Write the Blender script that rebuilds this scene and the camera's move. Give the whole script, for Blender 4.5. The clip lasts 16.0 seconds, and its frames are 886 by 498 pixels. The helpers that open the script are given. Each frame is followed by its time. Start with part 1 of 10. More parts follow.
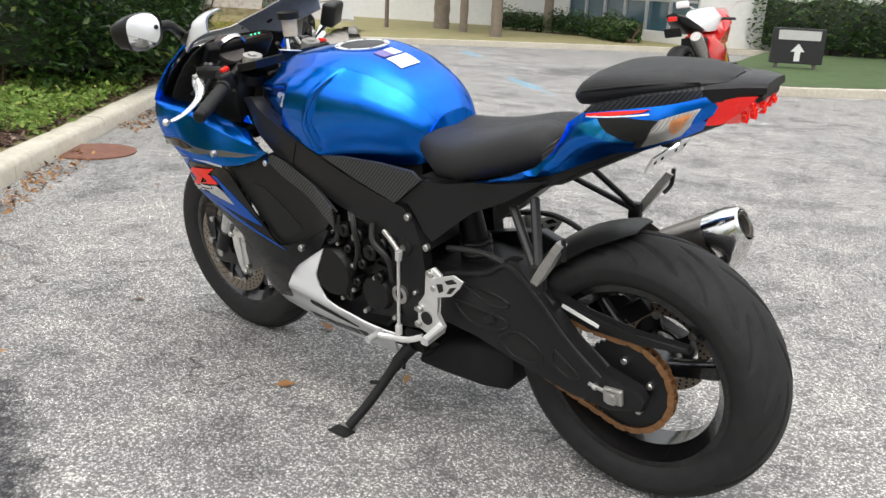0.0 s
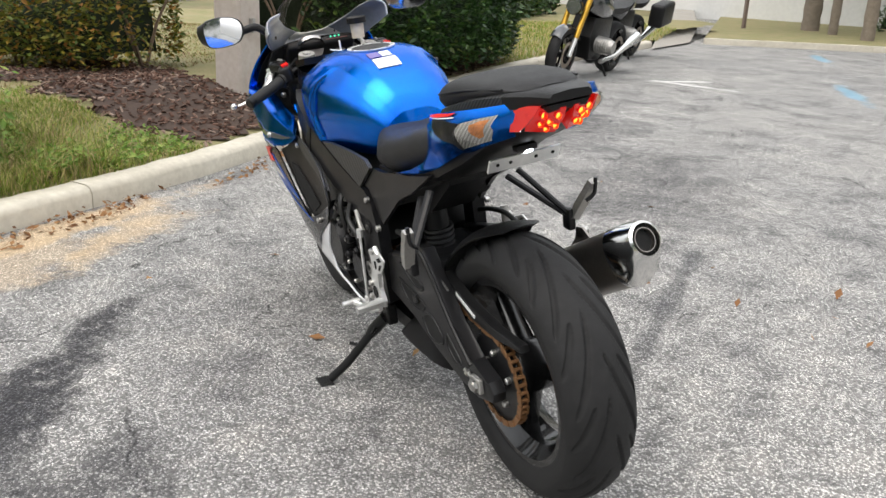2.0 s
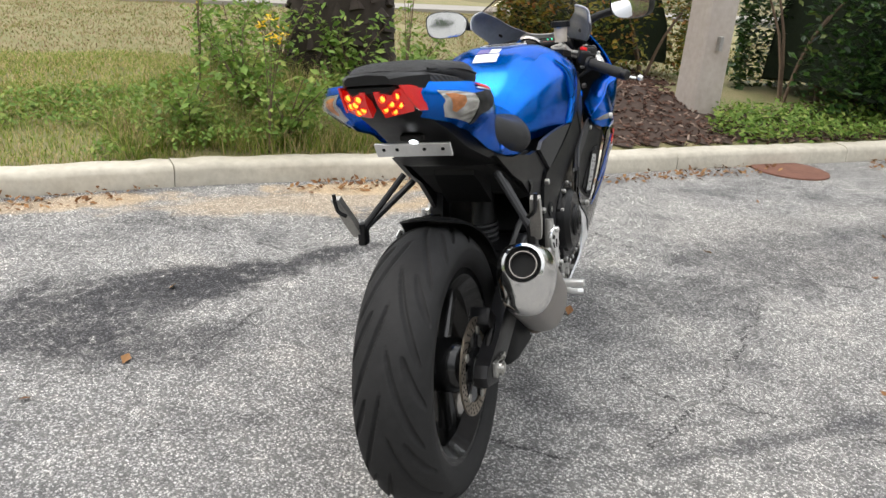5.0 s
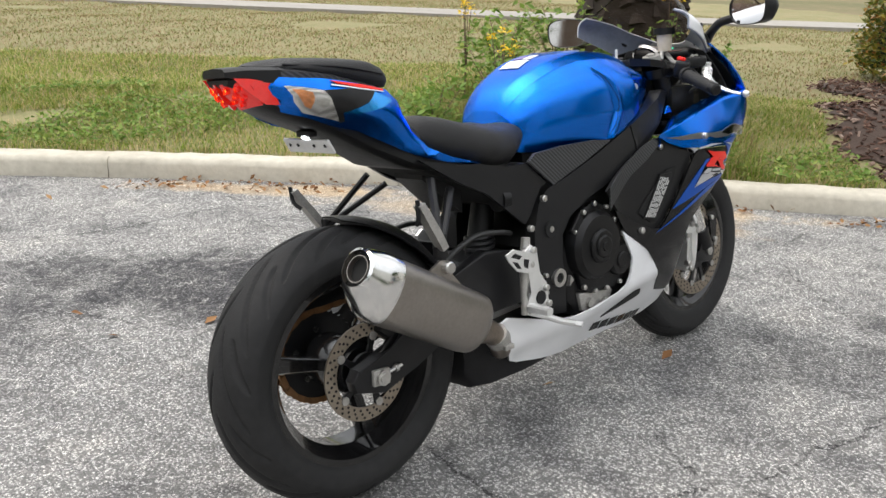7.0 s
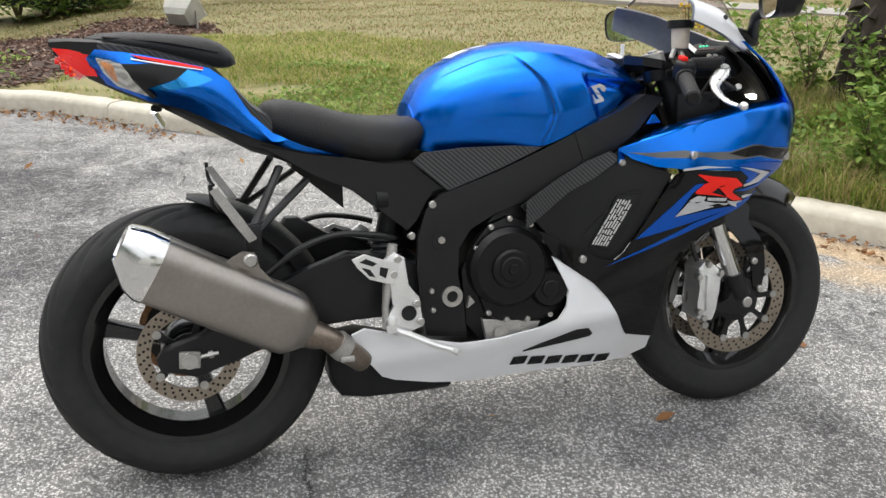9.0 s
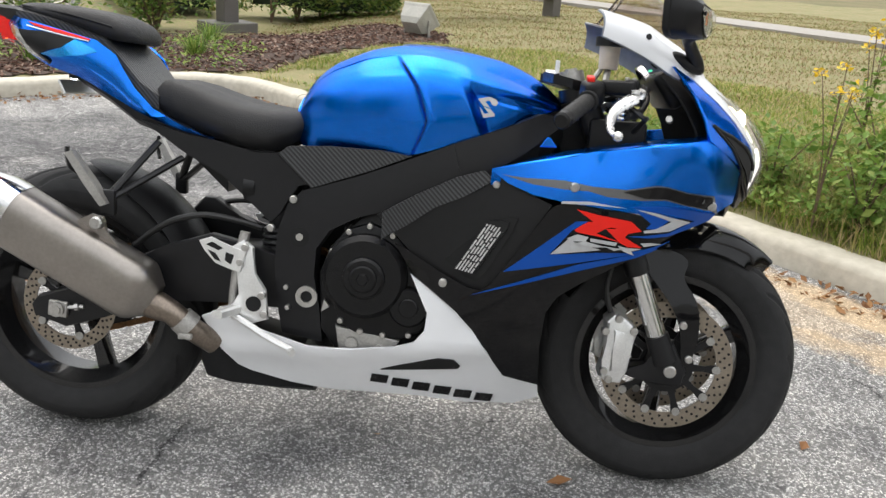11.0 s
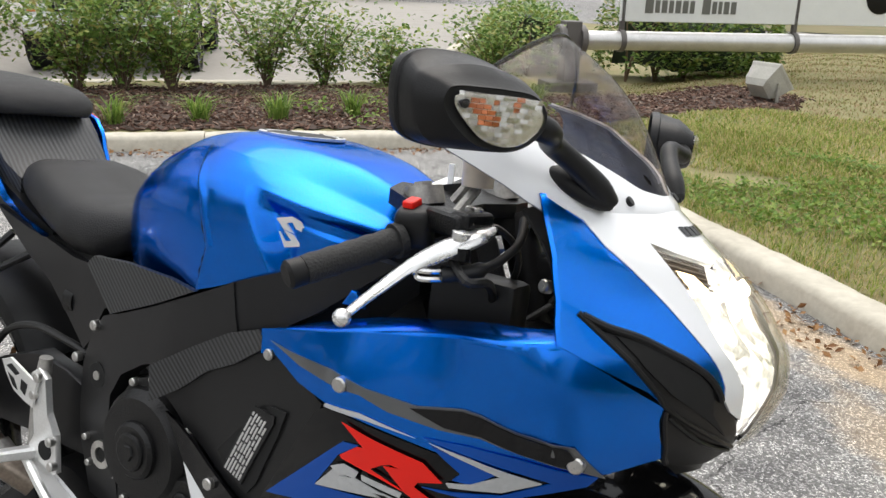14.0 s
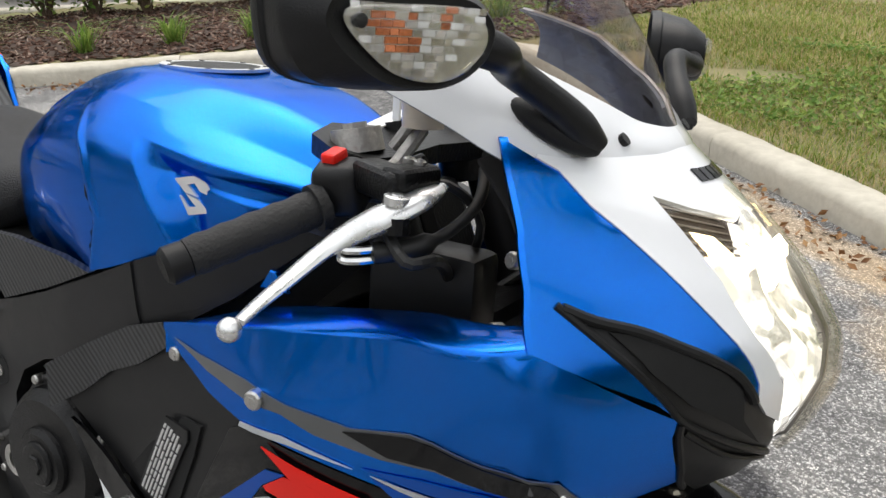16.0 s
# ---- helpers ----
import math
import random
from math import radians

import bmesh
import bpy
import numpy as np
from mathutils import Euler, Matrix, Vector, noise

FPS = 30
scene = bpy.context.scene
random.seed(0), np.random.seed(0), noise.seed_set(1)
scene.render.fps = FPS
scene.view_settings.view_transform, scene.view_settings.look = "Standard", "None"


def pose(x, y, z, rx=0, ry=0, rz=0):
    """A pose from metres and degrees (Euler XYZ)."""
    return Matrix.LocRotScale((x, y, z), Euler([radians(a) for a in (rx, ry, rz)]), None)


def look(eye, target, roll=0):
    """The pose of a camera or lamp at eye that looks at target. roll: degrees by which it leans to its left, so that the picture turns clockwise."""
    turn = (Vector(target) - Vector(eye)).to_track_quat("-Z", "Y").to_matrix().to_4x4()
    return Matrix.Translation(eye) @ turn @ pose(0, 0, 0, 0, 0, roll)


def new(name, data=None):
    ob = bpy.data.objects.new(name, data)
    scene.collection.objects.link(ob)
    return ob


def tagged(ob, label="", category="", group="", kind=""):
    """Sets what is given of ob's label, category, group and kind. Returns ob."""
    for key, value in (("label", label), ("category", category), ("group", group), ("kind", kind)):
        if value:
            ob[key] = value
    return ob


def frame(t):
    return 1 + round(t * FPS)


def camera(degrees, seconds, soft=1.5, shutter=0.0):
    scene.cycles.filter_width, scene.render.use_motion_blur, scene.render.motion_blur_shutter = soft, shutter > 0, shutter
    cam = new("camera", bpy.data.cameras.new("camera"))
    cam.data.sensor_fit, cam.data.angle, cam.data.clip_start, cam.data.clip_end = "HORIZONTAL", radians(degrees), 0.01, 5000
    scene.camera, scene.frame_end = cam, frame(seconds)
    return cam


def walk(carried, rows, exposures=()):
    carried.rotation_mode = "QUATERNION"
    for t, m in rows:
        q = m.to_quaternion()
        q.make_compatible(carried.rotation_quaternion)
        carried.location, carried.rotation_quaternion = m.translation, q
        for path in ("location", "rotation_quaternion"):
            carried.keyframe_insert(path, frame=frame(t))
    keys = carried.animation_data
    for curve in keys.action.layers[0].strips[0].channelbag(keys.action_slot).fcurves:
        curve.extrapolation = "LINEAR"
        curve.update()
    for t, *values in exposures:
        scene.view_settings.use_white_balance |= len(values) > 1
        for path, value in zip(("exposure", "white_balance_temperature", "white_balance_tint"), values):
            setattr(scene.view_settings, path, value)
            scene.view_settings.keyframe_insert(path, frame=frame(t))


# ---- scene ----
cam = camera(55.2, 16.0)
PATH = [
    (0, (-0.728, 1.665, 1.088), (0.488, 0.19, 0.499), 2.9),
    (0.5, (-0.919, 1.533, 1.103), (0.46, 0.221, 0.488), 3.1),
    (1, (-1.158, 1.385, 1.13), (0.363, 0.252, 0.496), 3.3),
    (1.5, (-1.314, 1.177, 1.136), (0.325, 0.226, 0.496), 2.4),
    (2, (-1.492, 0.97, 1.16), (0.232, 0.174, 0.532), 2.2),
    (2.5, (-1.661, 0.758, 1.182), (0.163, 0.204, 0.579), 3.4),
    (3, (-1.694, 0.491, 1.181), (0.186, 0.171, 0.581), 4.3),
    (3.5, (-1.747, 0.231, 1.194), (0.153, 0.148, 0.575), 4.3),
    (4, (-1.792, -0.024, 1.192), (0.096, 0.131, 0.551), 4.8),
    (4.5, (-1.713, -0.262, 1.181), (0.145, 0.094, 0.531), 5.2),
    (5, (-1.628, -0.486, 1.188), (0.171, 0.085, 0.527), 4.6),
    (5.2, (-1.589, -0.593, 1.19), (0.177, 0.067, 0.523), 4.5),
    (7.3, (-0.836, -1.468, 1.203), (0.337, 0.014, 0.55), 1.9),
    (7.5, (-0.734, -1.512, 1.198), (0.375, 0.024, 0.558), 1.9),
    (8, (-0.465, -1.581, 1.201), (0.477, 0.059, 0.55), 2.0),
    (8.5, (-0.207, -1.678, 1.199), (0.531, 0.05, 0.514), 1.7),
    (9, (0.102, -1.778, 1.192), (0.604, 0.024, 0.487), 1.3),
    (9.2, (0.225, -1.784, 1.187), (0.648, 0.04, 0.483), 1.1),
    (11.3, (1.201, -1.769, 1.164), (0.877, 0.085, 0.486), 1.1),
    (11.4, (1.255, -1.734, 1.161), (0.885, 0.11, 0.48), 0.3),
    (11.5, (1.264, -1.707, 1.157), (0.897, 0.138, 0.477), 1.1),
    (12, (1.453, -1.532, 1.16), (0.939, 0.284, 0.499), 1.4),
    (12.5, (1.582, -1.341, 1.169), (0.947, 0.448, 0.539), 1.1),
    (13, (1.633, -1.137, 1.172), (0.903, 0.62, 0.556), 0.9),
    (13.5, (1.667, -0.978, 1.158), (0.803, 0.715, 0.535), 1.3),
    (14, (1.729, -0.815, 1.183), (0.667, 0.768, 0.577), 1.7),
    (14.5, (1.774, -0.678, 1.205), (0.584, 0.811, 0.601), 2.0),
    (15, (1.776, -0.6, 1.215), (0.545, 0.832, 0.558), -0.3),
    (15.5, (1.732, -0.552, 1.193), (0.534, 0.871, 0.459), -1.5),
    (16, (1.642, -0.571, 1.154), (0.607, 0.939, 0.35), -1.7),
]
walk(cam, [(t, look(eye, target, roll)) for t, eye, target, roll in PATH], exposures=[(0.0, 0.60), (1.5, 0.54), (2.5, 0.48), (5.0, 0.46), (9.0, 0.52), (12.5, 0.55), (13.5, 0.45), (14.5, 0.28), (16.0, 0.22)])

# ---- light: a bright overcast sky ----
world = bpy.data.worlds.new("overcast_sky")
scene.world = world
world.use_nodes = True
wn, wl = world.node_tree.nodes, world.node_tree.links
wn.clear()
sky = wn.new("ShaderNodeTexSky")
sky.sky_type = "NISHITA"
sky.sun_disc = False
sky.sun_elevation = radians(63)
sky.sun_rotation = radians(-27)
sky.dust_density = 4.0
sky.air_density = 1.2
soften = wn.new("ShaderNodeMix")
soften.data_type = "RGBA"
soften.inputs[0].default_value = 0.75
soften.inputs[7].default_value = (8.05, 8.05, 7.95, 1)
cloud_tex = wn.new("ShaderNodeTexNoise")
cloud_tex.inputs["Scale"].default_value = 2.2
cloud_tex.inputs["Detail"].default_value = 5
cloud_ramp = wn.new("ShaderNodeMapRange")
cloud_ramp.inputs[1].default_value, cloud_ramp.inputs[2].default_value = 0.3, 0.75
cloud_ramp.inputs[3].default_value, cloud_ramp.inputs[4].default_value = 0.75, 1.3
cloud_mul = wn.new("ShaderNodeMix")
cloud_mul.data_type, cloud_mul.blend_type = "RGBA", "MULTIPLY"
cloud_mul.inputs[0].default_value = 1.0
back = wn.new("ShaderNodeBackground")
back.inputs["Strength"].default_value = 0.15
wout = wn.new("ShaderNodeOutputWorld")
# an overcast sky is brighter overhead than along the horizon
sky_co = wn.new("ShaderNodeTexCoord")
sky_z = wn.new("ShaderNodeSeparateXYZ")
wl.new(sky_co.outputs["Generated"], sky_z.inputs[0])
zenith = wn.new("ShaderNodeMapRange")
zenith.inputs[1].default_value, zenith.inputs[2].default_value = 0.0, 1.0
zenith.inputs[3].default_value, zenith.inputs[4].default_value = 0.5, 1.45
wl.new(sky_z.outputs["Z"], zenith.inputs[0])
grade = wn.new("ShaderNodeMath")
grade.operation = "MULTIPLY"
wl.new(zenith.outputs[0], grade.inputs[0])
wl.new(cloud_ramp.outputs[0], grade.inputs[1])
wl.new(sky.outputs[0], soften.inputs[6])
wl.new(cloud_tex.outputs[0], cloud_ramp.inputs[0])
wl.new(soften.outputs[2], cloud_mul.inputs[6])
wl.new(grade.outputs[0], cloud_mul.inputs[7])
wl.new(cloud_mul.outputs[2], back.inputs["Color"])
wl.new(back.outputs[0], wout.inputs[0])
sun = new("sun", bpy.data.lights.new("sun", "SUN"))
sun.data.energy = 1.0
sun.data.angle = radians(50)
sun.data.color = (1.0, 0.96, 0.9)
sun.matrix_world = look((-2, 4, 9), (0, 0, 0))


# ---- mesh and material helpers ----
def mat(name, color, rough=0.5, metal=0.0, var=0.12, scale=8.0, bump=0.0, bscale=60.0, coat=0.0, color2=None, var_scale2=None, spec=0.5, rvar=0.06):
    """A procedural surface: base colour varied at two scales, optional grain relief."""
    m = bpy.data.materials.new(name)
    m.use_nodes = True
    n, l = m.node_tree.nodes, m.node_tree.links
    b = n["Principled BSDF"]
    b.inputs["Roughness"].default_value = rough
    b.inputs["Metallic"].default_value = metal
    b.inputs["Coat Weight"].default_value = coat
    b.inputs["Coat Roughness"].default_value = 0.04
    b.inputs["Specular IOR Level"].default_value = spec
    co = n.new("ShaderNodeTexCoord")
    t1 = n.new("ShaderNodeTexNoise")
    t1.inputs["Scale"].default_value = scale
    t1.inputs["Detail"].default_value = 6
    t2 = n.new("ShaderNodeTexNoise")
    t2.inputs["Scale"].default_value = var_scale2 or scale * 9
    t2.inputs["Detail"].default_value = 3
    add = n.new("ShaderNodeMath")
    add.operation = "ADD"
    rng = n.new("ShaderNodeMapRange")
    rng.inputs[1].default_value, rng.inputs[2].default_value = 0.6, 1.4
    mix = n.new("ShaderNodeMix")
    mix.data_type = "RGBA"
    c2 = color2 or tuple(min(1, c * (1 + var)) for c in color)
    c1 = color if color2 else tuple(c * (1 - var) for c in color)
    mix.inputs[6].default_value = (*c1, 1)
    mix.inputs[7].default_value = (*c2, 1)
    for t in (t1, t2):
        l.new(co.outputs["Object"], t.inputs["Vector"])
    l.new(t1.outputs[0], add.inputs[0])
    l.new(t2.outputs[0], add.inputs[1])
    l.new(add.outputs[0], rng.inputs[0])
    l.new(rng.outputs[0], mix.inputs[0])
    l.new(mix.outputs[2], b.inputs["Base Color"])
    rr = n.new("ShaderNodeMapRange")
    rr.inputs[3].default_value, rr.inputs[4].default_value = max(0.0, rough - rvar), min(1.0, rough + rvar)
    l.new(t2.outputs[0], rr.inputs[0])
    l.new(rr.outputs[0], b.inputs["Roughness"])
    if bump:
        t3 = n.new("ShaderNodeTexNoise")
        t3.inputs["Scale"].default_value = bscale
        t3.inputs["Detail"].default_value = 4
        bp = n.new("ShaderNodeBump")
        bp.inputs["Strength"].default_value = bump
        bp.inputs["Distance"].default_value = 0.004
        l.new(co.outputs["Object"], t3.inputs["Vector"])
        l.new(t3.outputs[0], bp.inputs["Height"])
        l.new(bp.outputs[0], b.inputs["Normal"])
    return m


def island_mat(name, stops, rough=0.6, sub=0.0, spec=0.3):
    """Colour picked per separate piece of a joined mesh: leaves, blades, chips."""
    m = bpy.data.materials.new(name)
    m.use_nodes = True
    n, l = m.node_tree.nodes, m.node_tree.links
    b = n["Principled BSDF"]
    b.inputs["Roughness"].default_value = rough
    b.inputs["Specular IOR Level"].default_value = spec
    g = n.new("ShaderNodeNewGeometry")
    r = n.new("ShaderNodeValToRGB")
    while len(r.color_ramp.elements) < len(stops):
        r.color_ramp.elements.new(0.5)
    for e, (p, c) in zip(r.color_ramp.elements, stops):
        e.position, e.color = p, (*c, 1)
    l.new(g.outputs["Random Per Island"], r.inputs[0])
    l.new(r.outputs[0], b.inputs["Base Color"])
    if sub:
        tr = n.new("ShaderNodeBsdfTranslucent")
        mx = n.new("ShaderNodeMixShader")
        mx.inputs[0].default_value = sub
        l.new(r.outputs[0], tr.inputs["Color"])
        l.new(b.outputs[0], mx.inputs[1])
        l.new(tr.outputs[0], mx.inputs[2])
        l.new(mx.outputs[0], n["Material Output"].inputs["Surface"])
    return m


def from_data(name, verts, faces, material, parent=None, smooth=False, label=""):
    me = bpy.data.meshes.new(name)
    me.from_pydata([tuple(v) for v in verts], [], [tuple(int(i) for i in f) for f in faces])
    me.update()
    if smooth:
        me.polygons.foreach_set("use_smooth", [True] * len(me.polygons))
    ob = new(name, me)
    if material:
        me.materials.append(material)
    if parent:
        ob.parent = parent
    if label:
        ob["label"] = label
    return ob


def rank(parent):
    """The thing or part itself, never a sub-part: three levels at most."""
    while parent and parent.parent and parent.parent.parent:
        parent = parent.parent
    return parent


def part(name, bm, material, parent=None, label="", smooth=False, sharp=0.7):
    """One mesh object from a bmesh, under its thing or part."""
    bmesh.ops.recalc_face_normals(bm, faces=bm.faces)
    me = bpy.data.meshes.new(name)
    bm.to_mesh(me)
    bm.free()
    if smooth:
        me.polygons.foreach_set("use_smooth", [True] * len(me.polygons))
        me.set_sharp_from_angle(angle=sharp)
    me.materials.append(material)
    ob = new(name, me)
    if parent:
        ob.parent = rank(parent)
    if label:
        ob["label"] = label
    return ob


def thing(name, label, category, m=None, group=""):
    ob = new(name)
    ob.empty_display_size = 0.1
    if m is not None:
        ob.matrix_world = m
    return tagged(ob, label, category, group)


def add_box(bm, size, at=(0, 0, 0), rot=None, bevel=0.0, seg=2):
    g = bmesh.ops.create_cube(bm, size=1)
    m = Matrix.Translation(at) @ (rot or Matrix()) @ Matrix.Diagonal((*size, 1))
    bmesh.ops.transform(bm, matrix=m, verts=g["verts"])
    if bevel:
        es = list({e for v in g["verts"] for e in v.link_edges})
        bmesh.ops.bevel(bm, geom=es, offset=bevel, segments=seg, profile=0.5, affect="EDGES")
    return bm


def add_tube(bm, pts, r, seg=10, caps=True, flat=1.0):
    """A round bar along points; r is one radius or one per point."""
    pts = [Vector(p) for p in pts]
    rs = r if isinstance(r, (list, tuple)) else [r] * len(pts)
    rings = []
    side = None
    for i, p in enumerate(pts):
        d = (pts[min(i + 1, len(pts) - 1)] - pts[max(i - 1, 0)]).normalized()
        if side is None:
            side = d.cross(Vector((0, 0, 1)) if abs(d.z) < 0.9 else Vector((0, 1, 0))).normalized()
        side = (side - d * side.dot(d)).normalized()
        up = d.cross(side)
        rings.append([bm.verts.new(p + rs[i] * (math.cos(a) * side + math.sin(a) * up * flat)) for a in np.linspace(0, 2 * math.pi, seg, endpoint=False)])
    for a, b in zip(rings, rings[1:]):
        for i in range(seg):
            bm.faces.new((a[i], a[(i + 1) % seg], b[(i + 1) % seg], b[i]))
    if caps:
        bm.faces.new(rings[0][::-1])
        bm.faces.new(rings[-1])
    return bm


def smooth_path(pts, n=6):
    """Catmull-Rom through points."""
    p = [Vector(q) for q in pts]
    out = []
    for i in range(len(p) - 1):
        a, b, c, d = p[max(i - 1, 0)], p[i], p[i + 1], p[min(i + 2, len(p) - 1)]
        for k in range(n):
            t = k / n
            out.append(0.5 * (2 * b + (c - a) * t + (2 * a - 5 * b + 4 * c - d) * t * t + (3 * b - a - 3 * c + d) * t ** 3))
    out.append(p[-1])
    return out


def add_loft(bm, rings, closed=True, caps=True):
    """Skin over rings of points, all of one length."""
    vs = [[bm.verts.new(p) for p in r] for r in rings]
    n = len(vs[0])
    for a, b in zip(vs, vs[1:]):
        for i in range(n if closed else n - 1):
            bm.faces.new((a[i], a[(i + 1) % n], b[(i + 1) % n], b[i]))
    if caps and closed:
        bm.faces.new(vs[0][::-1])
        bm.faces.new(vs[-1])
    return bm


def add_lathe(bm, profile, axis_at=(0, 0, 0), seg=48, closed=True):
    """Turned about the y axis: profile of (radius, y), closed into a ring section."""
    rings = []
    for a in np.linspace(0, 2 * math.pi, seg, endpoint=False):
        rings.append([bm.verts.new((axis_at[0] + r * math.cos(a), axis_at[1] + y, axis_at[2] + r * math.sin(a))) for r, y in profile])
    n = len(profile)
    for k in range(seg):
        a, b = rings[k], rings[(k + 1) % seg]
        for i in range(n if closed else n - 1):
            j = (i + 1) % n
            if profile[i][0] < 1e-6 and profile[j][0] < 1e-6:
                continue
            f = [a[i], a[j], b[j], b[i]]
            bm.faces.new(f)
    bmesh.ops.remove_doubles(bm, verts=bm.verts, dist=1e-6)
    return bm


def add_prism(bm, outline, y0, y1, bevel=0.0):
    """An outline in x, z given thickness along y."""
    a = [bm.verts.new((x, y0, z)) for x, z in outline]
    b = [bm.verts.new((x, y1, z)) for x, z in outline]
    n = len(a)
    fs = [bm.faces.new(a), bm.faces.new(b[::-1])]
    for i in range(n):
        fs.append(bm.faces.new((a[i], b[i], b[(i + 1) % n], a[(i + 1) % n])))
    if bevel:
        es = list({e for f in fs[:2] for e in f.edges})
        bmesh.ops.bevel(bm, geom=es, offset=bevel, segments=2, profile=0.5, affect="EDGES")
    return bm


def place(bm, m):
    bmesh.ops.transform(bm, matrix=m, verts=bm.verts)
    return bm


# ---- ground, kerb, verge ----
def asphalt_mat():
    m = bpy.data.materials.new("weathered_asphalt")
    m.use_nodes = True
    n, l = m.node_tree.nodes, m.node_tree.links
    b = n["Principled BSDF"]
    b.inputs["Roughness"].default_value = 0.88
    b.inputs["Specular IOR Level"].default_value = 0.25
    co = n.new("ShaderNodeTexCoord")

    def tex(kind, scale, detail=4, rough=0.6):
        t = n.new(kind)
        t.inputs["Scale"].default_value = scale
        if kind == "ShaderNodeTexNoise":
            t.inputs["Detail"].default_value = detail
            t.inputs["Roughness"].default_value = rough
        l.new(co.outputs["Object"], t.inputs["Vector"])
        return t

    def ramp(src, lo, hi, a=0.0, c=1.0):
        r = n.new("ShaderNodeMapRange")
        r.inputs[1].default_value, r.inputs[2].default_value, r.inputs[3].default_value, r.inputs[4].default_value = lo, hi, a, c
        l.new(src, r.inputs[0])
        return r.outputs[0]

    def mixc(fac, a, c, mode="MIX"):
        x = n.new("ShaderNodeMix")
        x.data_type, x.blend_type = "RGBA", mode
        for sock, v in ((x.inputs[0], fac), (x.inputs[6], a), (x.inputs[7], c)):
            if isinstance(v, (tuple, float)):
                sock.default_value = v if isinstance(v, float) else (*v, 1)
            else:
                l.new(v, sock)
        return x.outputs[2]

    def math_node(op, a, c):
        x = n.new("ShaderNodeMath")
        x.operation = op
        for sock, v in zip(x.inputs, (a, c)):
            if isinstance(v, float):
                sock.default_value = v
            else:
                l.new(v, sock)
        return x.outputs[0]

    chips = tex("ShaderNodeTexVoronoi", 120)
    chips2 = tex("ShaderNodeTexVoronoi", 230)
    cc = n.new("ShaderNodeSeparateColor")
    l.new(chips.outputs["Color"], cc.inputs[0])
    cc2 = n.new("ShaderNodeSeparateColor")
    l.new(chips2.outputs["Color"], cc2.inputs[0])
    # pale stones of many greys in dark binder
    stone = mixc(ramp(cc.outputs[0], 0.05, 0.95), (0.10, 0.10, 0.10), (0.66, 0.655, 0.645))
    stone = mixc(ramp(cc2.outputs[1], 0.5, 0.7, 0.0, 0.8), stone, (0.07, 0.07, 0.07))
    stone = mixc(ramp(cc2.outputs[0], 0.76, 0.86, 0.0, 0.95), stone, (0.90, 0.88, 0.85))
    speck = tex("ShaderNodeTexNoise", 330, 2, 0.8)
    stone = mixc(ramp(speck.outputs[0], 0.50, 0.56, 0.0, 0.85), stone, (0.045, 0.045, 0.045))
    stone = mixc(ramp(speck.outputs[0], 0.43, 0.37, 0.0, 0.9), stone, (0.92, 0.91, 0.89))
    stone = mixc(ramp(chips.outputs["Distance"], 0.40, 0.62, 0.0, 0.85), stone, (0.05, 0.05, 0.05))
    stone = mixc(0.24, stone, (0.36, 0.357, 0.35))
    # wear and grime at larger scales
    big = tex("ShaderNodeTexNoise", 0.55, 5)
    base = mixc(ramp(big.outputs[0], 0.35, 0.68), (0.98, 0.98, 0.98), (1.25, 1.23, 1.20))
    mid = tex("ShaderNodeTexNoise", 2.6, 8, 0.68)
    base = mixc(ramp(mid.outputs[0], 0.51, 0.62, 0.0, 0.65), base, (0.50, 0.50, 0.52))
    base = mixc(ramp(mid.outputs[0], 0.45, 0.36, 0.0, 0.5), base, (1.70, 1.64, 1.56))
    mott = tex("ShaderNodeTexNoise", 11, 9, 0.75)
    base = mixc(ramp(mott.outputs[0], 0.53, 0.62, 0.0, 0.5), base, (0.42, 0.42, 0.43))
    base = mixc(ramp(mott.outputs[0], 0.46, 0.36, 0.0, 0.4), base, (1.65, 1.60, 1.53))
    crack = tex("ShaderNodeTexVoronoi", 0.8)
    crack.feature = "DISTANCE_TO_EDGE"
    bend = n.new("ShaderNodeMix")
    bend.data_type, bend.blend_type = "RGBA", "LINEAR_LIGHT"
    bend.inputs[0].default_value = 0.10
    wob = tex("ShaderNodeTexNoise", 4.0, 6, 0.7)
    l.new(co.outputs["Object"], bend.inputs[6])
    l.new(wob.outputs["Color"], bend.inputs[7])
    l.new(bend.outputs[2], crack.inputs["Vector"])
    base = mixc(math_node("MULTIPLY", ramp(crack.outputs["Distance"], 0.004, 0.001), ramp(mid.outputs[0], 0.45, 0.55)), base, (0.2, 0.2, 0.2))
    # oil stains where cars stand, an old sealed joint, sand washed along the kerb
    warp = tex("ShaderNodeTexNoise", 3.0, 6, 0.7)

    def blob(x, y, rx, ry, ang):
        mp = n.new("ShaderNodeMapping")
        mp.vector_type = "TEXTURE"
        mp.inputs["Location"].default_value = (x, y, 0)
        mp.inputs["Rotation"].default_value = (0, 0, radians(ang))
        mp.inputs["Scale"].default_value = (rx, ry, 1)
        l.new(co.outputs["Object"], mp.inputs["Vector"])
        ln = n.new("ShaderNodeVectorMath")
        ln.operation = "LENGTH"
        l.new(mp.outputs[0], ln.inputs[0])
        s = math_node("ADD", ln.outputs["Value"], math_node("MULTIPLY", math_node("SUBTRACT", warp.outputs[0], 0.5), 2.4))
        return ramp(s, 1.02, 0.48)

    fine = tex("ShaderNodeTexNoise", 22, 4, 0.7)
    grit = ramp(fine.outputs[0], 0.28, 0.50)
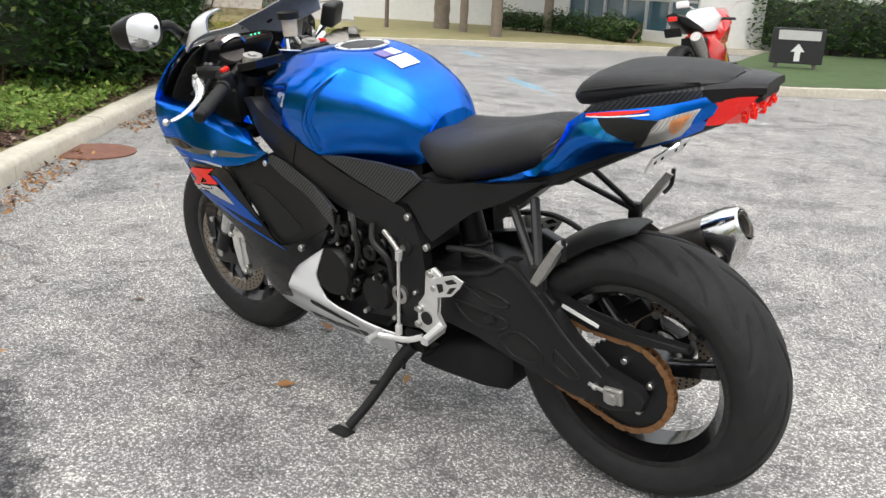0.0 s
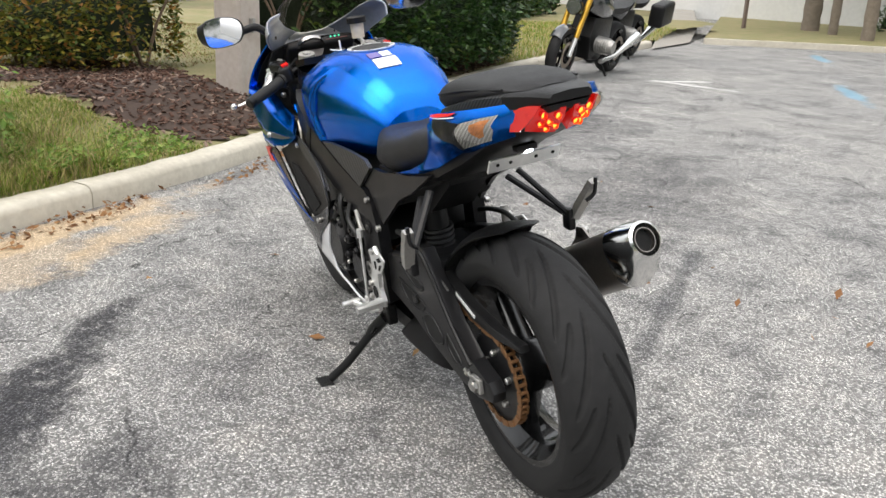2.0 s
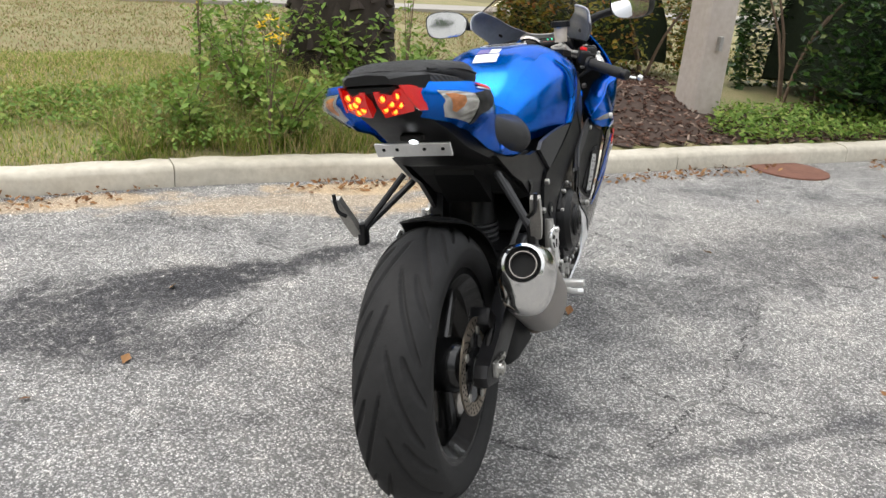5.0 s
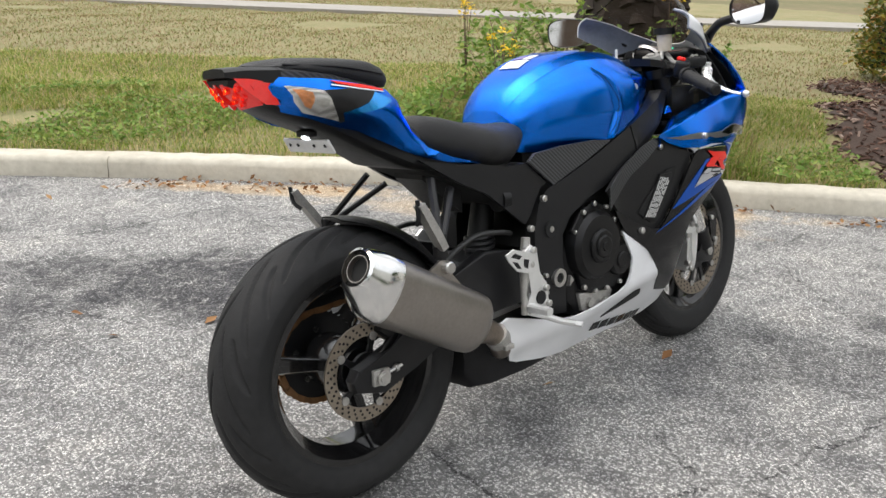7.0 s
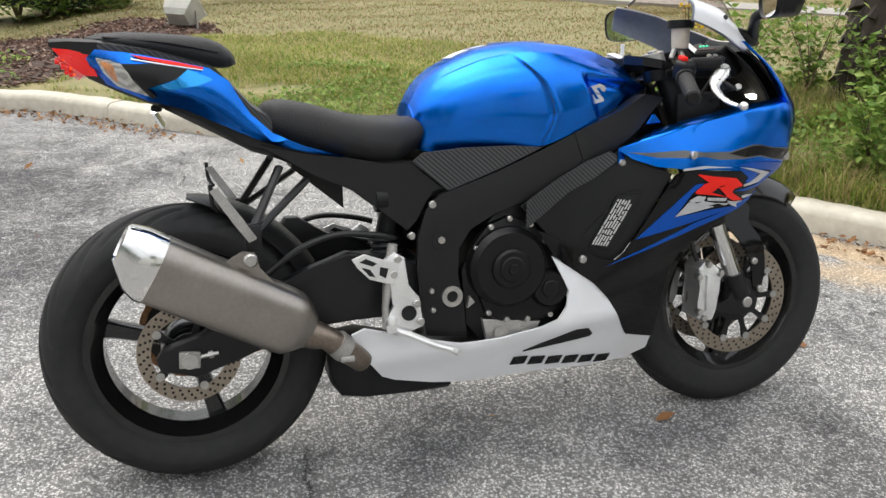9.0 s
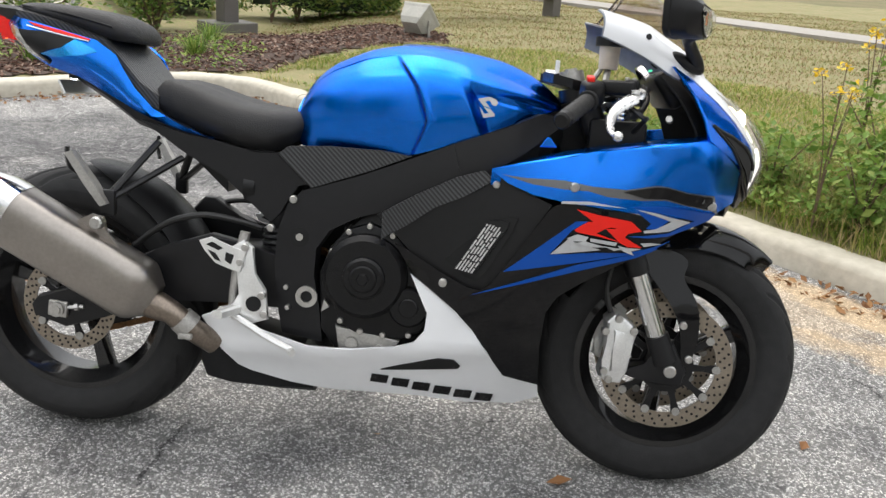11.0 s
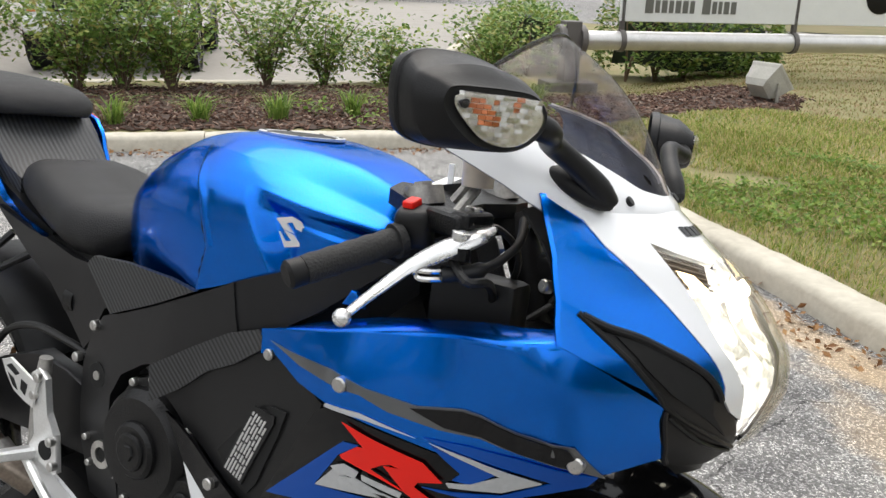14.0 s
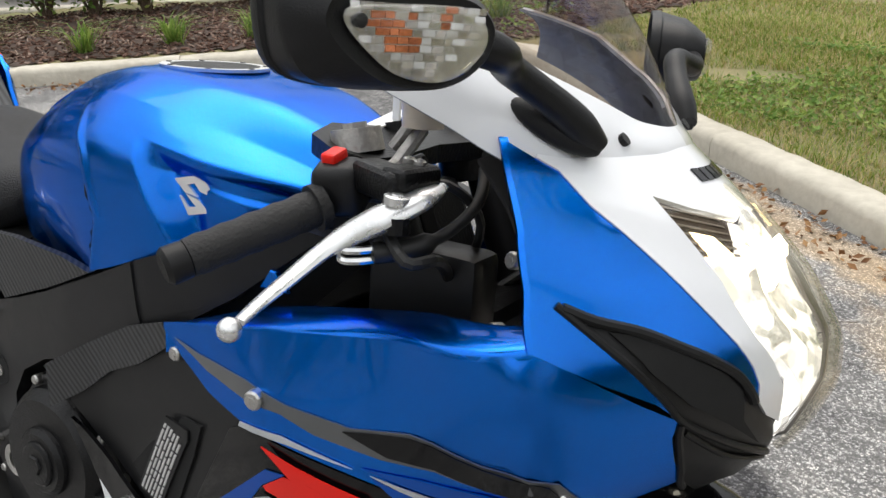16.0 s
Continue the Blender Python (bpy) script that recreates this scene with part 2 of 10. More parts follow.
    for x, y, rx, ry, ang, k in ((1.30, 0.94, 0.36, 0.07, 150, 0.9), (0.93, 1.12, 0.42, 0.13, 145, 0.95), (0.68, 1.30, 0.40, 0.22, 140, 0.9), (0.30, 1.40, 0.55, 0.36, 140, 0.85), (0.35, 1.0, 0.35, 0.22, 120, 0.6),
                                 (2.6, -1.0, 1.3, 0.5, 145, 0.5), (2.4, -2.1, 1.3, 0.6, 140, 0.5), (4.2, -2.6, 1.2, 0.7, 130, 0.5), (-0.5, 1.5, 0.8, 0.5, 30, 0.6), (1.6, -0.5, 0.5, 0.25, 140, 0.35),
                                 (-0.9, 2.3, 0.9, 0.6, 30, 0.6), (6, -9.3, 1.2, 0.5, 100, 0.6), (-1.6, 2.6, 1.5, 0.8, 30, 0.5)):
        f = math_node("MULTIPLY", math_node("MULTIPLY", blob(x, y, rx, ry, ang), grit), k)
        base = mixc(f, base, (0.20, 0.20, 0.22))
    sand = []
    for x, y, rx, ry, ang, k in ((2.45, 1.02, 1.0, 0.13, 130, 0.65), (1.2, 2.3, 0.9, 0.12, 138, 0.45), (1.9, 1.35, 1.1, 0.22, 128, 0.3), (2.35, 0.75, 0.55, 0.13, 150, 0.4)):
        f = math_node("MULTIPLY", blob(x, y, rx, ry, ang), k)
        base = mixc(f, base, (1.95, 1.42, 0.86))
        sand.append(f)
    strip = blob(0.80, -1.0, 1.0, 0.05, 132)
    base = mixc(math_node("MULTIPLY", strip, 0.8), base, mixc(0.7, base, (0.22, 0.23, 0.26)))
    strip = blob(3.2, -1.15, 1.8, 0.2, 135)
    base = mixc(math_node("MULTIPLY", strip, 0.35), base, (1.8, 1.75, 1.66))
    base = mixc(1.0, stone, base, "MULTIPLY")
    for f in sand:
        base = mixc(math_node("MULTIPLY", f, 0.6), base, (0.60, 0.46, 0.30))
    for x, y, rx, ry, ang in ((5.3, -7.1, 0.13, 1.0, 52), (8.7, -10.3, 0.13, 1.0, 52)):
        base = mixc(math_node("MULTIPLY", blob(x, y, rx, ry, ang), 0.6), base, (0.16, 0.36, 0.5))
    for x, y, rx, ry, ang in ((6.3, -5.6, 0.6, 0.07, 20), (6.55, -5.75, 0.5, 0.06, 75)):
        base = mixc(math_node("MULTIPLY", blob(x, y, rx, ry, ang), 0.7), base, (0.75, 0.74, 0.72))
    l.new(base, b.inputs["Base Color"])
    # cracks and stone relief
    h = math_node("ADD", chips.outputs["Distance"], math_node("MULTIPLY", fine.outputs[0], 0.6))
    bp = n.new("ShaderNodeBump")
    bp.inputs["Strength"].default_value = 0.8
    bp.inputs["Distance"].default_value = 0.006
    l.new(h, bp.inputs["Height"])
    l.new(bp.outputs[0], b.inputs["Normal"])
    return m


ASPHALT = asphalt_mat()
CONCRETE = mat("kerb_concrete", (0.42, 0.385, 0.315), 0.9, var=0.22, scale=2.5, bump=0.5, bscale=45, color2=(0.62, 0.58, 0.49))
PALE_CONCRETE = mat("pale_concrete", (0.31, 0.29, 0.26), 0.9, var=0.15, scale=1.2, bump=0.3, bscale=40)
SOIL = mat("dry_soil", (0.30, 0.235, 0.13), 0.95, var=0.3, scale=3.5, bump=1.0, bscale=60, color2=(0.15, 0.17, 0.06), var_scale2=55)
MULCH_SOIL = mat("mulch_soil", (0.06, 0.038, 0.028), 0.95, var=0.3, scale=12, bump=0.9, bscale=50)

from_data("ground", [(-150, -150, 0), (150, -150, 0), (150, 150, 0), (-150, 150, 0)], [(0, 1, 2, 3)], ASPHALT)
tagged(bpy.data.objects["ground"], "weathered pale grey asphalt of a parking lot with dark stains", "asphalt", kind="structure")

KERB = [(10.6, -8.4), (9.4, -6.6), (8.0, -4.65), (6.6, -3.1), (5.2, -1.68), (3.95, -0.40), (3.2, 0.36), (2.55, 1.15), (1.95, 1.82), (1.25, 2.45),
        (0.5, 3.08), (-0.2, 3.65), (-0.72, 4.12), (-1.1, 4.38), (-1.5, 4.4), (-1.95, 4.05), (-2.65, 3.35), (-3.4, 2.55), (-4.4, 1.45), (-6.5, -0.9)]
KLINE = [Vector((p.x, p.y)) for p in smooth_path([(x, y, 0) for x, y in KERB], 8)]
KARR = np.array([(p.x, p.y) for p in KLINE])


def kerb_offset(pts, d):
    """The kerb's line moved outwards by d."""
    out = []
    for i, p in enumerate(pts):
        t = (pts[min(i + 1, len(pts) - 1)] - pts[max(i - 1, 0)]).normalized()
        out.append(p + d * Vector((-t.y, t.x)) * -1)
    return out


def kerb_dist(x, y):
    """Signed distance from the kerb's face, positive on the verge."""
    a, b = KARR[:-1], KARR[1:]
    ab = b - a
    p = np.stack([x, y], -1)[..., None, :]
    t = np.clip(((p - a) * ab).sum(-1) / (ab * ab).sum(-1), 0, 1)
    q = p - (a + t[..., None] * ab)
    d2 = (q * q).sum(-1)
    k = d2.argmin(-1)
    qq = np.take_along_axis(q, k[..., None, None], -2)[..., 0, :]
    s = ab[k][..., 0] * qq[..., 1] - ab[k][..., 1] * qq[..., 0]
    return -np.sign(s) * np.sqrt(d2.min(-1))


def verge_height(x, y):
    d = kerb_dist(x, y)
    near = np.clip((d - 0.1) / 1.3, 0, 1)
    left = np.clip((-x - 0.6) / 1.2, 0, 1)
    rise = 0.15 * (1 - left) * near * near * (3 - 2 * near)
    heap = 0.14 * np.exp(-((x - 4.55) ** 2 + (y - 0.15) ** 2) / 0.6) + 0.08 * np.exp(-((x - 3.0) ** 2 + (y - 2.0) ** 2) / 0.7)
    return 0.105 + rise + heap * near + 0.012 * np.sin(3.1 * x + 1.3 * y) * near + 0.01 * np.sin(5.7 * y - 2.2 * x) * near


kerb = thing("kerb", "pale worn concrete kerb with rounded top edge round the lot", "kerb")
kerb["kind"] = "structure"
KPROF = [(0.0, -0.03), (0.0, 0.075), (0.012, 0.098), (0.035, 0.109), (0.13, 0.113), (0.15, 0.108), (0.155, 0.06), (0.155, -0.03)]


def kerb_piece(line, parent):
    bm = bmesh.new()
    rows = [kerb_offset(line, o) for o, _ in KPROF]
    rng = random.Random(len(line) * 7 + int(line[0].x * 100))
    rings = []
    for i in range(len(line)):
        w = rng.uniform(-0.004, 0.004)
        rings.append([(rows[k][i].x, rows[k][i].y, KPROF[k][1] + (w if 0 < k < 7 else 0)) for k in range(len(KPROF))])
    add_loft(bm, rings)
    return part("kerb_stone", bm, CONCRETE, parent, smooth=True, sharp=0.9)


def resample(line, step):
    out, acc = [line[0]], 0.0
    for a, b in zip(line, line[1:]):
        seg = (b - a).length
        while acc + seg >= step:
            a = a + (b - a) * ((step - acc) / seg)
            seg = (b - a).length
            out.append(a)
            acc = 0.0
        acc += seg
    return out


def lay_kerb(line, length, parent):
    fine = resample(line, 0.08)
    n = int(length / 0.08)
    for i in range(0, len(fine) - 2, n):
        seg = list(fine[i:i + n + 1])
        if len(seg) > 2:
            cut = (seg[-1] - seg[-2]).normalized() * 0.005
            seg[-1] = seg[-1] - cut
            kerb_piece(seg, parent)


lay_kerb(KLINE, 1.52, kerb)

# verge: a strip sheet behind the kerb that rises from its back edge, reaching far out
vx, vy = np.meshgrid(np.linspace(-9, 16, 170), np.linspace(-12, 22, 230))
vd = kerb_dist(vx, vy)
vz = verge_height(vx, vy)
# the neighbouring drive lies beyond the planted strip
DRIVE0, DRIVE1, DRIVE2 = np.array((-5.25, 5.25)), np.array((-3.75, 6.75)), np.array((-5.8, 10.6))


def in_drive(x, y, grow=0.0):
    a = DRIVE1 - DRIVE0
    b = DRIVE2 - DRIVE1
    s1 = (a[0] * (y - DRIVE0[1]) - a[1] * (x - DRIVE0[0])) / np.hypot(*a)
    s2 = (b[0] * (y - DRIVE1[1]) - b[1] * (x - DRIVE1[0])) / np.hypot(*b)
    return (s1 > -grow) & (s2 > -grow)


keep = (vd > 0.10) & ~in_drive(vx, vy, 0.0)
vid = -np.ones(vx.shape, int)
vid[keep] = np.arange(keep.sum())
vverts = np.stack([vx[keep], vy[keep], vz[keep]], -1)
q = np.stack([vid[:-1, :-1], vid[:-1, 1:], vid[1:, 1:], vid[1:, :-1]], -1).reshape(-1, 4)
q = q[(q >= 0).all(1)]
verge = from_data("lawn_ground", vverts, q, SOIL, smooth=True)
tagged(verge, "rough verge of dry soil and patchy grass behind the kerb", "lawn", kind="structure")
inner = kerb_offset(KLINE, 0.14)
outer = kerb_offset(KLINE, 0.32)
ev = [(p.x, p.y, 0.10) for p in inner] + [(p.x, p.y, float(verge_height(np.array(p.x), np.array(p.y))) + 0.004) for p in outer]
n_k = len(inner)
edge = from_data("lawn_edge", ev, [(i, i + 1, n_k + i + 1, n_k + i) for i in range(n_k - 1)], SOIL, smooth=True)
tagged(edge, "strip of bare soil along the back of the kerb", "soil", kind="structure")
FIELD = mat("field_grass", (0.085, 0.10, 0.03), 0.95, var=0.3, scale=0.5, color2=(0.21, 0.16, 0.085), bump=0.6, bscale=12)
far = from_data("far_field", [(15.9, -6, 0.2), (120, -60, 0.2), (130, 130, 0.2), (-10, 130, 0.2), (-8.9, 21.9, 0.2), (15.9, 21.9, 0.2), (15.9, -12, 0.12), (12.3, -9.6, 0.12), (120, -110, 0.2)],
                [(0, 1, 2, 5), (5, 2, 3, 4), (6, 8, 1, 0), (7, 8, 6)], FIELD)
tagged(far, "wide dry mown field of grass", "field", kind="structure")
drive = from_data("driveway", [(-5.25, 5.25, 0.012), (-3.75, 6.75, 0.012), (-5.8, 10.6, 0.012), (-20, 37, 0.012), (-60, 37, 0.012), (-60, -30, 0.012), (-30, -20, 0.012), (-12, -1.5, 0.012)], [(0, 1, 2, 3, 4, 5, 6, 7)], PALE_CONCRETE)
tagged(drive, "pale concrete surface of the neighbouring lot", "driveway", kind="structure")
edge_kerb = thing("drive_kerb", "low pale concrete kerb along the drive", "kerb")
edge_kerb["kind"] = "structure"
lay_kerb([Vector((-3.72, 6.72)) + Vector((-1.5, -1.5)) * k / 4 for k in range(0, 13)], 3.0, edge_kerb)
lay_kerb([Vector((-14.4, 26.5)), Vector((-5.85, 10.6)), Vector((-4.1, 7.3)), Vector((-3.75, 6.8))], 3.0, edge_kerb)
path_pts = [Vector(p) for p in ((-3, 19), (2.2, 14.2), (5.2, 11.0), (7.9, 8.2), (11.2, 5.3), (16, 1.5), (30, -8))]
pv, pf = [], []
for i, p in enumerate(path_pts):
    d = (path_pts[min(i + 1, 6)] - path_pts[max(i - 1, 0)]).normalized()
    nrm = Vector((-d.y, d.x)) * 0.55
    pv += [(p.x + nrm.x, p.y + nrm.y, 0.30), (p.x - nrm.x, p.y - nrm.y, 0.30), (p.x + nrm.x, p.y + nrm.y, 0.1), (p.x - nrm.x, p.y - nrm.y, 0.1)]
    if i:
        k = 4 * i
        pf += [(k - 4, k - 3, k + 1, k), (k - 3, k - 1, k + 3, k + 1), (k - 4, k, k + 2, k - 2)]
tagged(from_data("pavement", pv, pf, PALE_CONCRETE), "narrow pale concrete footpath across the grass", "footpath", kind="structure")
wv = [(10.1, -8.0, 0.03), (11.3, -9.8, 0.03), (13.0, -11.4, 0.225), (26, -22.0, 0.235), (25, -20.6, 0.235), (11.9, -9.6, 0.225)]
tagged(from_data("sidewalk", wv, [(0, 1, 2, 5), (5, 2, 3, 4)], PALE_CONCRETE), "pale concrete walk leading off from the lot", "sidewalk", kind="structure")
# island in front of the building, and a second one beside the parked bike
isle_line = [Vector(p) for p in ((6.2, -17.6), (7.4, -15.9), (8.9, -13.9), (10.2, -12.0), (11.4, -10.2))]
isle_line = [Vector((p.x, p.y)) for p in smooth_path([(q.x, q.y, 0) for q in isle_line], 6)]
isle = thing("island_kerb", "pale concrete kerb of a planted bed", "kerb")
isle["kind"] = "structure"
lay_kerb(isle_line[::-1], 3.0, isle)
bed = from_data("planting_bed", [(6.3, -17.7, 0.1), (7.5, -16.0, 0.1), (9.0, -14.0, 0.1), (10.3, -12.1, 0.1), (11.5, -10.3, 0.1), (24, -22, 0.1), (16, -30, 0.1)], [(0, 1, 2, 3, 4, 5, 6)], SOIL)
tagged(bed, "mulched planting bed before the building", "planting bed", kind="structure")
isle2_line = [Vector((p.x, p.y)) for p in smooth_path([(4.6, -10.6, 0), (3.7, -9.55, 0), (3.1, -9.3, 0), (2.5, -9.9, 0), (1.6, -11.2, 0), (-1.5, -16, 0)], 6)]
isle2 = thing("island_kerb", "rounded pale kerb of a grass island", "kerb")
isle2["kind"] = "structure"
lay_kerb(isle2_line, 3.0, isle2)
bed2 = from_data("planting_bed", [(4.55, -10.75, 0.1), (3.7, -9.7, 0.1), (3.1, -9.45, 0.1), (2.55, -10.0, 0.1), (1.65, -11.3, 0.1), (-1.4, -16.1, 0.1), (2, -20, 0.1), (6, -17, 0.1)], [(0, 7, 6, 5, 4, 3, 2, 1)], mat("island_grass", (0.05, 0.085, 0.025), 0.9, var=0.35, scale=4, bump=0.8, bscale=20))
tagged(bed2, "grass island at the edge of the lot", "grass", kind="structure")


# ---- the sport motorcycle: materials ----
from mathutils.geometry import delaunay_2d_cdt


def paint(name, color, flake=0.0, rough=0.28, metal=0.0, coat=1.0, spec=0.5):
    m = mat(name, color, rough, metal=metal, var=0.03, scale=3, coat=coat, spec=spec, rvar=0.008)
    if metal > 0.5:
        m.node_tree.nodes["Principled BSDF"].inputs["Specular Tint"].default_value = (0.12, 0.52, 1.0, 1)
    if flake:
        n, l = m.node_tree.nodes, m.node_tree.links
        b = n["Principled BSDF"]
        v = n.new("ShaderNodeTexVoronoi")
        v.inputs["Scale"].default_value = 1400
        co = n.new("ShaderNodeTexCoord")
        bp = n.new("ShaderNodeBump")
        bp.inputs["Strength"].default_value = flake
        bp.inputs["Distance"].default_value = 0.0006
        l.new(co.outputs["Object"], v.inputs["Vector"])
        l.new(v.outputs["Distance"], bp.inputs["Height"])
        l.new(bp.outputs[0], b.inputs["Normal"])
    return m


BLUE = paint("metallic_blue_paint", (0.0, 0.150, 0.70), flake=0.03, rough=0.26, metal=1.0, coat=0.42, spec=0.2)
CYAN = paint("lit_facet_blue", (0.0, 0.30, 0.80), rough=0.22, metal=0.8)
WHITE = paint("pearl_white_paint", (0.80, 0.81, 0.83), rough=0.3)
GLOSS = paint("gloss_black_paint", (0.003, 0.003, 0.0035), rough=0.2, coat=0.45, spec=0.1)
DECAL_BLUE = paint("blue_decal", (0.0, 0.065, 0.36), rough=0.3, coat=0.2, spec=0.2)
RED = paint("red_decal", (0.80, 0.018, 0.010), rough=0.35, coat=0.2, spec=0.2)
GREY_DECAL = paint("grey_decal", (0.07, 0.072, 0.075), rough=0.35)
SILVER_DECAL = mat("silver_decal", (0.55, 0.56, 0.57), 0.4, metal=0.4, scale=120)
FRAME = mat("satin_black_frame", (0.011, 0.011, 0.012), 0.36, bump=0.10, bscale=500, spec=0.28)
PLASTIC = mat("black_plastic", (0.011, 0.011, 0.0115), 0.40, bump=0.12, bscale=700, spec=0.24)
VINYL = mat("seat_vinyl", (0.018, 0.018, 0.019), 0.55, bump=0.5, bscale=420, spec=0.3)
RUBBER = mat("tyre_rubber", (0.021, 0.021, 0.0215), 0.65, var=0.3, scale=5, bump=0.2, bscale=300, spec=0.22)
GRIP = mat("grip_rubber", (0.014, 0.014, 0.014), 0.7, bump=0.5, bscale=300)
CASTING = mat("black_engine_casting", (0.004, 0.004, 0.0045), 0.32, bump=0.3, bscale=350, spec=0.28)
ALLOY = mat("machined_alloy", (0.78, 0.78, 0.77), 0.35, metal=0.7, var=0.12, scale=30)
RAW = mat("raw_cast_alloy", (0.42, 0.41, 0.39), 0.5, metal=0.8, var=0.25, scale=25, bump=0.3, bscale=200)
CHROME = mat("polished_steel", (0.72, 0.72, 0.71), 0.14, metal=1.0, var=0.05)
BOLT = mat("zinc_bolt", (0.52, 0.51, 0.49), 0.3, metal=0.95, var=0.2, scale=60)
TITAN = mat("brushed_titanium", (0.31, 0.285, 0.26), 0.34, metal=0.95, var=0.12, scale=14)
HEADER = mat("heat_stained_pipe", (0.24, 0.20, 0.165), 0.35, metal=0.95, var=0.3, scale=20)
ROTOR = mat("brake_rotor_steel", (0.30, 0.255, 0.205), 0.38, metal=0.85, var=0.2, scale=18)
CHAIN = mat("rusty_gold_chain", (0.26, 0.135, 0.06), 0.55, metal=0.6, var=0.35, scale=90)
# black linings; also laid over openings as the shade inside them
DARK = mat("black_lining_hole_shade", (0.006, 0.006, 0.006), 0.9)
HOSE = mat("black_hose", (0.012, 0.012, 0.012), 0.5)
LABEL = mat("printed_label", (0.50, 0.50, 0.49), 0.6)
LABEL_W = mat("white_sticker", (0.80, 0.80, 0.79), 0.5)


def ribbed(name, color, scale, rough, dark=None):
    m = mat(name, color, rough)
    n, l = m.node_tree.nodes, m.node_tree.links
    w = n.new("ShaderNodeTexWave")
    w.inputs["Scale"].default_value = scale
    w.bands_direction = "DIAGONAL"
    co = n.new("ShaderNodeTexCoord")
    bp = n.new("ShaderNodeBump")
    bp.inputs["Strength"].default_value = 0.22
    bp.inputs["Distance"].default_value = 0.003
    l.new(co.outputs["Object"], w.inputs["Vector"])
    l.new(w.outputs["Fac"], bp.inputs["Height"])
    l.new(bp.outputs[0], n["Principled BSDF"].inputs["Normal"])
    # troughs of the relief are coloured darker, as shade between the ribs
    if dark:
        b = n["Principled BSDF"]
        mx = n.new("ShaderNodeMix")
        mx.data_type = "RGBA"
        mx.inputs[6].default_value = (*dark, 1)
        l.new(w.outputs["Fac"], mx.inputs[0])
        l.new(b.inputs["Base Color"].links[0].from_socket, mx.inputs[7])
        l.new(mx.outputs[2], b.inputs["Base Color"])
    return m


FLUTED = ribbed("fluted_reflector", (0.80, 0.79, 0.78), 60, 0.20, dark=(0.45, 0.44, 0.43))
FLUTED.node_tree.nodes["Principled BSDF"].inputs["Metallic"].default_value = 0.45
CARBON = ribbed("ribbed_carbon_look_plastic", (0.050, 0.052, 0.055), 60, 0.42, dark=(0.006, 0.006, 0.0065))


def glass(name, color, rough=0.02, ior=1.45, alpha=0.0):
    m = bpy.data.materials.new(name)
    m.use_nodes = True
    n, l = m.node_tree.nodes, m.node_tree.links
    b = n["Principled BSDF"]
    b.inputs["Base Color"].default_value = (*color, 1)
    b.inputs["Roughness"].default_value = rough
    b.inputs["IOR"].default_value = ior
    b.inputs["Transmission Weight"].default_value = 1.0
    return m


def thin_glass(name, tint, gloss=0.12):
    """A thin pane: light passes straight, tinted, with a sheen at grazing angles."""
    m = bpy.data.materials.new(name)
    m.use_nodes = True
    n, l = m.node_tree.nodes, m.node_tree.links
    n.remove(n["Principled BSDF"])
    tr = n.new("ShaderNodeBsdfTransparent")
    tr.inputs["Color"].default_value = (*tint, 1)
    gl = n.new("ShaderNodeBsdfGlossy")
    gl.inputs["Roughness"].default_value = 0.03
    lw = n.new("ShaderNodeLayerWeight")
    lw.inputs["Blend"].default_value = 0.5
    pw = n.new("ShaderNodeMath")
    pw.operation = "POWER"
    pw.inputs[1].default_value = 4.0
    sheen = n.new("ShaderNodeMapRange")
    sheen.inputs[3].default_value, sheen.inputs[4].default_value = gloss * 0.25, 0.55
    l.new(lw.outputs["Facing"], pw.inputs[0])
    l.new(pw.outputs[0], sheen.inputs[0])
    mx = n.new("ShaderNodeMixShader")
    l.new(sheen.outputs[0], mx.inputs[0])
    l.new(tr.outputs[0], mx.inputs[1])
    l.new(gl.outputs[0], mx.inputs[2])
    l.new(mx.outputs[0], n["Material Output"].inputs["Surface"])
    return m


SCREEN = thin_glass("smoked_screen", (0.78, 0.735, 0.70))
CLEAR = thin_glass("clear_lens", (0.96, 0.96, 0.95))
SMOKE_LENS = thin_glass("fluid_bottle", (0.75, 0.66, 0.55))
SIGNAL_CELLS = mat("bright_signal_facets", (0.74, 0.73, 0.71), 0.24, metal=0.8, var=0.3)
# amber of a bulb's reflection, given to facets as colour
AMBER_SOFT = mat("amber_reflection_colour", (0.62, 0.20, 0.08), 0.24, metal=0.3, var=0.5, scale=60)
BADGE_CHROME = mat("badge_chrome", (0.86, 0.86, 0.85), 0.22, metal=0.55, var=0.05)
EAR_LINING = mat("grey_fairing_lining", (0.20, 0.225, 0.28), 0.42, var=0.2)
MIRROR = mat("mirror_glass", (0.85, 0.86, 0.87), 0.02, metal=1.0, var=0.0)
AMBER = mat("amber_bulb", (0.62, 0.24, 0.09), 0.25, var=0.4, scale=110, bump=0.5, bscale=160)
PALE_REFLECTOR = mat("pale_reflector", (0.82, 0.81, 0.79), 0.3, metal=0.35, var=0.08, scale=70, bump=0.5, bscale=140)
REFLECTOR = mat("lamp_reflector", (0.75, 0.75, 0.74), 0.14, metal=1.0, var=0.1, scale=60, bump=0.8, bscale=110)
REDLENS = mat("red_lens", (0.50, 0.006, 0.005), 0.18, coat=1.0, bump=0.4, bscale=160)
_rl = REDLENS.node_tree.nodes["Principled BSDF"]
_rl.inputs["Emission Color"].default_value = (1.0, 0.015, 0.008, 1)
_rl.inputs["Emission Strength"].default_value = 0.16


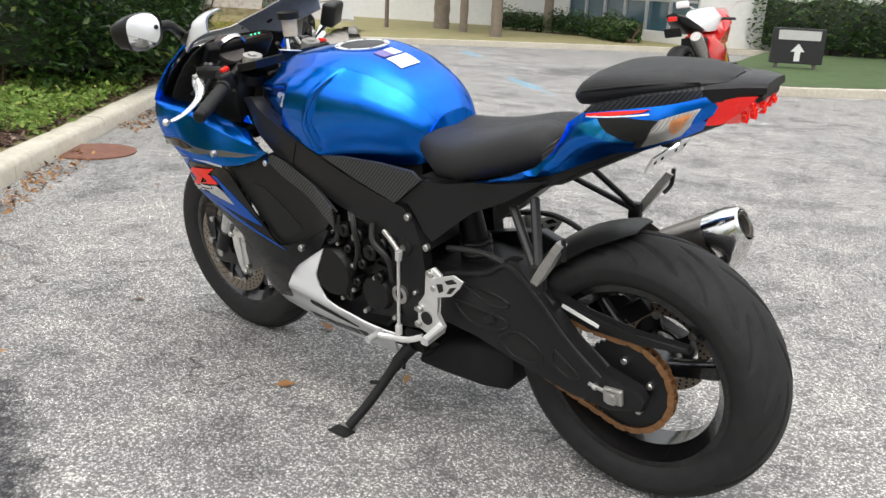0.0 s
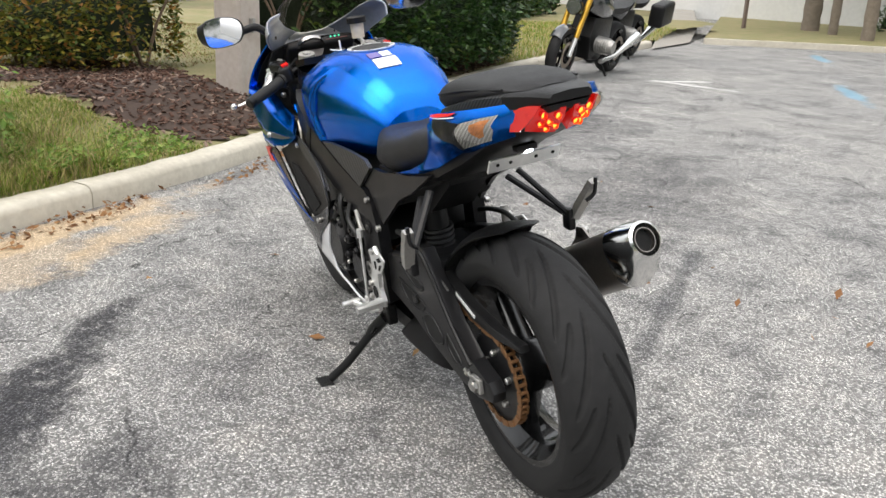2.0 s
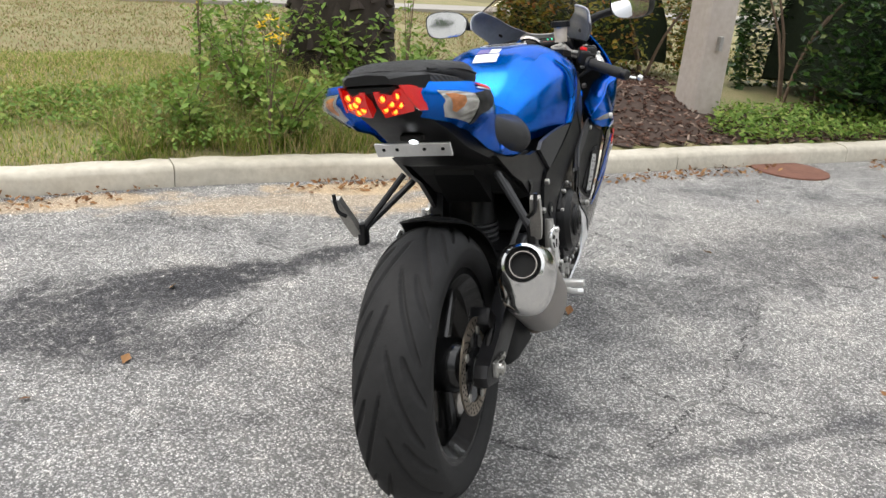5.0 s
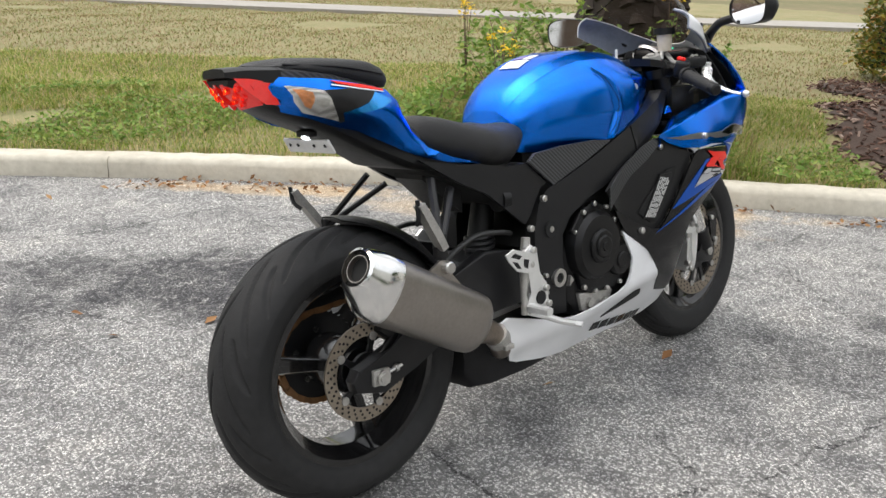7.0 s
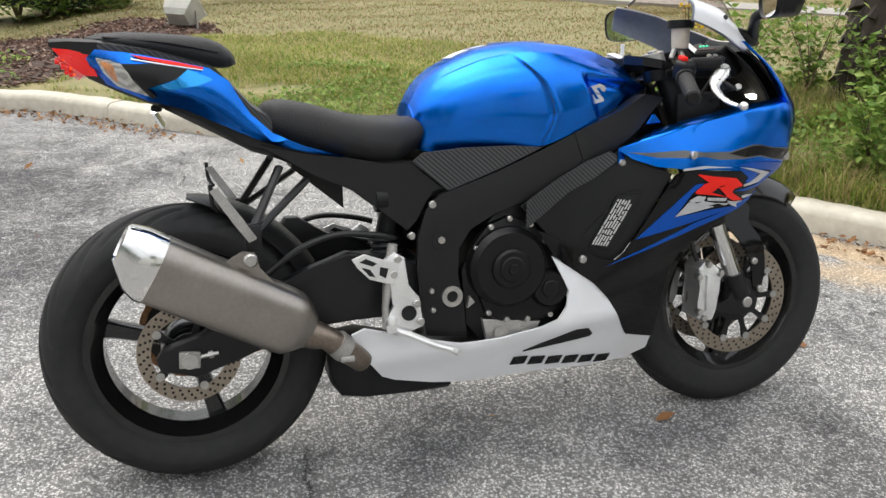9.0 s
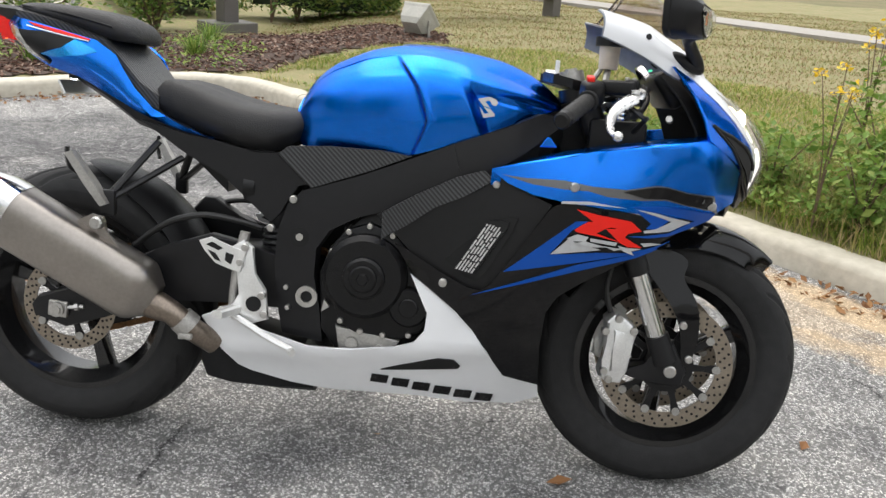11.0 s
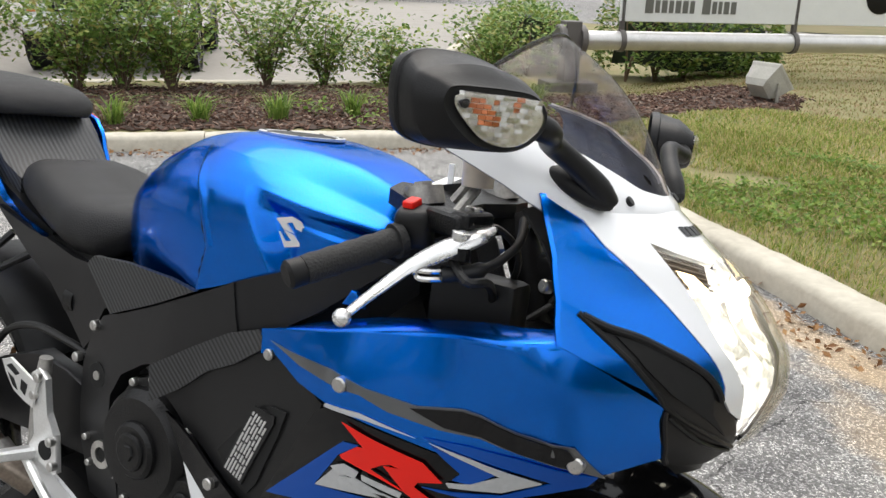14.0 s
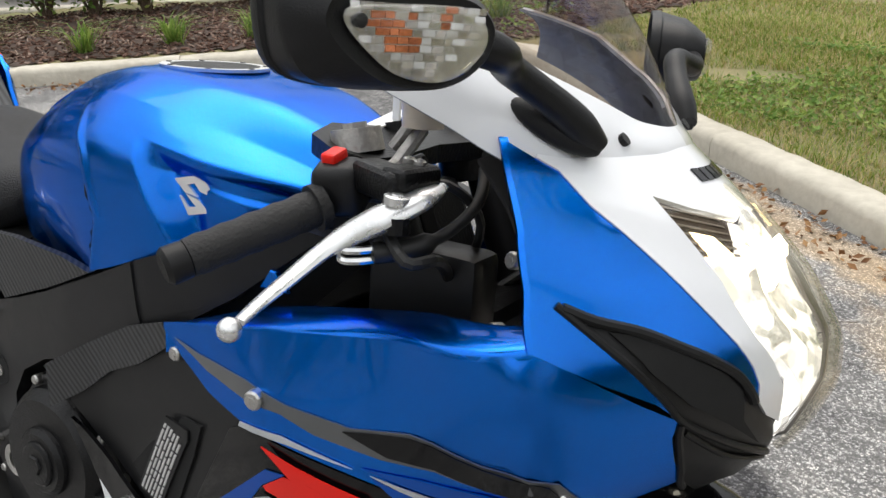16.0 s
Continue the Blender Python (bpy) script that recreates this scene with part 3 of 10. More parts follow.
def glow(name, color, strength):
    m = bpy.data.materials.new(name)
    m.use_nodes = True
    b = m.node_tree.nodes["Principled BSDF"]
    b.inputs["Base Color"].default_value = (*color, 1)
    b.inputs["Emission Color"].default_value = (*color, 1)
    b.inputs["Emission Strength"].default_value = strength
    return m


LED_RED = glow("lit_brake_led", (1.0, 0.20, 0.02), 3.2)
LED_WHITE = glow("lit_plate_lamp", (0.9, 0.95, 1.0), 6.0)
HEADLAMP = glow("lit_headlamp_bulb", (1.0, 0.93, 0.75), 9.0)
SIDELAMP = glow("lit_position_lamp", (1.0, 0.82, 0.5), 4.0)
DASH_GREEN = glow("lit_dash_light", (0.1, 0.9, 0.5), 0.5)


# ---- body surfaces ----
def patch(bm, outline, fun, out, step=0.022, thick=0.004, off=0.0, n=0):
    """A curved panel: an outline in a plane (u, v), filled and laid on the surface fun, with thickness inwards."""
    ol = [(p[0], p[1]) for p in outline]
    if n:
        ol = [(p.x, p.y) for p in smooth_path([(u, v, 0) for u, v in ol] + [(*ol[0], 0)], n)][:-1]
    edge = []
    for (a, b), (c, d) in zip(ol, ol[1:] + ol[:1]):
        k = max(1, int(math.hypot(c - a, d - b) / step))
        edge += [(a + (c - a) * i / k, b + (d - b) * i / k) for i in range(k)]
    us, vs = [p[0] for p in edge], [p[1] for p in edge]
    E = np.array(edge)

    def inside(u, v):
        c = False
        j = len(edge) - 1
        for i in range(len(edge)):
            (xi, yi), (xj, yj) = edge[i], edge[j]
            if (yi > v) != (yj > v) and u < (xj - xi) * (v - yi) / (yj - yi) + xi:
                c = not c
            j = i
        return c

    pts = list(edge)
    for u in np.arange(min(us) + step / 2, max(us), step):
        for v in np.arange(min(vs) + step / 2, max(vs), step):
            if inside(u, v) and ((E - (u, v)) ** 2).sum(1).min() > (0.45 * step) ** 2:
                pts.append((float(u), float(v)))
    ne = len(edge)
    v2, _, faces, *_ = delaunay_2d_cdt([Vector(p) for p in pts], [(i, (i + 1) % ne) for i in range(ne)], [], 1, 1e-6)
    front, backv = [], []
    h = 0.002
    for p in v2:
        a = Vector(fun(p.x, p.y))
        nn = (Vector(fun(p.x + h, p.y)) - Vector(fun(p.x - h, p.y))).cross(Vector(fun(p.x, p.y + h)) - Vector(fun(p.x, p.y - h))).normalized()
        if nn.dot(Vector(out)) < 0:
            nn = -nn
        front.append(bm.verts.new(a + nn * off))
        backv.append(bm.verts.new(a + nn * (off - thick)))
    count = {}
    for f in faces:
        bm.faces.new([front[i] for i in f])
        bm.faces.new([backv[i] for i in reversed(f)])
        for i, j in zip(f, list(f[1:]) + [f[0]]):
            count[(i, j)] = 1
    for i, j in count:
        if (j, i) not in count:
            bm.faces.new((front[j], front[i], backv[i], backv[j]))
    return bm


def nose_front(z):
    return float(np.interp(z, (0.64, 0.70, 0.76, 0.80, 0.85, 0.893, 0.91, 0.95, 1.0, 1.05), (1.515, 1.54, 1.55, 1.543, 1.512, 1.473, 1.452, 1.40, 1.32, 1.22)))


def nose(y, z):
    """The front shell: x from the side offset and the height."""
    a = math.sqrt(y * y + 0.0004)
    return (nose_front(z) - 0.25 * a - 1.5 * y * y, y, z)


def nose_inv(x, z):
    d = max(nose_front(z) - x, 0.0)
    return (-0.25 + math.sqrt(0.0625 + 6 * d)) / 3


# half-width of the fairing over x and z: thin-plate surface through a few stations
STATIONS = [(0.97, 0.714, 0.222), (1.133, 0.695, 0.258), (1.081, 0.771, 0.230), (1.263, 0.791, 0.238), (1.155, 0.652, 0.258), (1.282, 0.584, 0.230), (1.30, 0.69, 0.246),
            (1.31, 0.947, 0.168), (1.10, 0.47, 0.226), (1.10, 0.26, 0.150), (0.98, 0.465, 0.222), (0.83, 0.50, 0.206), (0.83, 0.34, 0.20), (0.64, 0.25, 0.17), (0.40, 0.30, 0.165),
            (1.05, 0.19, 0.10), (0.70, 0.18, 0.12), (1.2, 0.51, 0.225), (1.19, 1.03, 0.19), (0.45, 0.19, 0.12), (1.03, 0.53, 0.236), (1.10, 0.57, 0.246), (1.37, 0.645, 0.205), (1.36, 0.60, 0.19)]
STATIONS += [(x, z, nose_inv(x, z)) for x, z in ((1.40, 0.81), (1.46, 0.80), (1.50, 0.75), (1.50, 0.70), (1.43, 0.69), (1.43, 0.86), (1.40, 0.90), (1.36, 0.88), (1.33, 0.92), (1.46, 0.75))]
SX = np.array([(a, b) for a, b, _ in STATIONS])
SW = np.array([c for *_, c in STATIONS])


def tps_kernel(r2):
    return 0.5 * r2 * np.log(r2 + 1e-12)


_k = tps_kernel(((SX[:, None] - SX[None]) ** 2).sum(-1)) + 2e-5 * np.eye(len(SX))
_p = np.c_[np.ones(len(SX)), SX]
_sol = np.linalg.solve(np.block([[_k, _p], [_p.T, np.zeros((3, 3))]]), np.r_[SW, 0, 0, 0])


def half_width(x, z):
    r2 = ((SX - (x, z)) ** 2).sum(-1)
    w = float(tps_kernel(r2) @ _sol[:-3] + _sol[-3] + _sol[-2] * x + _sol[-1] * z)
    # the side runs over into the front shell
    f = min(max((x - 1.37) / 0.05, 0), 1) * min(max((z - 0.655) / 0.04, 0), 1)
    return w + (nose_inv(x, z) - w) * f * f * (3 - 2 * f)


def side_of(s, w=half_width):
    return lambda x, z: (x, s * w(x, z), z)


BIKE = Matrix.Translation((0, -0.012, 0)) @ Matrix.Rotation(radians(-9.4), 4, "X") @ Matrix.Translation((0.3, 0, 0)) @ Matrix.Rotation(radians(1.1), 4, "Z") @ Matrix.Translation((-0.3, 0, 0))
bike = thing("motorcycle", "blue and white sport motorcycle leaning on its side stand on asphalt", "motorcycle", BIKE)


def both(name, outline, material, w=half_width, thick=0.004, off=0.0, n=0, parent=None, label="", step=0.022, sharp=0.7):
    """A panel on each side of the motorcycle; returns the two."""
    obs = []
    for s in (-1, 1):
        bm = bmesh.new()
        patch(bm, outline, side_of(s, w), (0, s, 0), thick=thick, off=off, n=n, step=step)
        par = parent[0 if s < 0 else 1] if isinstance(parent, (list, tuple)) else (parent or bike)
        obs.append(part(name, bm, material, par, label, smooth=True, sharp=sharp))
    return obs


def bolt_at(p, r=0.008, parent=None, axis=(0, 1, 0), m=None, depth=0.006):
    bm = bmesh.new()
    d = Vector(axis).normalized()
    p = Vector(p)
    add_tube(bm, [p - d * depth, p + d * depth * 0.7, p + d * depth], [r, r, r * 0.8], 12)
    add_tube(bm, [p + d * depth * 0.9, p + d * (depth + 0.001)], r * 0.45, 6)
    return part("bolt", bm, m or BOLT, parent or bike)


# ---- fuel tank ----
# tank sections: x, foot, top, half-width at the foot and amidships, then the shoulder's half-width and height
TANK = [(0.517, 0.738, 0.785, 0.060, 0.065, 0.045, 0.778), (0.530, 0.727, 0.830, 0.092, 0.092, 0.060, 0.818), (0.552, 0.722, 0.866, 0.113, 0.113, 0.078, 0.850), (0.60, 0.720, 0.907, 0.138, 0.143, 0.098, 0.887),
        (0.68, 0.722, 0.943, 0.160, 0.170, 0.117, 0.919), (0.745, 0.724, 0.957, 0.180, 0.186, 0.128, 0.931), (0.785, 0.726, 0.959, 0.194, 0.194, 0.145, 0.934), (0.83, 0.740, 0.958, 0.199, 0.199, 0.153, 0.932),
        (0.90, 0.768, 0.952, 0.197, 0.196, 0.146, 0.920), (0.97, 0.795, 0.940, 0.184, 0.180, 0.126, 0.903), (1.03, 0.822, 0.917, 0.150, 0.148, 0.104, 0.884), (1.075, 0.840, 0.889, 0.118, 0.114, 0.084, 0.866), (1.100, 0.846, 0.864, 0.095, 0.092, 0.070, 0.855)]
TANK_X = np.linspace(TANK[0][0], TANK[-1][0], 190)
TANK_C = []
for k in range(1, 7):
    col = np.interp(TANK_X, [t[0] for t in TANK], [t[k] for t in TANK])
    for _ in range(2):
        col[5:-5] = np.convolve(col, np.ones(11) / 11, "same")[5:-5]
    TANK_C.append(col)


def ease(v):
    v = min(max(v, 0.0), 1.0)
    return v * v * (3 - 2 * v)


def ramp(v):
    return min(max(v, 0.0), 1.0)


def tank_side(x, y, z):
    """Half-width of the tank with its knee recess, the ridge before it and the cut facets round the badge."""
    ridge = float(np.interp(z, (0.72, 0.737, 0.80, 0.87, 0.929, 0.96), (0.800, 0.804, 0.828, 0.803, 0.755, 0.715)))
    d = ridge - x
    y -= 0.0095 * ease(d / 0.010) * math.exp(-max(d - 0.012, 0) / 0.13) * ease((0.945 - z) / 0.05)
    y += 0.003 * math.exp(-(d + 0.004) ** 2 / 0.00006) * ease((0.935 - z) / 0.05)
    z1 = 0.897 - 0.20 * (x - 0.885)
    k = ramp((x - float(np.interp(z, (0.78, 0.809, 0.897), (0.935, 0.922, 0.880)))) / 0.022) * ramp((1.098 - x) / 0.06)
    if z < z1:
        y -= 0.027 * k * ramp((z1 - z) / 0.028)
    z2 = 0.868 - 0.20 * (x - 0.953)
    if z < z2:
        y += 0.017 * ramp((x - 0.948) / 0.06) * k * ramp((z2 - z) / 0.018)
    return max(y, 0.03)


def tank_half(i):
    """Half section, from the foot over the creased shoulder to the top."""
    x = float(TANK_X[i])
    zb, zt, wb, wm, ys, zs = (float(c[i]) for c in TANK_C)
    h = zs - zb
    low = smooth_path([(0, wb * 0.96, zb), (0, wm, zb + 0.36 * h), (0, wm * 0.985, zb + 0.70 * h), (0, (wm * 0.985 + ys) / 2 + 0.004, zb + 0.87 * h), (0, ys, zs)], 18)
    top = smooth_path([(0, ys, zs), (0, ys * 0.66, zs + (zt - zs) * 0.80), (0, ys * 0.36, zs + (zt - zs) * 0.97), (0, 0, zt)], 9)
    return [(x, tank_side(x, p.y, p.z), p.z) for p in low] + [(x, p.y, p.z) for p in top[1:]]


TANK_RINGS = [tank_half(i) for i in range(len(TANK_X))]


def tank_ring(x):
    return TANK_RINGS[int(np.argmin(np.abs(TANK_X - x)))]


def tank_width(x, z):
    """Half-width of the tank's flank."""
    r = tank_ring(x)[:73]
    return float(np.interp(z, [p[2] for p in r], [p[1] for p in r]))


def tank_top(x, y):
    """Height of the tank's top at x, y."""
    r = tank_ring(x)[72:][::-1]
    return float(np.interp(abs(y), [p[1] for p in r], [p[2] for p in r]))


bm = bmesh.new()
add_loft(bm, [r + [(x, -y, z) for x, y, z in r[-2::-1]] for r in TANK_RINGS])
tank = part("fuel_tank", bm, BLUE, bike, "metallic blue fuel tank", smooth=True, sharp=0.5)
bm = bmesh.new()
add_tube(bm, [(0.808, 0, 0.945), (0.808, 0, 0.9588), (0.808, 0, 0.9602)], [0.055, 0.055, 0.050], 32)
cap = part("filler_cap", bm, PLASTIC, tank, "black round filler cap with alloy ring", smooth=True, sharp=0.5)
bm = bmesh.new()
add_lathe(bm, [(0.068, 0), (0.067, 0.004), (0.056, 0.005), (0.055, 0)], seg=40)
place(bm, Matrix.Translation((0.808, 0, 0.9602)) @ Matrix.Rotation(radians(-90), 4, "X"))
part("cap_ring", bm, ALLOY, cap, smooth=True, sharp=0.5)
for k in range(7):
    bm = bmesh.new()
    a = 2 * math.pi * k / 7
    add_tube(bm, [(0.808 + 0.0615 * math.cos(a), 0.0615 * math.sin(a), 0.956), (0.808 + 0.0615 * math.cos(a), 0.0615 * math.sin(a), 0.9612)], 0.0035, 8)
    part("cap_screw", bm, FRAME, cap)
for x0, x1, y0, y1, mt in ((0.640, 0.685, -0.032, 0.035, LABEL_W), (0.692, 0.727, -0.028, 0.0, LABEL_W), (0.692, 0.727, 0.004, 0.035, mat("sticker_purple", (0.16, 0.13, 0.35), 0.5))):
    bm = bmesh.new()
    patch(bm, [(x0, y0), (x1, y0), (x1, y1), (x0, y1)], lambda x, y: (x, y + 0.012, tank_top(x, y + 0.012)), (0, 0, 1), thick=0.002, off=0.0025, step=0.012)
    part("tank_sticker", bm, mt, tank, "small printed warning sticker")
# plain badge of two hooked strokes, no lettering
BADGE = [[(0.9228, 0.8559), (0.9557, 0.8638), (0.9718, 0.8406), (0.9531, 0.8453), (0.9473, 0.8536), (0.9382, 0.8512), (0.95, 0.8388), (0.935, 0.8422)], [(0.9357, 0.8405), (0.9504, 0.8363), (0.9633, 0.8234), (0.9324, 0.8163), (0.9143, 0.8387), (0.9292, 0.8383), (0.9379, 0.8265), (0.9472, 0.8279)]]
for s in (-1, 1):
    for o in BADGE:
        bm = bmesh.new()
        patch(bm, o, lambda x, z, s=s: (x, s * (tank_width(0.945, 0.838) - 0.22 * (x - 0.945) + 0.05 * (z - 0.838)), z), (0, s, 0), thick=0.004, off=0.003, step=0.02)
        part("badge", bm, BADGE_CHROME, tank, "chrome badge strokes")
# seam between the tank and its front cover
TANK_SEAM = [(0.770, 0.915), (0.803, 0.870), (0.822, 0.830), (0.828, 0.80), (0.818, 0.765), (0.804, 0.740)]
for s in (-1, 1):
    bm = bmesh.new()
    add_tube(bm, [(p.x - 0.006, s * (tank_width(p.x - 0.006, p.z) + 0.0002), p.z) for p in smooth_path([(x, 0, z) for x, z in TANK_SEAM], 6)], 0.0010, 6)
    part("seam", bm, DARK, tank)

# ---- rider's seat ----
bm = bmesh.new()
SEAT = [(0.195, 0.790, 0.822, 0.075), (0.215, 0.765, 0.842, 0.095), (0.25, 0.752, 0.847, 0.110), (0.30, 0.738, 0.838, 0.125), (0.36, 0.722, 0.820, 0.140), (0.42, 0.708, 0.806, 0.150), (0.48, 0.702, 0.800, 0.142),
        (0.53, 0.725, 0.803, 0.118), (0.56, 0.750, 0.808, 0.098), (0.585, 0.775, 0.808, 0.08)]
rings = []
sx = [q[0] for q in SEAT]
for x in np.linspace(sx[0], sx[-1], 34):
    zb, zt, w = (float(np.interp(x, sx, [q[k] for q in SEAT])) for k in (1, 2, 3))
    half = smooth_path([(0, w * 0.8, zb), (0, w, zb + 0.35 * (zt - zb)), (0, w * 0.9, zt - 0.018), (0, w * 0.55, zt - 0.003), (0, 0, zt - 0.006)], 4)
    rings.append([(x, p.y, p.z) for p in half] + [(x, -p.y, p.z) for p in half[-2::-1]])
add_loft(bm, rings)
part("rider_seat", bm, VINYL, bike, "black vinyl rider seat", smooth=True, sharp=1.2)

# ---- tail cowl ----
TAIL = [(-0.160, 0.930, 0.960, 0.052), (-0.135, 0.900, 0.957, 0.068), (-0.11, 0.888, 0.952, 0.098), (-0.085, 0.877, 0.948, 0.130), (-0.06, 0.867, 0.945, 0.153), (-0.02, 0.849, 0.938, 0.160), (0.044, 0.832, 0.924, 0.158), (0.099, 0.806, 0.912, 0.148),
        (0.137, 0.788, 0.885, 0.138), (0.152, 0.780, 0.856, 0.134), (0.176, 0.769, 0.818, 0.131), (0.219, 0.753, 0.777, 0.133), (0.28, 0.736, 0.749, 0.140), (0.36, 0.720, 0.725, 0.146)]


def tail_w(x, z):
    xs = [q[0] for q in TAIL]
    zb, zt, w = (float(np.interp(x, xs, [q[k] for q in TAIL])) for k in (1, 2, 3))
    f = min(max((z - zb) / max(zt - zb, 0.01), 0), 1)
    ridge = 0.55
    return w + 0.010 * (1 - abs(f - ridge) / ridge) * min(1, max(0, (0.2 - x) / 0.1)) - 0.034 * min(1, max(0, (0.18 - x) / 0.12)) * (max(0, 0.45 - f) / 0.45) - 0.035 * max(0, 0.35 - f) - 0.03 * max(0, f - 0.8)


out_t = [(x, zt) for x, _, zt, _ in TAIL] + [(x, zb) for x, zb, *_ in reversed(TAIL)]
tails = both("tail_cowl", out_t, BLUE, w=tail_w, thick=0.006, step=0.016, label="metallic blue tail cowl")
# light on this tail facet is put in as a paler blue patch
both("tail_lit_facet", [(0.058, 0.909), (0.099, 0.892), (0.104, 0.887), (0.075, 0.877), (0.02, 0.872), (-0.02, 0.876), (0.033, 0.889)], CYAN, w=tail_w, thick=0.002, off=0.0025, parent=tails, step=0.012)
both("tail_inset", [(-0.062, 0.922), (-0.008, 0.920), (0.058, 0.909), (0.034, 0.890), (-0.020, 0.878), (-0.004, 0.860), (-0.012, 0.857), (-0.043, 0.893)], PLASTIC, w=tail_w, thick=0.003, off=0.004, parent=tails, step=0.012)
both("red_stripe", [(-0.045, 0.9380), (0.03, 0.9245), (0.088, 0.9115), (0.086, 0.9085), (0.02, 0.9195), (-0.03, 0.931)], RED, w=tail_w, thick=0.002, off=0.004, parent=tails)
both("white_stripe", [(-0.045, 0.931), (0.02, 0.9185), (0.086, 0.9075), (0.086, 0.9060), (0.02, 0.9165), (-0.045, 0.9285)], WHITE, w=tail_w, thick=0.002, off=0.004, parent=tails)
# turn signals in the tail
LENS = [(-0.116, 0.938), (-0.09, 0.932), (-0.062, 0.923), (-0.044, 0.895), (-0.010, 0.855), (-0.045, 0.867), (-0.080, 0.880), (-0.101, 0.905)]
sig = both("turn_signal", LENS, CLEAR, w=lambda x, z: tail_w(x, z) + 0.007, thick=0.002, parent=tails, label="clear turn signal lens with amber bulb", step=0.010)
both("signal_reflector", [(-0.061 + (x + 0.061) * 0.97, 0.895 + (z - 0.895) * 0.96) for x, z in LENS], FLUTED, w=lambda x, z: tail_w(x, z) + 0.0025, thick=0.002, parent=sig, step=0.010)
both("amber_bulb", [(-0.106, 0.929), (-0.094, 0.927), (-0.080, 0.920), (-0.076, 0.900), (-0.074, 0.888), (-0.083, 0.893), (-0.094, 0.908)], AMBER, w=lambda x, z: tail_w(x, z) + 0.0042, thick=0.001, parent=sig, step=0.010)
# tail top: passenger seat, its shell and the black infill
bm = bmesh.new()
PS = [(-0.14, 0.974, 0.977, 0.05), (-0.115, 0.966, 0.985, 0.075), (-0.06, 0.952, 0.988, 0.098), (0.0, 0.941, 0.985, 0.108), (0.06, 0.928, 0.980, 0.114), (0.10, 0.918, 0.974, 0.114), (0.13, 0.914, 0.962, 0.110), (0.148, 0.916, 0.946, 0.09), (0.156, 0.920, 0.934, 0.05)]
rings = []
px = [q[0] for q in PS]
for x in np.linspace(px[0], px[-1], 30):
    zb, zt, w = (float(np.interp(x, px, [q[k] for q in PS])) for k in (1, 2, 3))
    half = smooth_path([(0, w * 0.9, zb), (0, w, zb + 0.4 * (zt - zb)), (0, w * 0.88, zt - 0.008), (0, w * 0.5, zt), (0, 0, zt + 0.002)], 4)
    rings.append([(x, p.y, p.z) for p in half] + [(x, -p.y, p.z) for p in half[-2::-1]])
add_loft(bm, rings)
pseat = part("passenger_seat", bm, VINYL, bike, "black vinyl passenger pad", smooth=True, sharp=1.2)
for s in (-1, 1):
    bm = bmesh.new()
    add_tube(bm, smooth_path([(-0.10, s * 0.082, 0.976), (0.0, s * 0.1065, 0.966), (0.06, s * 0.1145, 0.956), (0.12, s * 0.1125, 0.943)], 5), 0.0025, 6)
    part("piping", bm, PLASTIC, pseat)
SHELL = [(-0.205, 0.960, 0.975, 0.044), (-0.17, 0.950, 0.976, 0.064), (-0.11, 0.940, 0.972, 0.090), (-0.06, 0.930, 0.964, 0.104), (0.0, 0.918, 0.952, 0.114), (0.10, 0.87, 0.922, 0.118), (0.135, 0.83, 0.890, 0.116), (0.18, 0.79, 0.838, 0.11), (0.22, 0.77, 0.81, 0.10)]
for nm, rows, mt, lb in (("tail_end", SHELL[:3], PLASTIC, "smooth black tail end"), ("seat_shell", SHELL[2:], CARBON, "black textured seat shell")):
    bm = bmesh.new()
    rings = []
    for x, zb, zt, w in rows:
        half = [(x, w, zb), (x, w, zt - 0.006), (x, w * 0.85, zt), (x, 0, zt + 0.003)]
        rings.append(half + [(a, -b, c) for a, b, c in half[-2::-1]])
    add_loft(bm, rings)
    part(nm, bm, mt, bike, lb, smooth=True)

# tail end: lamp housing, two red lamps, undertray, plate
bm = bmesh.new()
rings = []
for x, zb, zt, w in ((-0.198, 0.944, 0.954, 0.045), (-0.165, 0.925, 0.953, 0.057), (-0.135, 0.896, 0.945, 0.066), (-0.08, 0.868, 0.93, 0.07), (0.0, 0.834, 0.90, 0.078), (0.10, 0.779, 0.85, 0.085), (0.175, 0.738, 0.80, 0.115), (0.25, 0.715, 0.76, 0.11), (0.34, 0.69, 0.725, 0.11)):
    rings.append([(x, w, zt), (x, -w, zt), (x, -w, zb + 0.012), (x, -w * 0.8, zb), (x, w * 0.8, zb), (x, w, zb + 0.012)])
add_loft(bm, rings)
under = part("undertray", bm, PLASTIC, bike, "black plastic undertray below the tail", smooth=True)
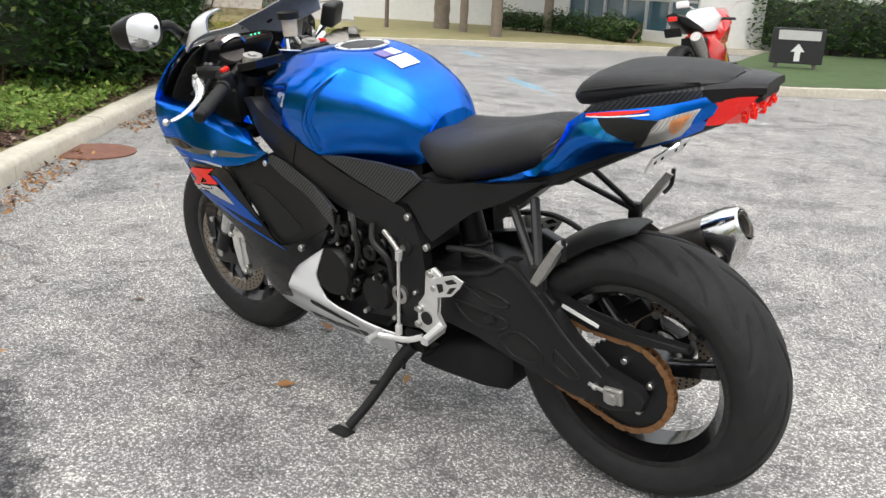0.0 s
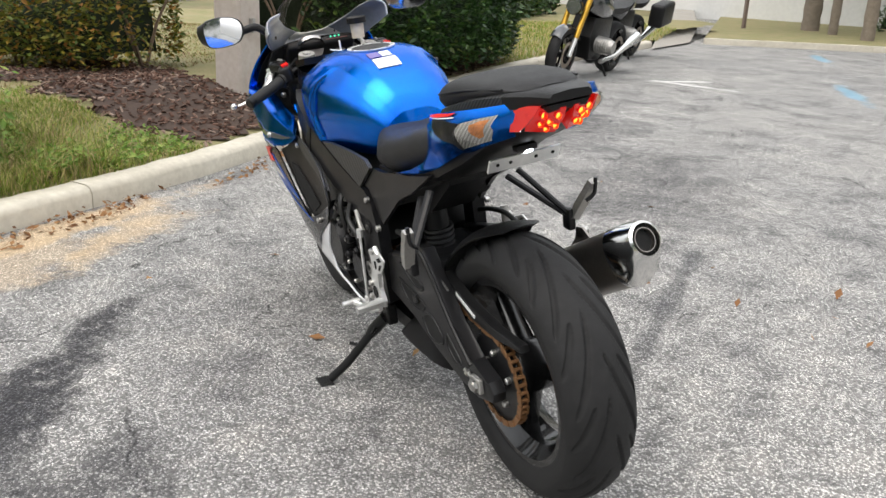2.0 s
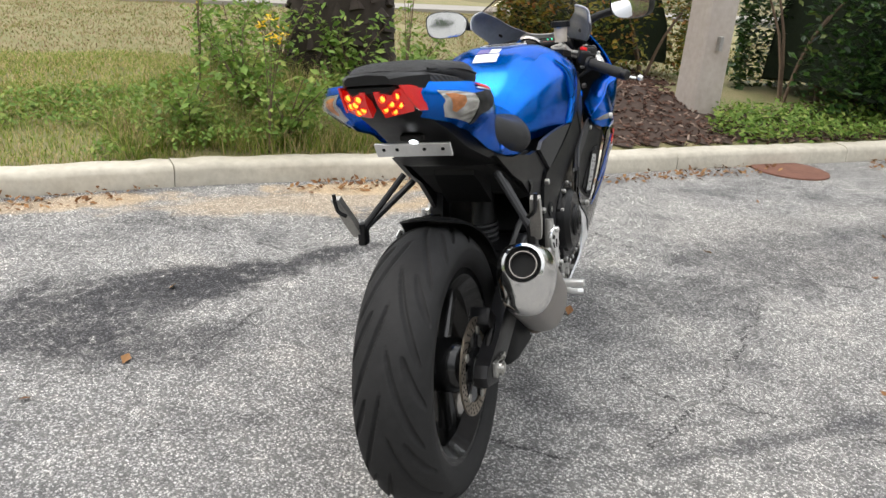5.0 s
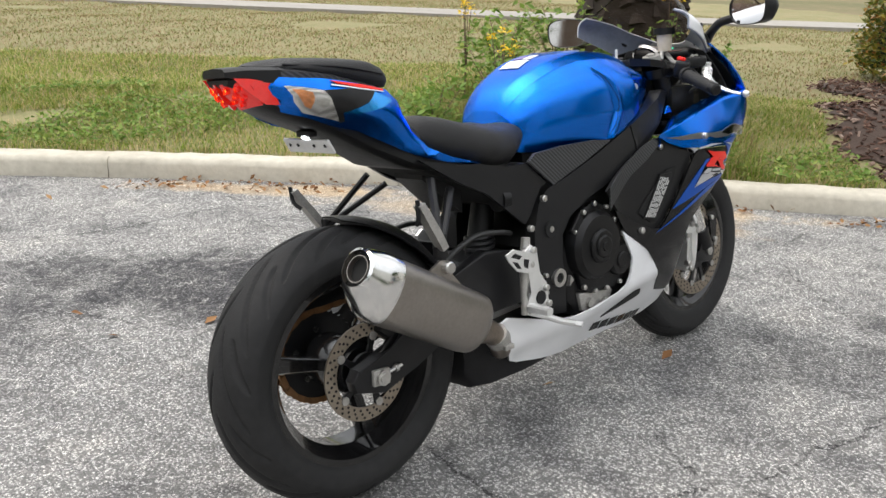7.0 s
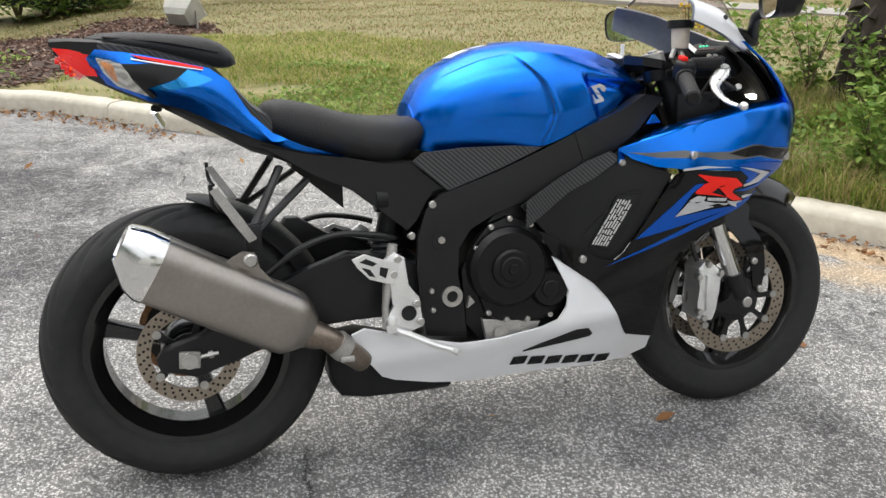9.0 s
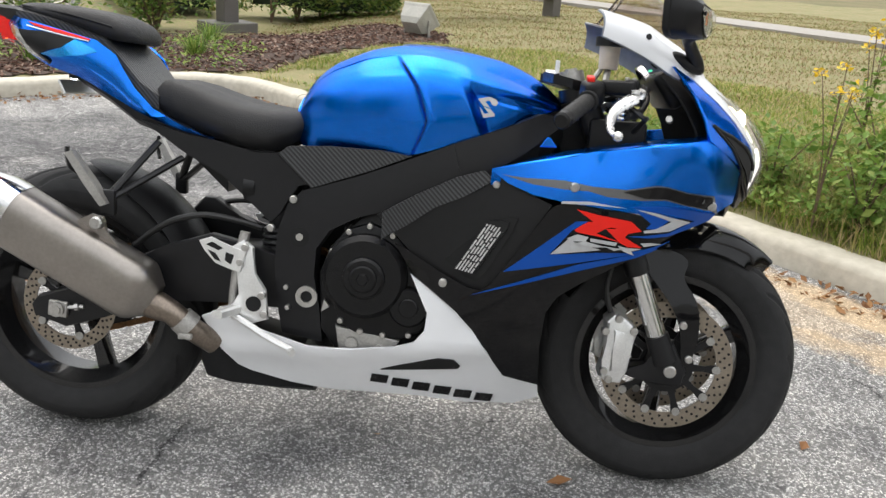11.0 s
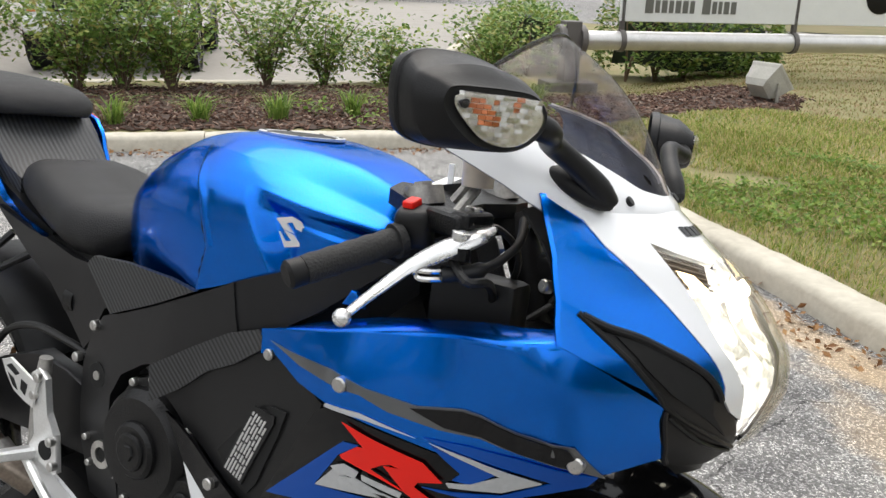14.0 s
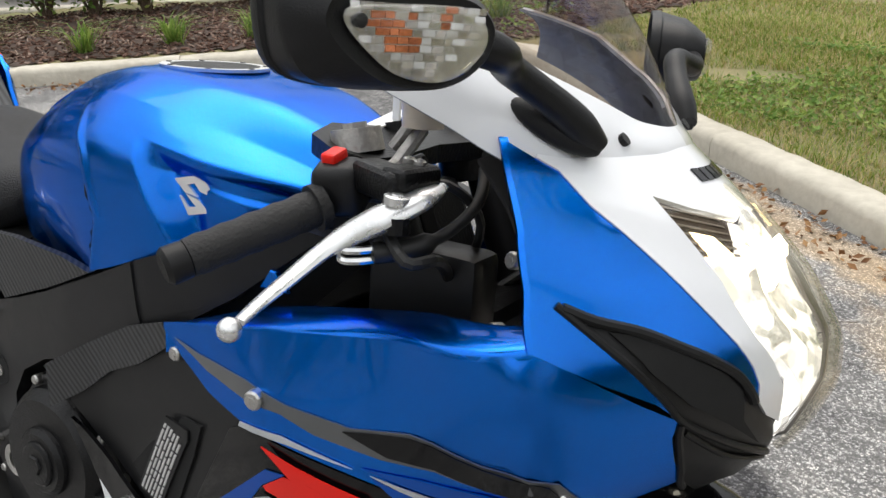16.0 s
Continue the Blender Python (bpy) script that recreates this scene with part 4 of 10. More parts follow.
for s in (-1, 1):
    bm = bmesh.new()
    o = [(0.008, 0.948), (0.060, 0.951), (0.069, 0.940), (0.062, 0.906), (0.012, 0.898)]

    def lamp(y, z, s=s):
        return (-0.196 + 0.35 * (0.950 - z) * 1.0 + 7.0 * y * y + 0.6 * max(0, 0.93 - z), s * y, z)

    patch(bm, o, lamp, (-1, 0, 0), thick=0.02, step=0.01, off=0.006)
    tl = part("tail_lamp", bm, REDLENS, bike, "lit red tail lamp", smooth=True)
    bm = bmesh.new()
    wells = bmesh.new()
    aim = Vector((-1, 0, -0.25)).normalized()
    for y, z in ((0.022, 0.935), (0.046, 0.938), (0.034, 0.924), (0.020, 0.914), (0.047, 0.921), (0.034, 0.909)):
        c = Vector(lamp(y, z)) + Vector((-0.0060, 0.0020 * s, -0.0012))
        add_tube(bm, [c, c + aim * 0.0008], [0.0062, 0.0050], 12)
        ring = [Vector((0, math.cos(t), math.sin(t))) for t in np.linspace(0, 2 * math.pi, 14, endpoint=False)]
        add_loft(wells, [[c + q * r + aim * f for q in ring] for r, f in ((0.0072, -0.003), (0.0072, 0.0055), (0.0064, 0.0060), (0.0063, -0.003))], caps=False)
    part("led", bm, LED_RED, tl)
    part("led_well", wells, REDLENS, tl, smooth=True, sharp=0.6)
both("side_red", [(-0.196, 0.957), (-0.165, 0.954), (-0.128, 0.944), (-0.114, 0.900), (-0.140, 0.903), (-0.163, 0.922), (-0.184, 0.942)], REDLENS, w=lambda x, z: 0.064 + 0.25 * (x + 0.165), thick=0.004, off=0.006, step=0.012)
bm = bmesh.new()
add_box(bm, (0.006, 0.168, 0.034), (-0.008, -0.004, 0.806), Matrix.Rotation(radians(-28), 4, "Y"), 0.002)
plate = part("plate_bracket", bm, ALLOY, bike, "bare alloy number plate bracket, no plate")
# black plugs coloured as the shade in the bracket holes
for y in (-0.07, -0.03, 0.03, 0.06):
    bm = bmesh.new()
    add_tube(bm, [(-0.010, y, 0.808), (-0.0135, y, 0.8065)], 0.004, 8)
    part("bracket_hole_shade", bm, DARK, plate)
bm = bmesh.new()
add_box(bm, (0.022, 0.05, 0.014), (-0.012, -0.006, 0.832), None, 0.004)
pl = part("plate_lamp", bm, PLASTIC, bike, "small lit number plate lamp")
bm = bmesh.new()
add_box(bm, (0.010, 0.016, 0.006), (-0.019, -0.010, 0.825), None, 0.002)
part("lamp_lens", bm, LED_WHITE, pl)

bm = bmesh.new()
rings = [[(x, w, zt), (x, -w, zt), (x, -w, zb), (x, w, zb)] for x, zb, zt, w in ((0.26, 0.695, 0.73, 0.05), (0.30, 0.66, 0.72, 0.055), (0.37, 0.60, 0.70, 0.06))]
add_loft(bm, rings)
part("inner_fender", bm, PLASTIC, bike, "black inner fender under the seat")


# ---- frame and side covers ----
def frame_w(x, z):
    return float(np.interp(x, (0.50, 0.60, 0.75, 0.90, 1.02, 1.12), (0.158, 0.172, 0.19, 0.200, 0.188, 0.15))) - 0.10 * max(0.0, 0.42 - z) * 0.4 - 0.25 * max(0, abs((z - 0.40) - 0.42 * (x - 0.3)) - 0.06) * 0.3


SPAR = [(1.116, 0.826), (1.06, 0.836), (0.985, 0.80), (0.90, 0.768), (0.802, 0.724), (0.70, 0.680), (0.62, 0.650), (0.565, 0.632), (0.535, 0.600), (0.515, 0.54), (0.511, 0.47), (0.516, 0.40), (0.532, 0.31), (0.625, 0.300), (0.616, 0.38),
        (0.602, 0.45), (0.604, 0.51), (0.632, 0.553), (0.69, 0.587), (0.76, 0.612), (0.86, 0.66), (0.96, 0.707), (1.03, 0.752)]
spars = both("frame_spar", SPAR, FRAME, w=frame_w, thick=0.035, label="satin black alloy frame spar", step=0.018)
both("spar_weld", [(0.872, 0.756), (0.884, 0.761), (0.905, 0.690), (0.893, 0.684)], FRAME, w=frame_w, thick=0.004, off=0.0025, parent=spars, step=0.012)
for k, s in enumerate((-1, 1)):
    for x, z, r in ((0.548, 0.612, 0.0085), (0.500, 0.545, 0.0085), (0.541, 0.418, 0.006), (0.545, 0.372, 0.006)):
        bolt_at((x, s * (frame_w(x, z) + 0.004), z), r, spars[k], (0, s, 0))
    bm = bmesh.new()
    add_lathe(bm, [(0.024, -0.004), (0.024, 0.006), (0.013, 0.006), (0.013, -0.004)], (0.588, s * (frame_w(0.588, 0.40) + 0.004), 0.402), 20)
    part("pivot_nut", bm, BOLT, spars[k], "plated swingarm pivot nut", smooth=True)
    # black discs stand for the shade inside the pivot and frame holes
    bm = bmesh.new()
    add_tube(bm, [(0.588, s * (frame_w(0.588, 0.40) - 0.006), 0.402), (0.588, s * (frame_w(0.588, 0.40) + 0.004), 0.402)], 0.013, 12)
    part("pivot_hole_shade", bm, DARK, spars[k])
    bm = bmesh.new()
    add_tube(bm, [(0.566, s * (frame_w(0.566, 0.535) - 0.02), 0.532), (0.566, s * (frame_w(0.566, 0.535) + 0.003), 0.532)], 0.021, 18)
    part("frame_hole_shade", bm, DARK, spars[k])
    bm = bmesh.new()
    add_tube(bm, [(0.566, s * (frame_w(0.566, 0.535) - 0.02), 0.532), (0.566, s * (frame_w(0.566, 0.535) + 0.005), 0.532)], 0.008, 10)
    part("bolt", bm, BOLT, spars[k])
# head of the frame between the spars, and the tunnel under the tank
bm = bmesh.new()
rings = []
for x, zb, zt, w in ((0.55, 0.62, 0.722, 0.10), (0.70, 0.60, 0.724, 0.14), (0.85, 0.60, 0.74, 0.165), (0.98, 0.66, 0.80, 0.16), (1.06, 0.72, 0.83, 0.12), (1.11, 0.78, 0.85, 0.08)):
    rings.append([(x, w, zt), (x, -w, zt), (x, -w, zb), (x, w, zb)])
add_loft(bm, rings)
part("airbox", bm, PLASTIC, bike, "black plastic airbox under the tank")


def cover_w(x, z):
    return 0.128 + 0.06 * (x - 0.2) + 0.04 * max(0, x - 0.45)


both("carbon_cover", [(0.508, 0.706), (0.530, 0.724), (0.62, 0.732), (0.735, 0.733), (0.797, 0.727), (0.70, 0.684), (0.585, 0.640)], CARBON, w=lambda x, z: 0.158 + 0.10 * (x - 0.5), thick=0.01, label="ribbed black side cover below the tank", step=0.018)
subs = both("subframe_cover", [(0.19, 0.752), (0.30, 0.728), (0.359, 0.722), (0.45, 0.704), (0.505, 0.704), (0.575, 0.645), (0.553, 0.640), (0.535, 0.612), (0.515, 0.575), (0.495, 0.555), (0.44, 0.60), (0.38, 0.648), (0.30, 0.685)], FRAME, w=cover_w, thick=0.012, label="satin black subframe side cover", step=0.018)
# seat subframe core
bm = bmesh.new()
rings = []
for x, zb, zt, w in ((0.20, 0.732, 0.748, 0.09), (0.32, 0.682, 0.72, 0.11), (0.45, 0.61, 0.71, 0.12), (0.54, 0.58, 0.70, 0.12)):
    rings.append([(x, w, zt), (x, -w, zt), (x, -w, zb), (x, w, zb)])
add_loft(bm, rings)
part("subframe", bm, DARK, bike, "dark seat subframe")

# ---- intake panels between frame and fairing ----
INTAKE = [(0.737, 0.602), (0.79, 0.634), (0.86, 0.668), (0.975, 0.712), (1.00, 0.715), (1.046, 0.675), (1.092, 0.658), (1.06, 0.60), (1.03, 0.548), (0.985, 0.478), (0.962, 0.460), (0.935, 0.464), (0.87, 0.495), (0.814, 0.525), (0.775, 0.565)]
def intake_w(x, z):
    return half_width(x, z) - 0.012 + 0.012 * min(1, max(0, (0.82 - x) / 0.08))


intakes = both("intake_panel", INTAKE, PLASTIC, w=intake_w, thick=0.006, label="black plastic intake panel with ribbed strip", step=0.018)
both("rib_strip", [(0.7473, 0.6098), (0.812, 0.6496), (0.8954, 0.694), (0.9516, 0.7132), (0.9732, 0.6952), (0.9151, 0.6562), (0.8553, 0.6276), (0.798, 0.5846), (0.7477, 0.5529)], CARBON, w=intake_w, thick=0.004, off=0.006, parent=intakes, step=0.018)
# flat black patch stands for the shaded depth of the mouth
both("intake_mouth_shade", [(0.885, 0.520), (0.925, 0.562), (0.995, 0.622), (1.03, 0.626), (1.015, 0.585), (0.975, 0.505), (0.955, 0.482), (0.93, 0.488)], DARK, w=intake_w, thick=0.003, off=0.0035, parent=intakes, step=0.02)
for k, s in enumerate((-1, 1)):
    # data label: plain bars in place of print
    if s < 0:
        LAB = [(0.9667, 0.6137), (1.011, 0.6144), (1.011, 0.6036), (0.9471, 0.4936), (0.903, 0.5006)]
        bm = bmesh.new()
        patch(bm, LAB, side_of(s, intake_w), (0, s, 0), thick=0.003, off=0.0075, step=0.03)
        lab = part("data_label", bm, PLASTIC, intakes[k], "grey printed data label")
        bm = bmesh.new()
        top, low = Vector(LAB[0]), Vector(LAB[4])
        across = Vector(LAB[3]) - low
        rng_l = random.Random(5)
        for r in range(6):
            a0 = low + across * (0.10 + 0.145 * r) + (top - low) * 0.04
            f = 0.0
            while f < 0.86:
                ln = rng_l.uniform(0.06, 0.22)
                p0, p1 = a0 + (top - low) * f, a0 + (top - low) * min(f + ln, 0.90)
                d = across * 0.075
                patch(bm, [tuple(p0), tuple(p0 + d), tuple(p1 + d), tuple(p1)], side_of(s, intake_w), (0, s, 0), thick=0.001, off=0.0085, step=0.05)
                f += ln + 0.03
        part("print_bar", bm, LABEL, lab)
    bolt_at((0.978, s * (intake_w(0.978, 0.69) + 0.002), 0.687), 0.008, intakes[k], (0, s, 0))

# ---- upper fairing ----
CREASE = [(0.966, 0.716), (1.010, 0.728), (1.052, 0.739), (1.10, 0.751), (1.132, 0.760), (1.18, 0.770), (1.23, 0.779), (1.29, 0.791), (1.33, 0.798), (1.365, 0.804), (1.392, 0.810)]
UPPER = CREASE + [(1.41, 0.798), (1.43, 0.784), (1.455, 0.766), (1.477, 0.748), (1.474, 0.733), (1.476, 0.71), (1.480, 0.686), (1.46, 0.678), (1.438, 0.668), (1.415, 0.660), (1.385, 0.652), (1.31, 0.652), (1.23, 0.660), (1.12, 0.668), (1.053, 0.676), (1.0, 0.694)]
uppers = both("upper_fairing", UPPER, BLUE, thick=0.005, step=0.016, label="metallic blue upper fairing panel")
# ledge that turns inwards along the cut-out, with a rounded outer edge
for k, s in enumerate((-1, 1)):
    bm = bmesh.new()
    rings = []
    for p in smooth_path([(x, 0, z) for x, z in CREASE], 4):
        x, z = p.x, p.z
        w = half_width(x, z)
        wide = float(np.interp(x, (0.966, 1.03, 1.075, 1.2, 1.36, 1.392), (0.002, 0.028, 0.052, 0.052, 0.046, 0.040)))
        lift = float(np.interp(x, (0.966, 1.075, 1.3, 1.392), (0.000, 0.010, 0.012, 0.012)))
        rings.append([(x, s * (w - a * wide + 0.0003), z + b) for a, b in ((-0.0, -0.004), (0.02, 0.0015), (0.07, 0.004), (0.5, 0.003 + lift * 0.4), (0.94, lift), (1.0, lift - 0.001), (1.02, lift - 0.03))])
    add_loft(bm, rings, closed=False, caps=False)
    part("fairing_ledge", bm, BLUE, uppers[k], smooth=True, sharp=1.0)
    bm = bmesh.new()
    add_prism(bm, [(1.058, 0.768), (1.072, 0.790), (1.080, 0.789), (1.095, 0.770)], s * 0.172, s * 0.180, 0.002)
    part("fairing_tab", bm, BLUE, uppers[k])
# front panel between the cut-out, the white cowl and the scoop
EDGE = [(0.2435, 0.810), (0.237, 0.835), (0.217, 0.882), (0.193, 0.922), (0.172, 0.951)]
WHITE_EDGE = [(0.161, 0.937), (0.153, 0.928), (0.153, 0.905), (0.144, 0.886), (0.135, 0.868), (0.127, 0.850), (0.114, 0.828), (0.100, 0.804), (0.086, 0.783), (0.080, 0.768), (0.078, 0.753)]
SCOOP_TOP = [(0.217, 0.842), (0.197, 0.831), (0.171, 0.822), (0.147, 0.809), (0.119, 0.793), (0.098, 0.778), (0.078, 0.753)]
SCOOP_LOW = [(0.204, 0.822), (0.190, 0.801), (0.168, 0.773), (0.146, 0.746)]


def nose_pair(name, outline, material, off=0.0, thick=0.004, step=0.012, parent=None, label="", fun=nose):
    obs = []
    for s in (-1, 1):
        bm = bmesh.new()
        patch(bm, [(s * y, z) for y, z in outline][::1 if s > 0 else -1], fun, (1, 0, 0.3), off=off, thick=thick, step=step)
        par = parent[0 if s < 0 else 1] if isinstance(parent, (list, tuple)) else (parent or bike)
        obs.append(part(name, bm, material, par, label, smooth=True))
    return obs


FRONT = EDGE + WHITE_EDGE + SCOOP_TOP[-2::-1] + SCOOP_LOW + [(0.170, 0.766), (0.207, 0.786), (0.226, 0.798)]
fronts = nose_pair("front_panel", FRONT, BLUE, off=0.0005, thick=0.004, step=0.011, parent=uppers, label="blue panel beside the white cowl")
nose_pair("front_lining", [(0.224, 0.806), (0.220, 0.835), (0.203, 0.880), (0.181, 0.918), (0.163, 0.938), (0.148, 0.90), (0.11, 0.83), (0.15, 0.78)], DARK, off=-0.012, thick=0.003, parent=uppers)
for k, s in enumerate((-1, 1)):  # rolled lip along the upright edge
    bm = bmesh.new()
    rings = []
    for p in smooth_path([(y, 0, z) for y, z in EDGE], 5):
        q = Vector(nose(s * p.x, p.z))
        t = min(1, max(0.15, (0.955 - p.z) / 0.10))
        rings.append([q + Vector(v) for v in ((0.004, -s * 0.001, 0.0), (0.0, s * 0.0015, 0), (-0.003, -s * 0.001, 0), (-0.0035, -s * 0.006, 0), (0.002, -s * (0.006 + 0.020 * t), 0.0))])
    add_loft(bm, rings, closed=False, caps=False)
    part("edge_lip", bm, BLUE, fronts[k], smooth=True, sharp=1.2)
STRIPE = [(0.9874, 0.7101), (1.032, 0.7076), (1.113, 0.7109), (1.166, 0.7042), (1.235, 0.7029), (1.293, 0.7163), (1.314, 0.7158), (1.355, 0.7072), (1.412, 0.703), (1.434, 0.6624), (1.416, 0.6702), (1.355, 0.6805), (1.315, 0.6882), (1.266, 0.6839), (1.2, 0.686), (1.16, 0.6945), (1.116, 0.6935), (1.05, 0.6967)]
both("dark_stripe", STRIPE, GREY_DECAL, thick=0.0015, off=0.002, parent=uppers, step=0.018)
both("gloss_stripe", [(1.228, 0.6985), (1.292, 0.7133), (1.314, 0.7139), (1.356, 0.7053), (1.406, 0.7008), (1.418, 0.6747), (1.355, 0.6831), (1.316, 0.6919), (1.273, 0.689)], GLOSS, thick=0.0015, off=0.004, parent=uppers, step=0.018)
for k, s in enumerate((-1, 1)):
    for x, z in ((1.132, 0.700), (1.413, 0.681)):
        bolt_at((x, s * (half_width(x, z) + 0.003), z), 0.0095, uppers[k], (0.15, s, 0))

# ---- lower fairing: gloss black mid panel with graphics, white belly pan ----
MID = [(1.115, 0.666), (1.23, 0.658), (1.31, 0.650), (1.385, 0.650), (1.352, 0.618), (1.31, 0.592), (1.25, 0.553), (1.17, 0.502), (1.125, 0.468), (1.104, 0.43), (1.100, 0.35), (1.108, 0.245), (1.03, 0.262), (0.99, 0.32), (0.955, 0.372), (0.916, 0.412), (0.87, 0.447),
       (0.82, 0.482), (0.778, 0.545), (0.80, 0.536), (0.87, 0.497), (0.935, 0.468), (0.965, 0.464), (0.985, 0.482), (1.03, 0.552), (1.06, 0.602), (1.092, 0.655)]
mids = both("mid_fairing", MID, GLOSS, thick=0.005, step=0.018, label="gloss black mid fairing with blue, red and white graphics")
DECALS = [("blue_wedge", DECAL_BLUE, 0.002, [(1.008, 0.5117), (1.142, 0.6319), (1.166, 0.6346), (1.136, 0.6128), (1.128, 0.6015), (1.097, 0.5586), (1.189, 0.571), (1.25, 0.5746), (1.316, 0.5919), (1.34, 0.6019), (1.303, 0.5824), (1.189, 0.5549)]),
          ("blue_line", DECAL_BLUE, 0.002, [(0.9454, 0.4528), (1.049, 0.4967), (1.156, 0.543), (1.25, 0.5687), (1.316, 0.5854), (1.271, 0.5651), (1.172, 0.5335), (1.067, 0.4965)]),
          ("blue_upper", DECAL_BLUE, 0.002, [(1.247, 0.6697), (1.302, 0.6747), (1.354, 0.6731), (1.428, 0.6635), (1.418, 0.6499), (1.378, 0.631), (1.334, 0.6128), (1.29, 0.6082), (1.25, 0.6101), (1.281, 0.6123), (1.334, 0.6193), (1.385, 0.6474), (1.335, 0.6578), (1.282, 0.6654)]),
          ("blue_inner", DECAL_BLUE, 0.002, [(1.258, 0.6629), (1.316, 0.6515), (1.33, 0.6463), (1.304, 0.6267), (1.284, 0.6282), (1.293, 0.6384)]),
          ("white_chevron", SILVER_DECAL, 0.0035, [(1.257, 0.6662), (1.302, 0.6607), (1.341, 0.6523), (1.375, 0.6453), (1.334, 0.6245), (1.281, 0.6188), (1.278, 0.6237), (1.303, 0.628), (1.334, 0.6449), (1.309, 0.6532)]),
          ("silver_wedge", SILVER_DECAL, 0.0035, [(1.099, 0.5601), (1.13, 0.5935), (1.174, 0.5845), (1.198, 0.5785)]),
          ("silver_sliver", SILVER_DECAL, 0.0035, [(1.276, 0.5974), (1.297, 0.5987), (1.321, 0.596), (1.284, 0.5905)]),
          ("grey_line", SILVER_DECAL, 0.0025, [(1.111, 0.6701), (1.163, 0.6744), (1.239, 0.6665), (1.17, 0.6683), (1.109, 0.6654)]),
          ("red_bar", RED, 0.005, [(1.142, 0.6575), (1.182, 0.6502), (1.251, 0.6416), (1.274, 0.6232), (1.247, 0.6164), (1.226, 0.626), (1.2, 0.6278), (1.174, 0.6364)]),
          ("red_hook", RED, 0.005, [(1.141, 0.6158), (1.166, 0.6346), (1.197, 0.6368), (1.221, 0.6309), (1.201, 0.6232), (1.185, 0.6127), (1.234, 0.5979), (1.193, 0.6061), (1.145, 0.6119)]),
          ("red_leg", RED, 0.005, [(1.203, 0.6228), (1.226, 0.626), (1.247, 0.6164), (1.242, 0.6087), (1.28, 0.5887), (1.25, 0.5891), (1.232, 0.5977)]),
          ("grey_bar", SILVER_DECAL, 0.0068, [(1.128, 0.5974), (1.148, 0.6074), (1.17, 0.6042), (1.165, 0.5945), (1.137, 0.5925)]),
          ("grey_bar", SILVER_DECAL, 0.0068, [(1.141, 0.5887), (1.165, 0.5945), (1.206, 0.5866), (1.186, 0.5842)]),
          ("grey_bar", SILVER_DECAL, 0.0068, [(1.174, 0.6019), (1.228, 0.5974), (1.225, 0.5904), (1.175, 0.5953)]),
          ("grey_bar", SILVER_DECAL, 0.0068, [(1.202, 0.5882), (1.228, 0.5854), (1.25, 0.5879), (1.224, 0.5804)]),
          ("grey_bar", SILVER_DECAL, 0.0068, [(1.229, 0.5916), (1.251, 0.5872), (1.277, 0.587), (1.258, 0.5815), (1.265, 0.5724), (1.242, 0.5804)])]
for nm, mt, lift, o in DECALS:
    both(nm, o, mt, off=lift, thick=0.0015, parent=mids, step=0.018)
for k, s in enumerate((-1, 1)):
    bolt_at((0.885, s * (half_width(0.885, 0.475) + 0.003), 0.472), 0.009, mids[k], (0, s, 0))

BELLY = [(0.815, 0.482), (0.845, 0.462), (0.916, 0.412), (0.955, 0.372), (0.99, 0.32), (1.03, 0.262), (1.108, 0.246), (1.113, 0.205), (1.06, 0.178), (0.95, 0.172), (0.84, 0.182), (0.66, 0.178), (0.55, 0.188), (0.46, 0.205), (0.43, 0.218), (0.395, 0.265), (0.357, 0.335), (0.385, 0.348), (0.43, 0.335),
         (0.50, 0.315), (0.60, 0.297), (0.70, 0.300), (0.79, 0.316), (0.832, 0.332), (0.853, 0.360), (0.856, 0.40)]


def belly_w(x, z):
    return half_width(x, z) - 0.004 + 0.012 * math.exp(-((z - 0.285 - 0.12 * (x - 0.6)) / 0.03) ** 2)


BELLY_LEFT = [q for q in BELLY if q[0] >= 0.60]
bellies = []
for s, o in ((-1, BELLY), (1, BELLY_LEFT)):
    bm = bmesh.new()
    patch(bm, o, side_of(s, belly_w), (0, s, 0), thick=0.006, step=0.018)
    bellies.append(part("belly_pan", bm, WHITE, bike, "pearl white belly pan" if s < 0 else "short pearl white belly pan", smooth=True))
# slot is not cut: its shade is a black overlay
both("belly_slot_shade", [(0.760, 0.252), (0.80, 0.268), (0.885, 0.297), (0.920, 0.296), (0.935, 0.280), (0.93, 0.272)], DARK, w=belly_w, thick=0.003, off=0.0035, parent=bellies, step=0.02)
# brand mark reduced to slanted bars
for k, s in enumerate((-1, 1)):
    for i in range(6):
        x0 = 0.735 + 0.047 * i
        z0 = 0.214 - 0.0065 * i
        bm = bmesh.new()
        patch(bm, [(x0, z0), (x0 + 0.038, z0 - 0.002), (x0 + 0.043, z0 + 0.021), (x0 + 0.005, z0 + 0.023)], side_of(s, belly_w), (0, s, 0), thick=0.0012, off=0.0022, step=0.03)
        part("brand_bar", bm, GLOSS, bellies[k])
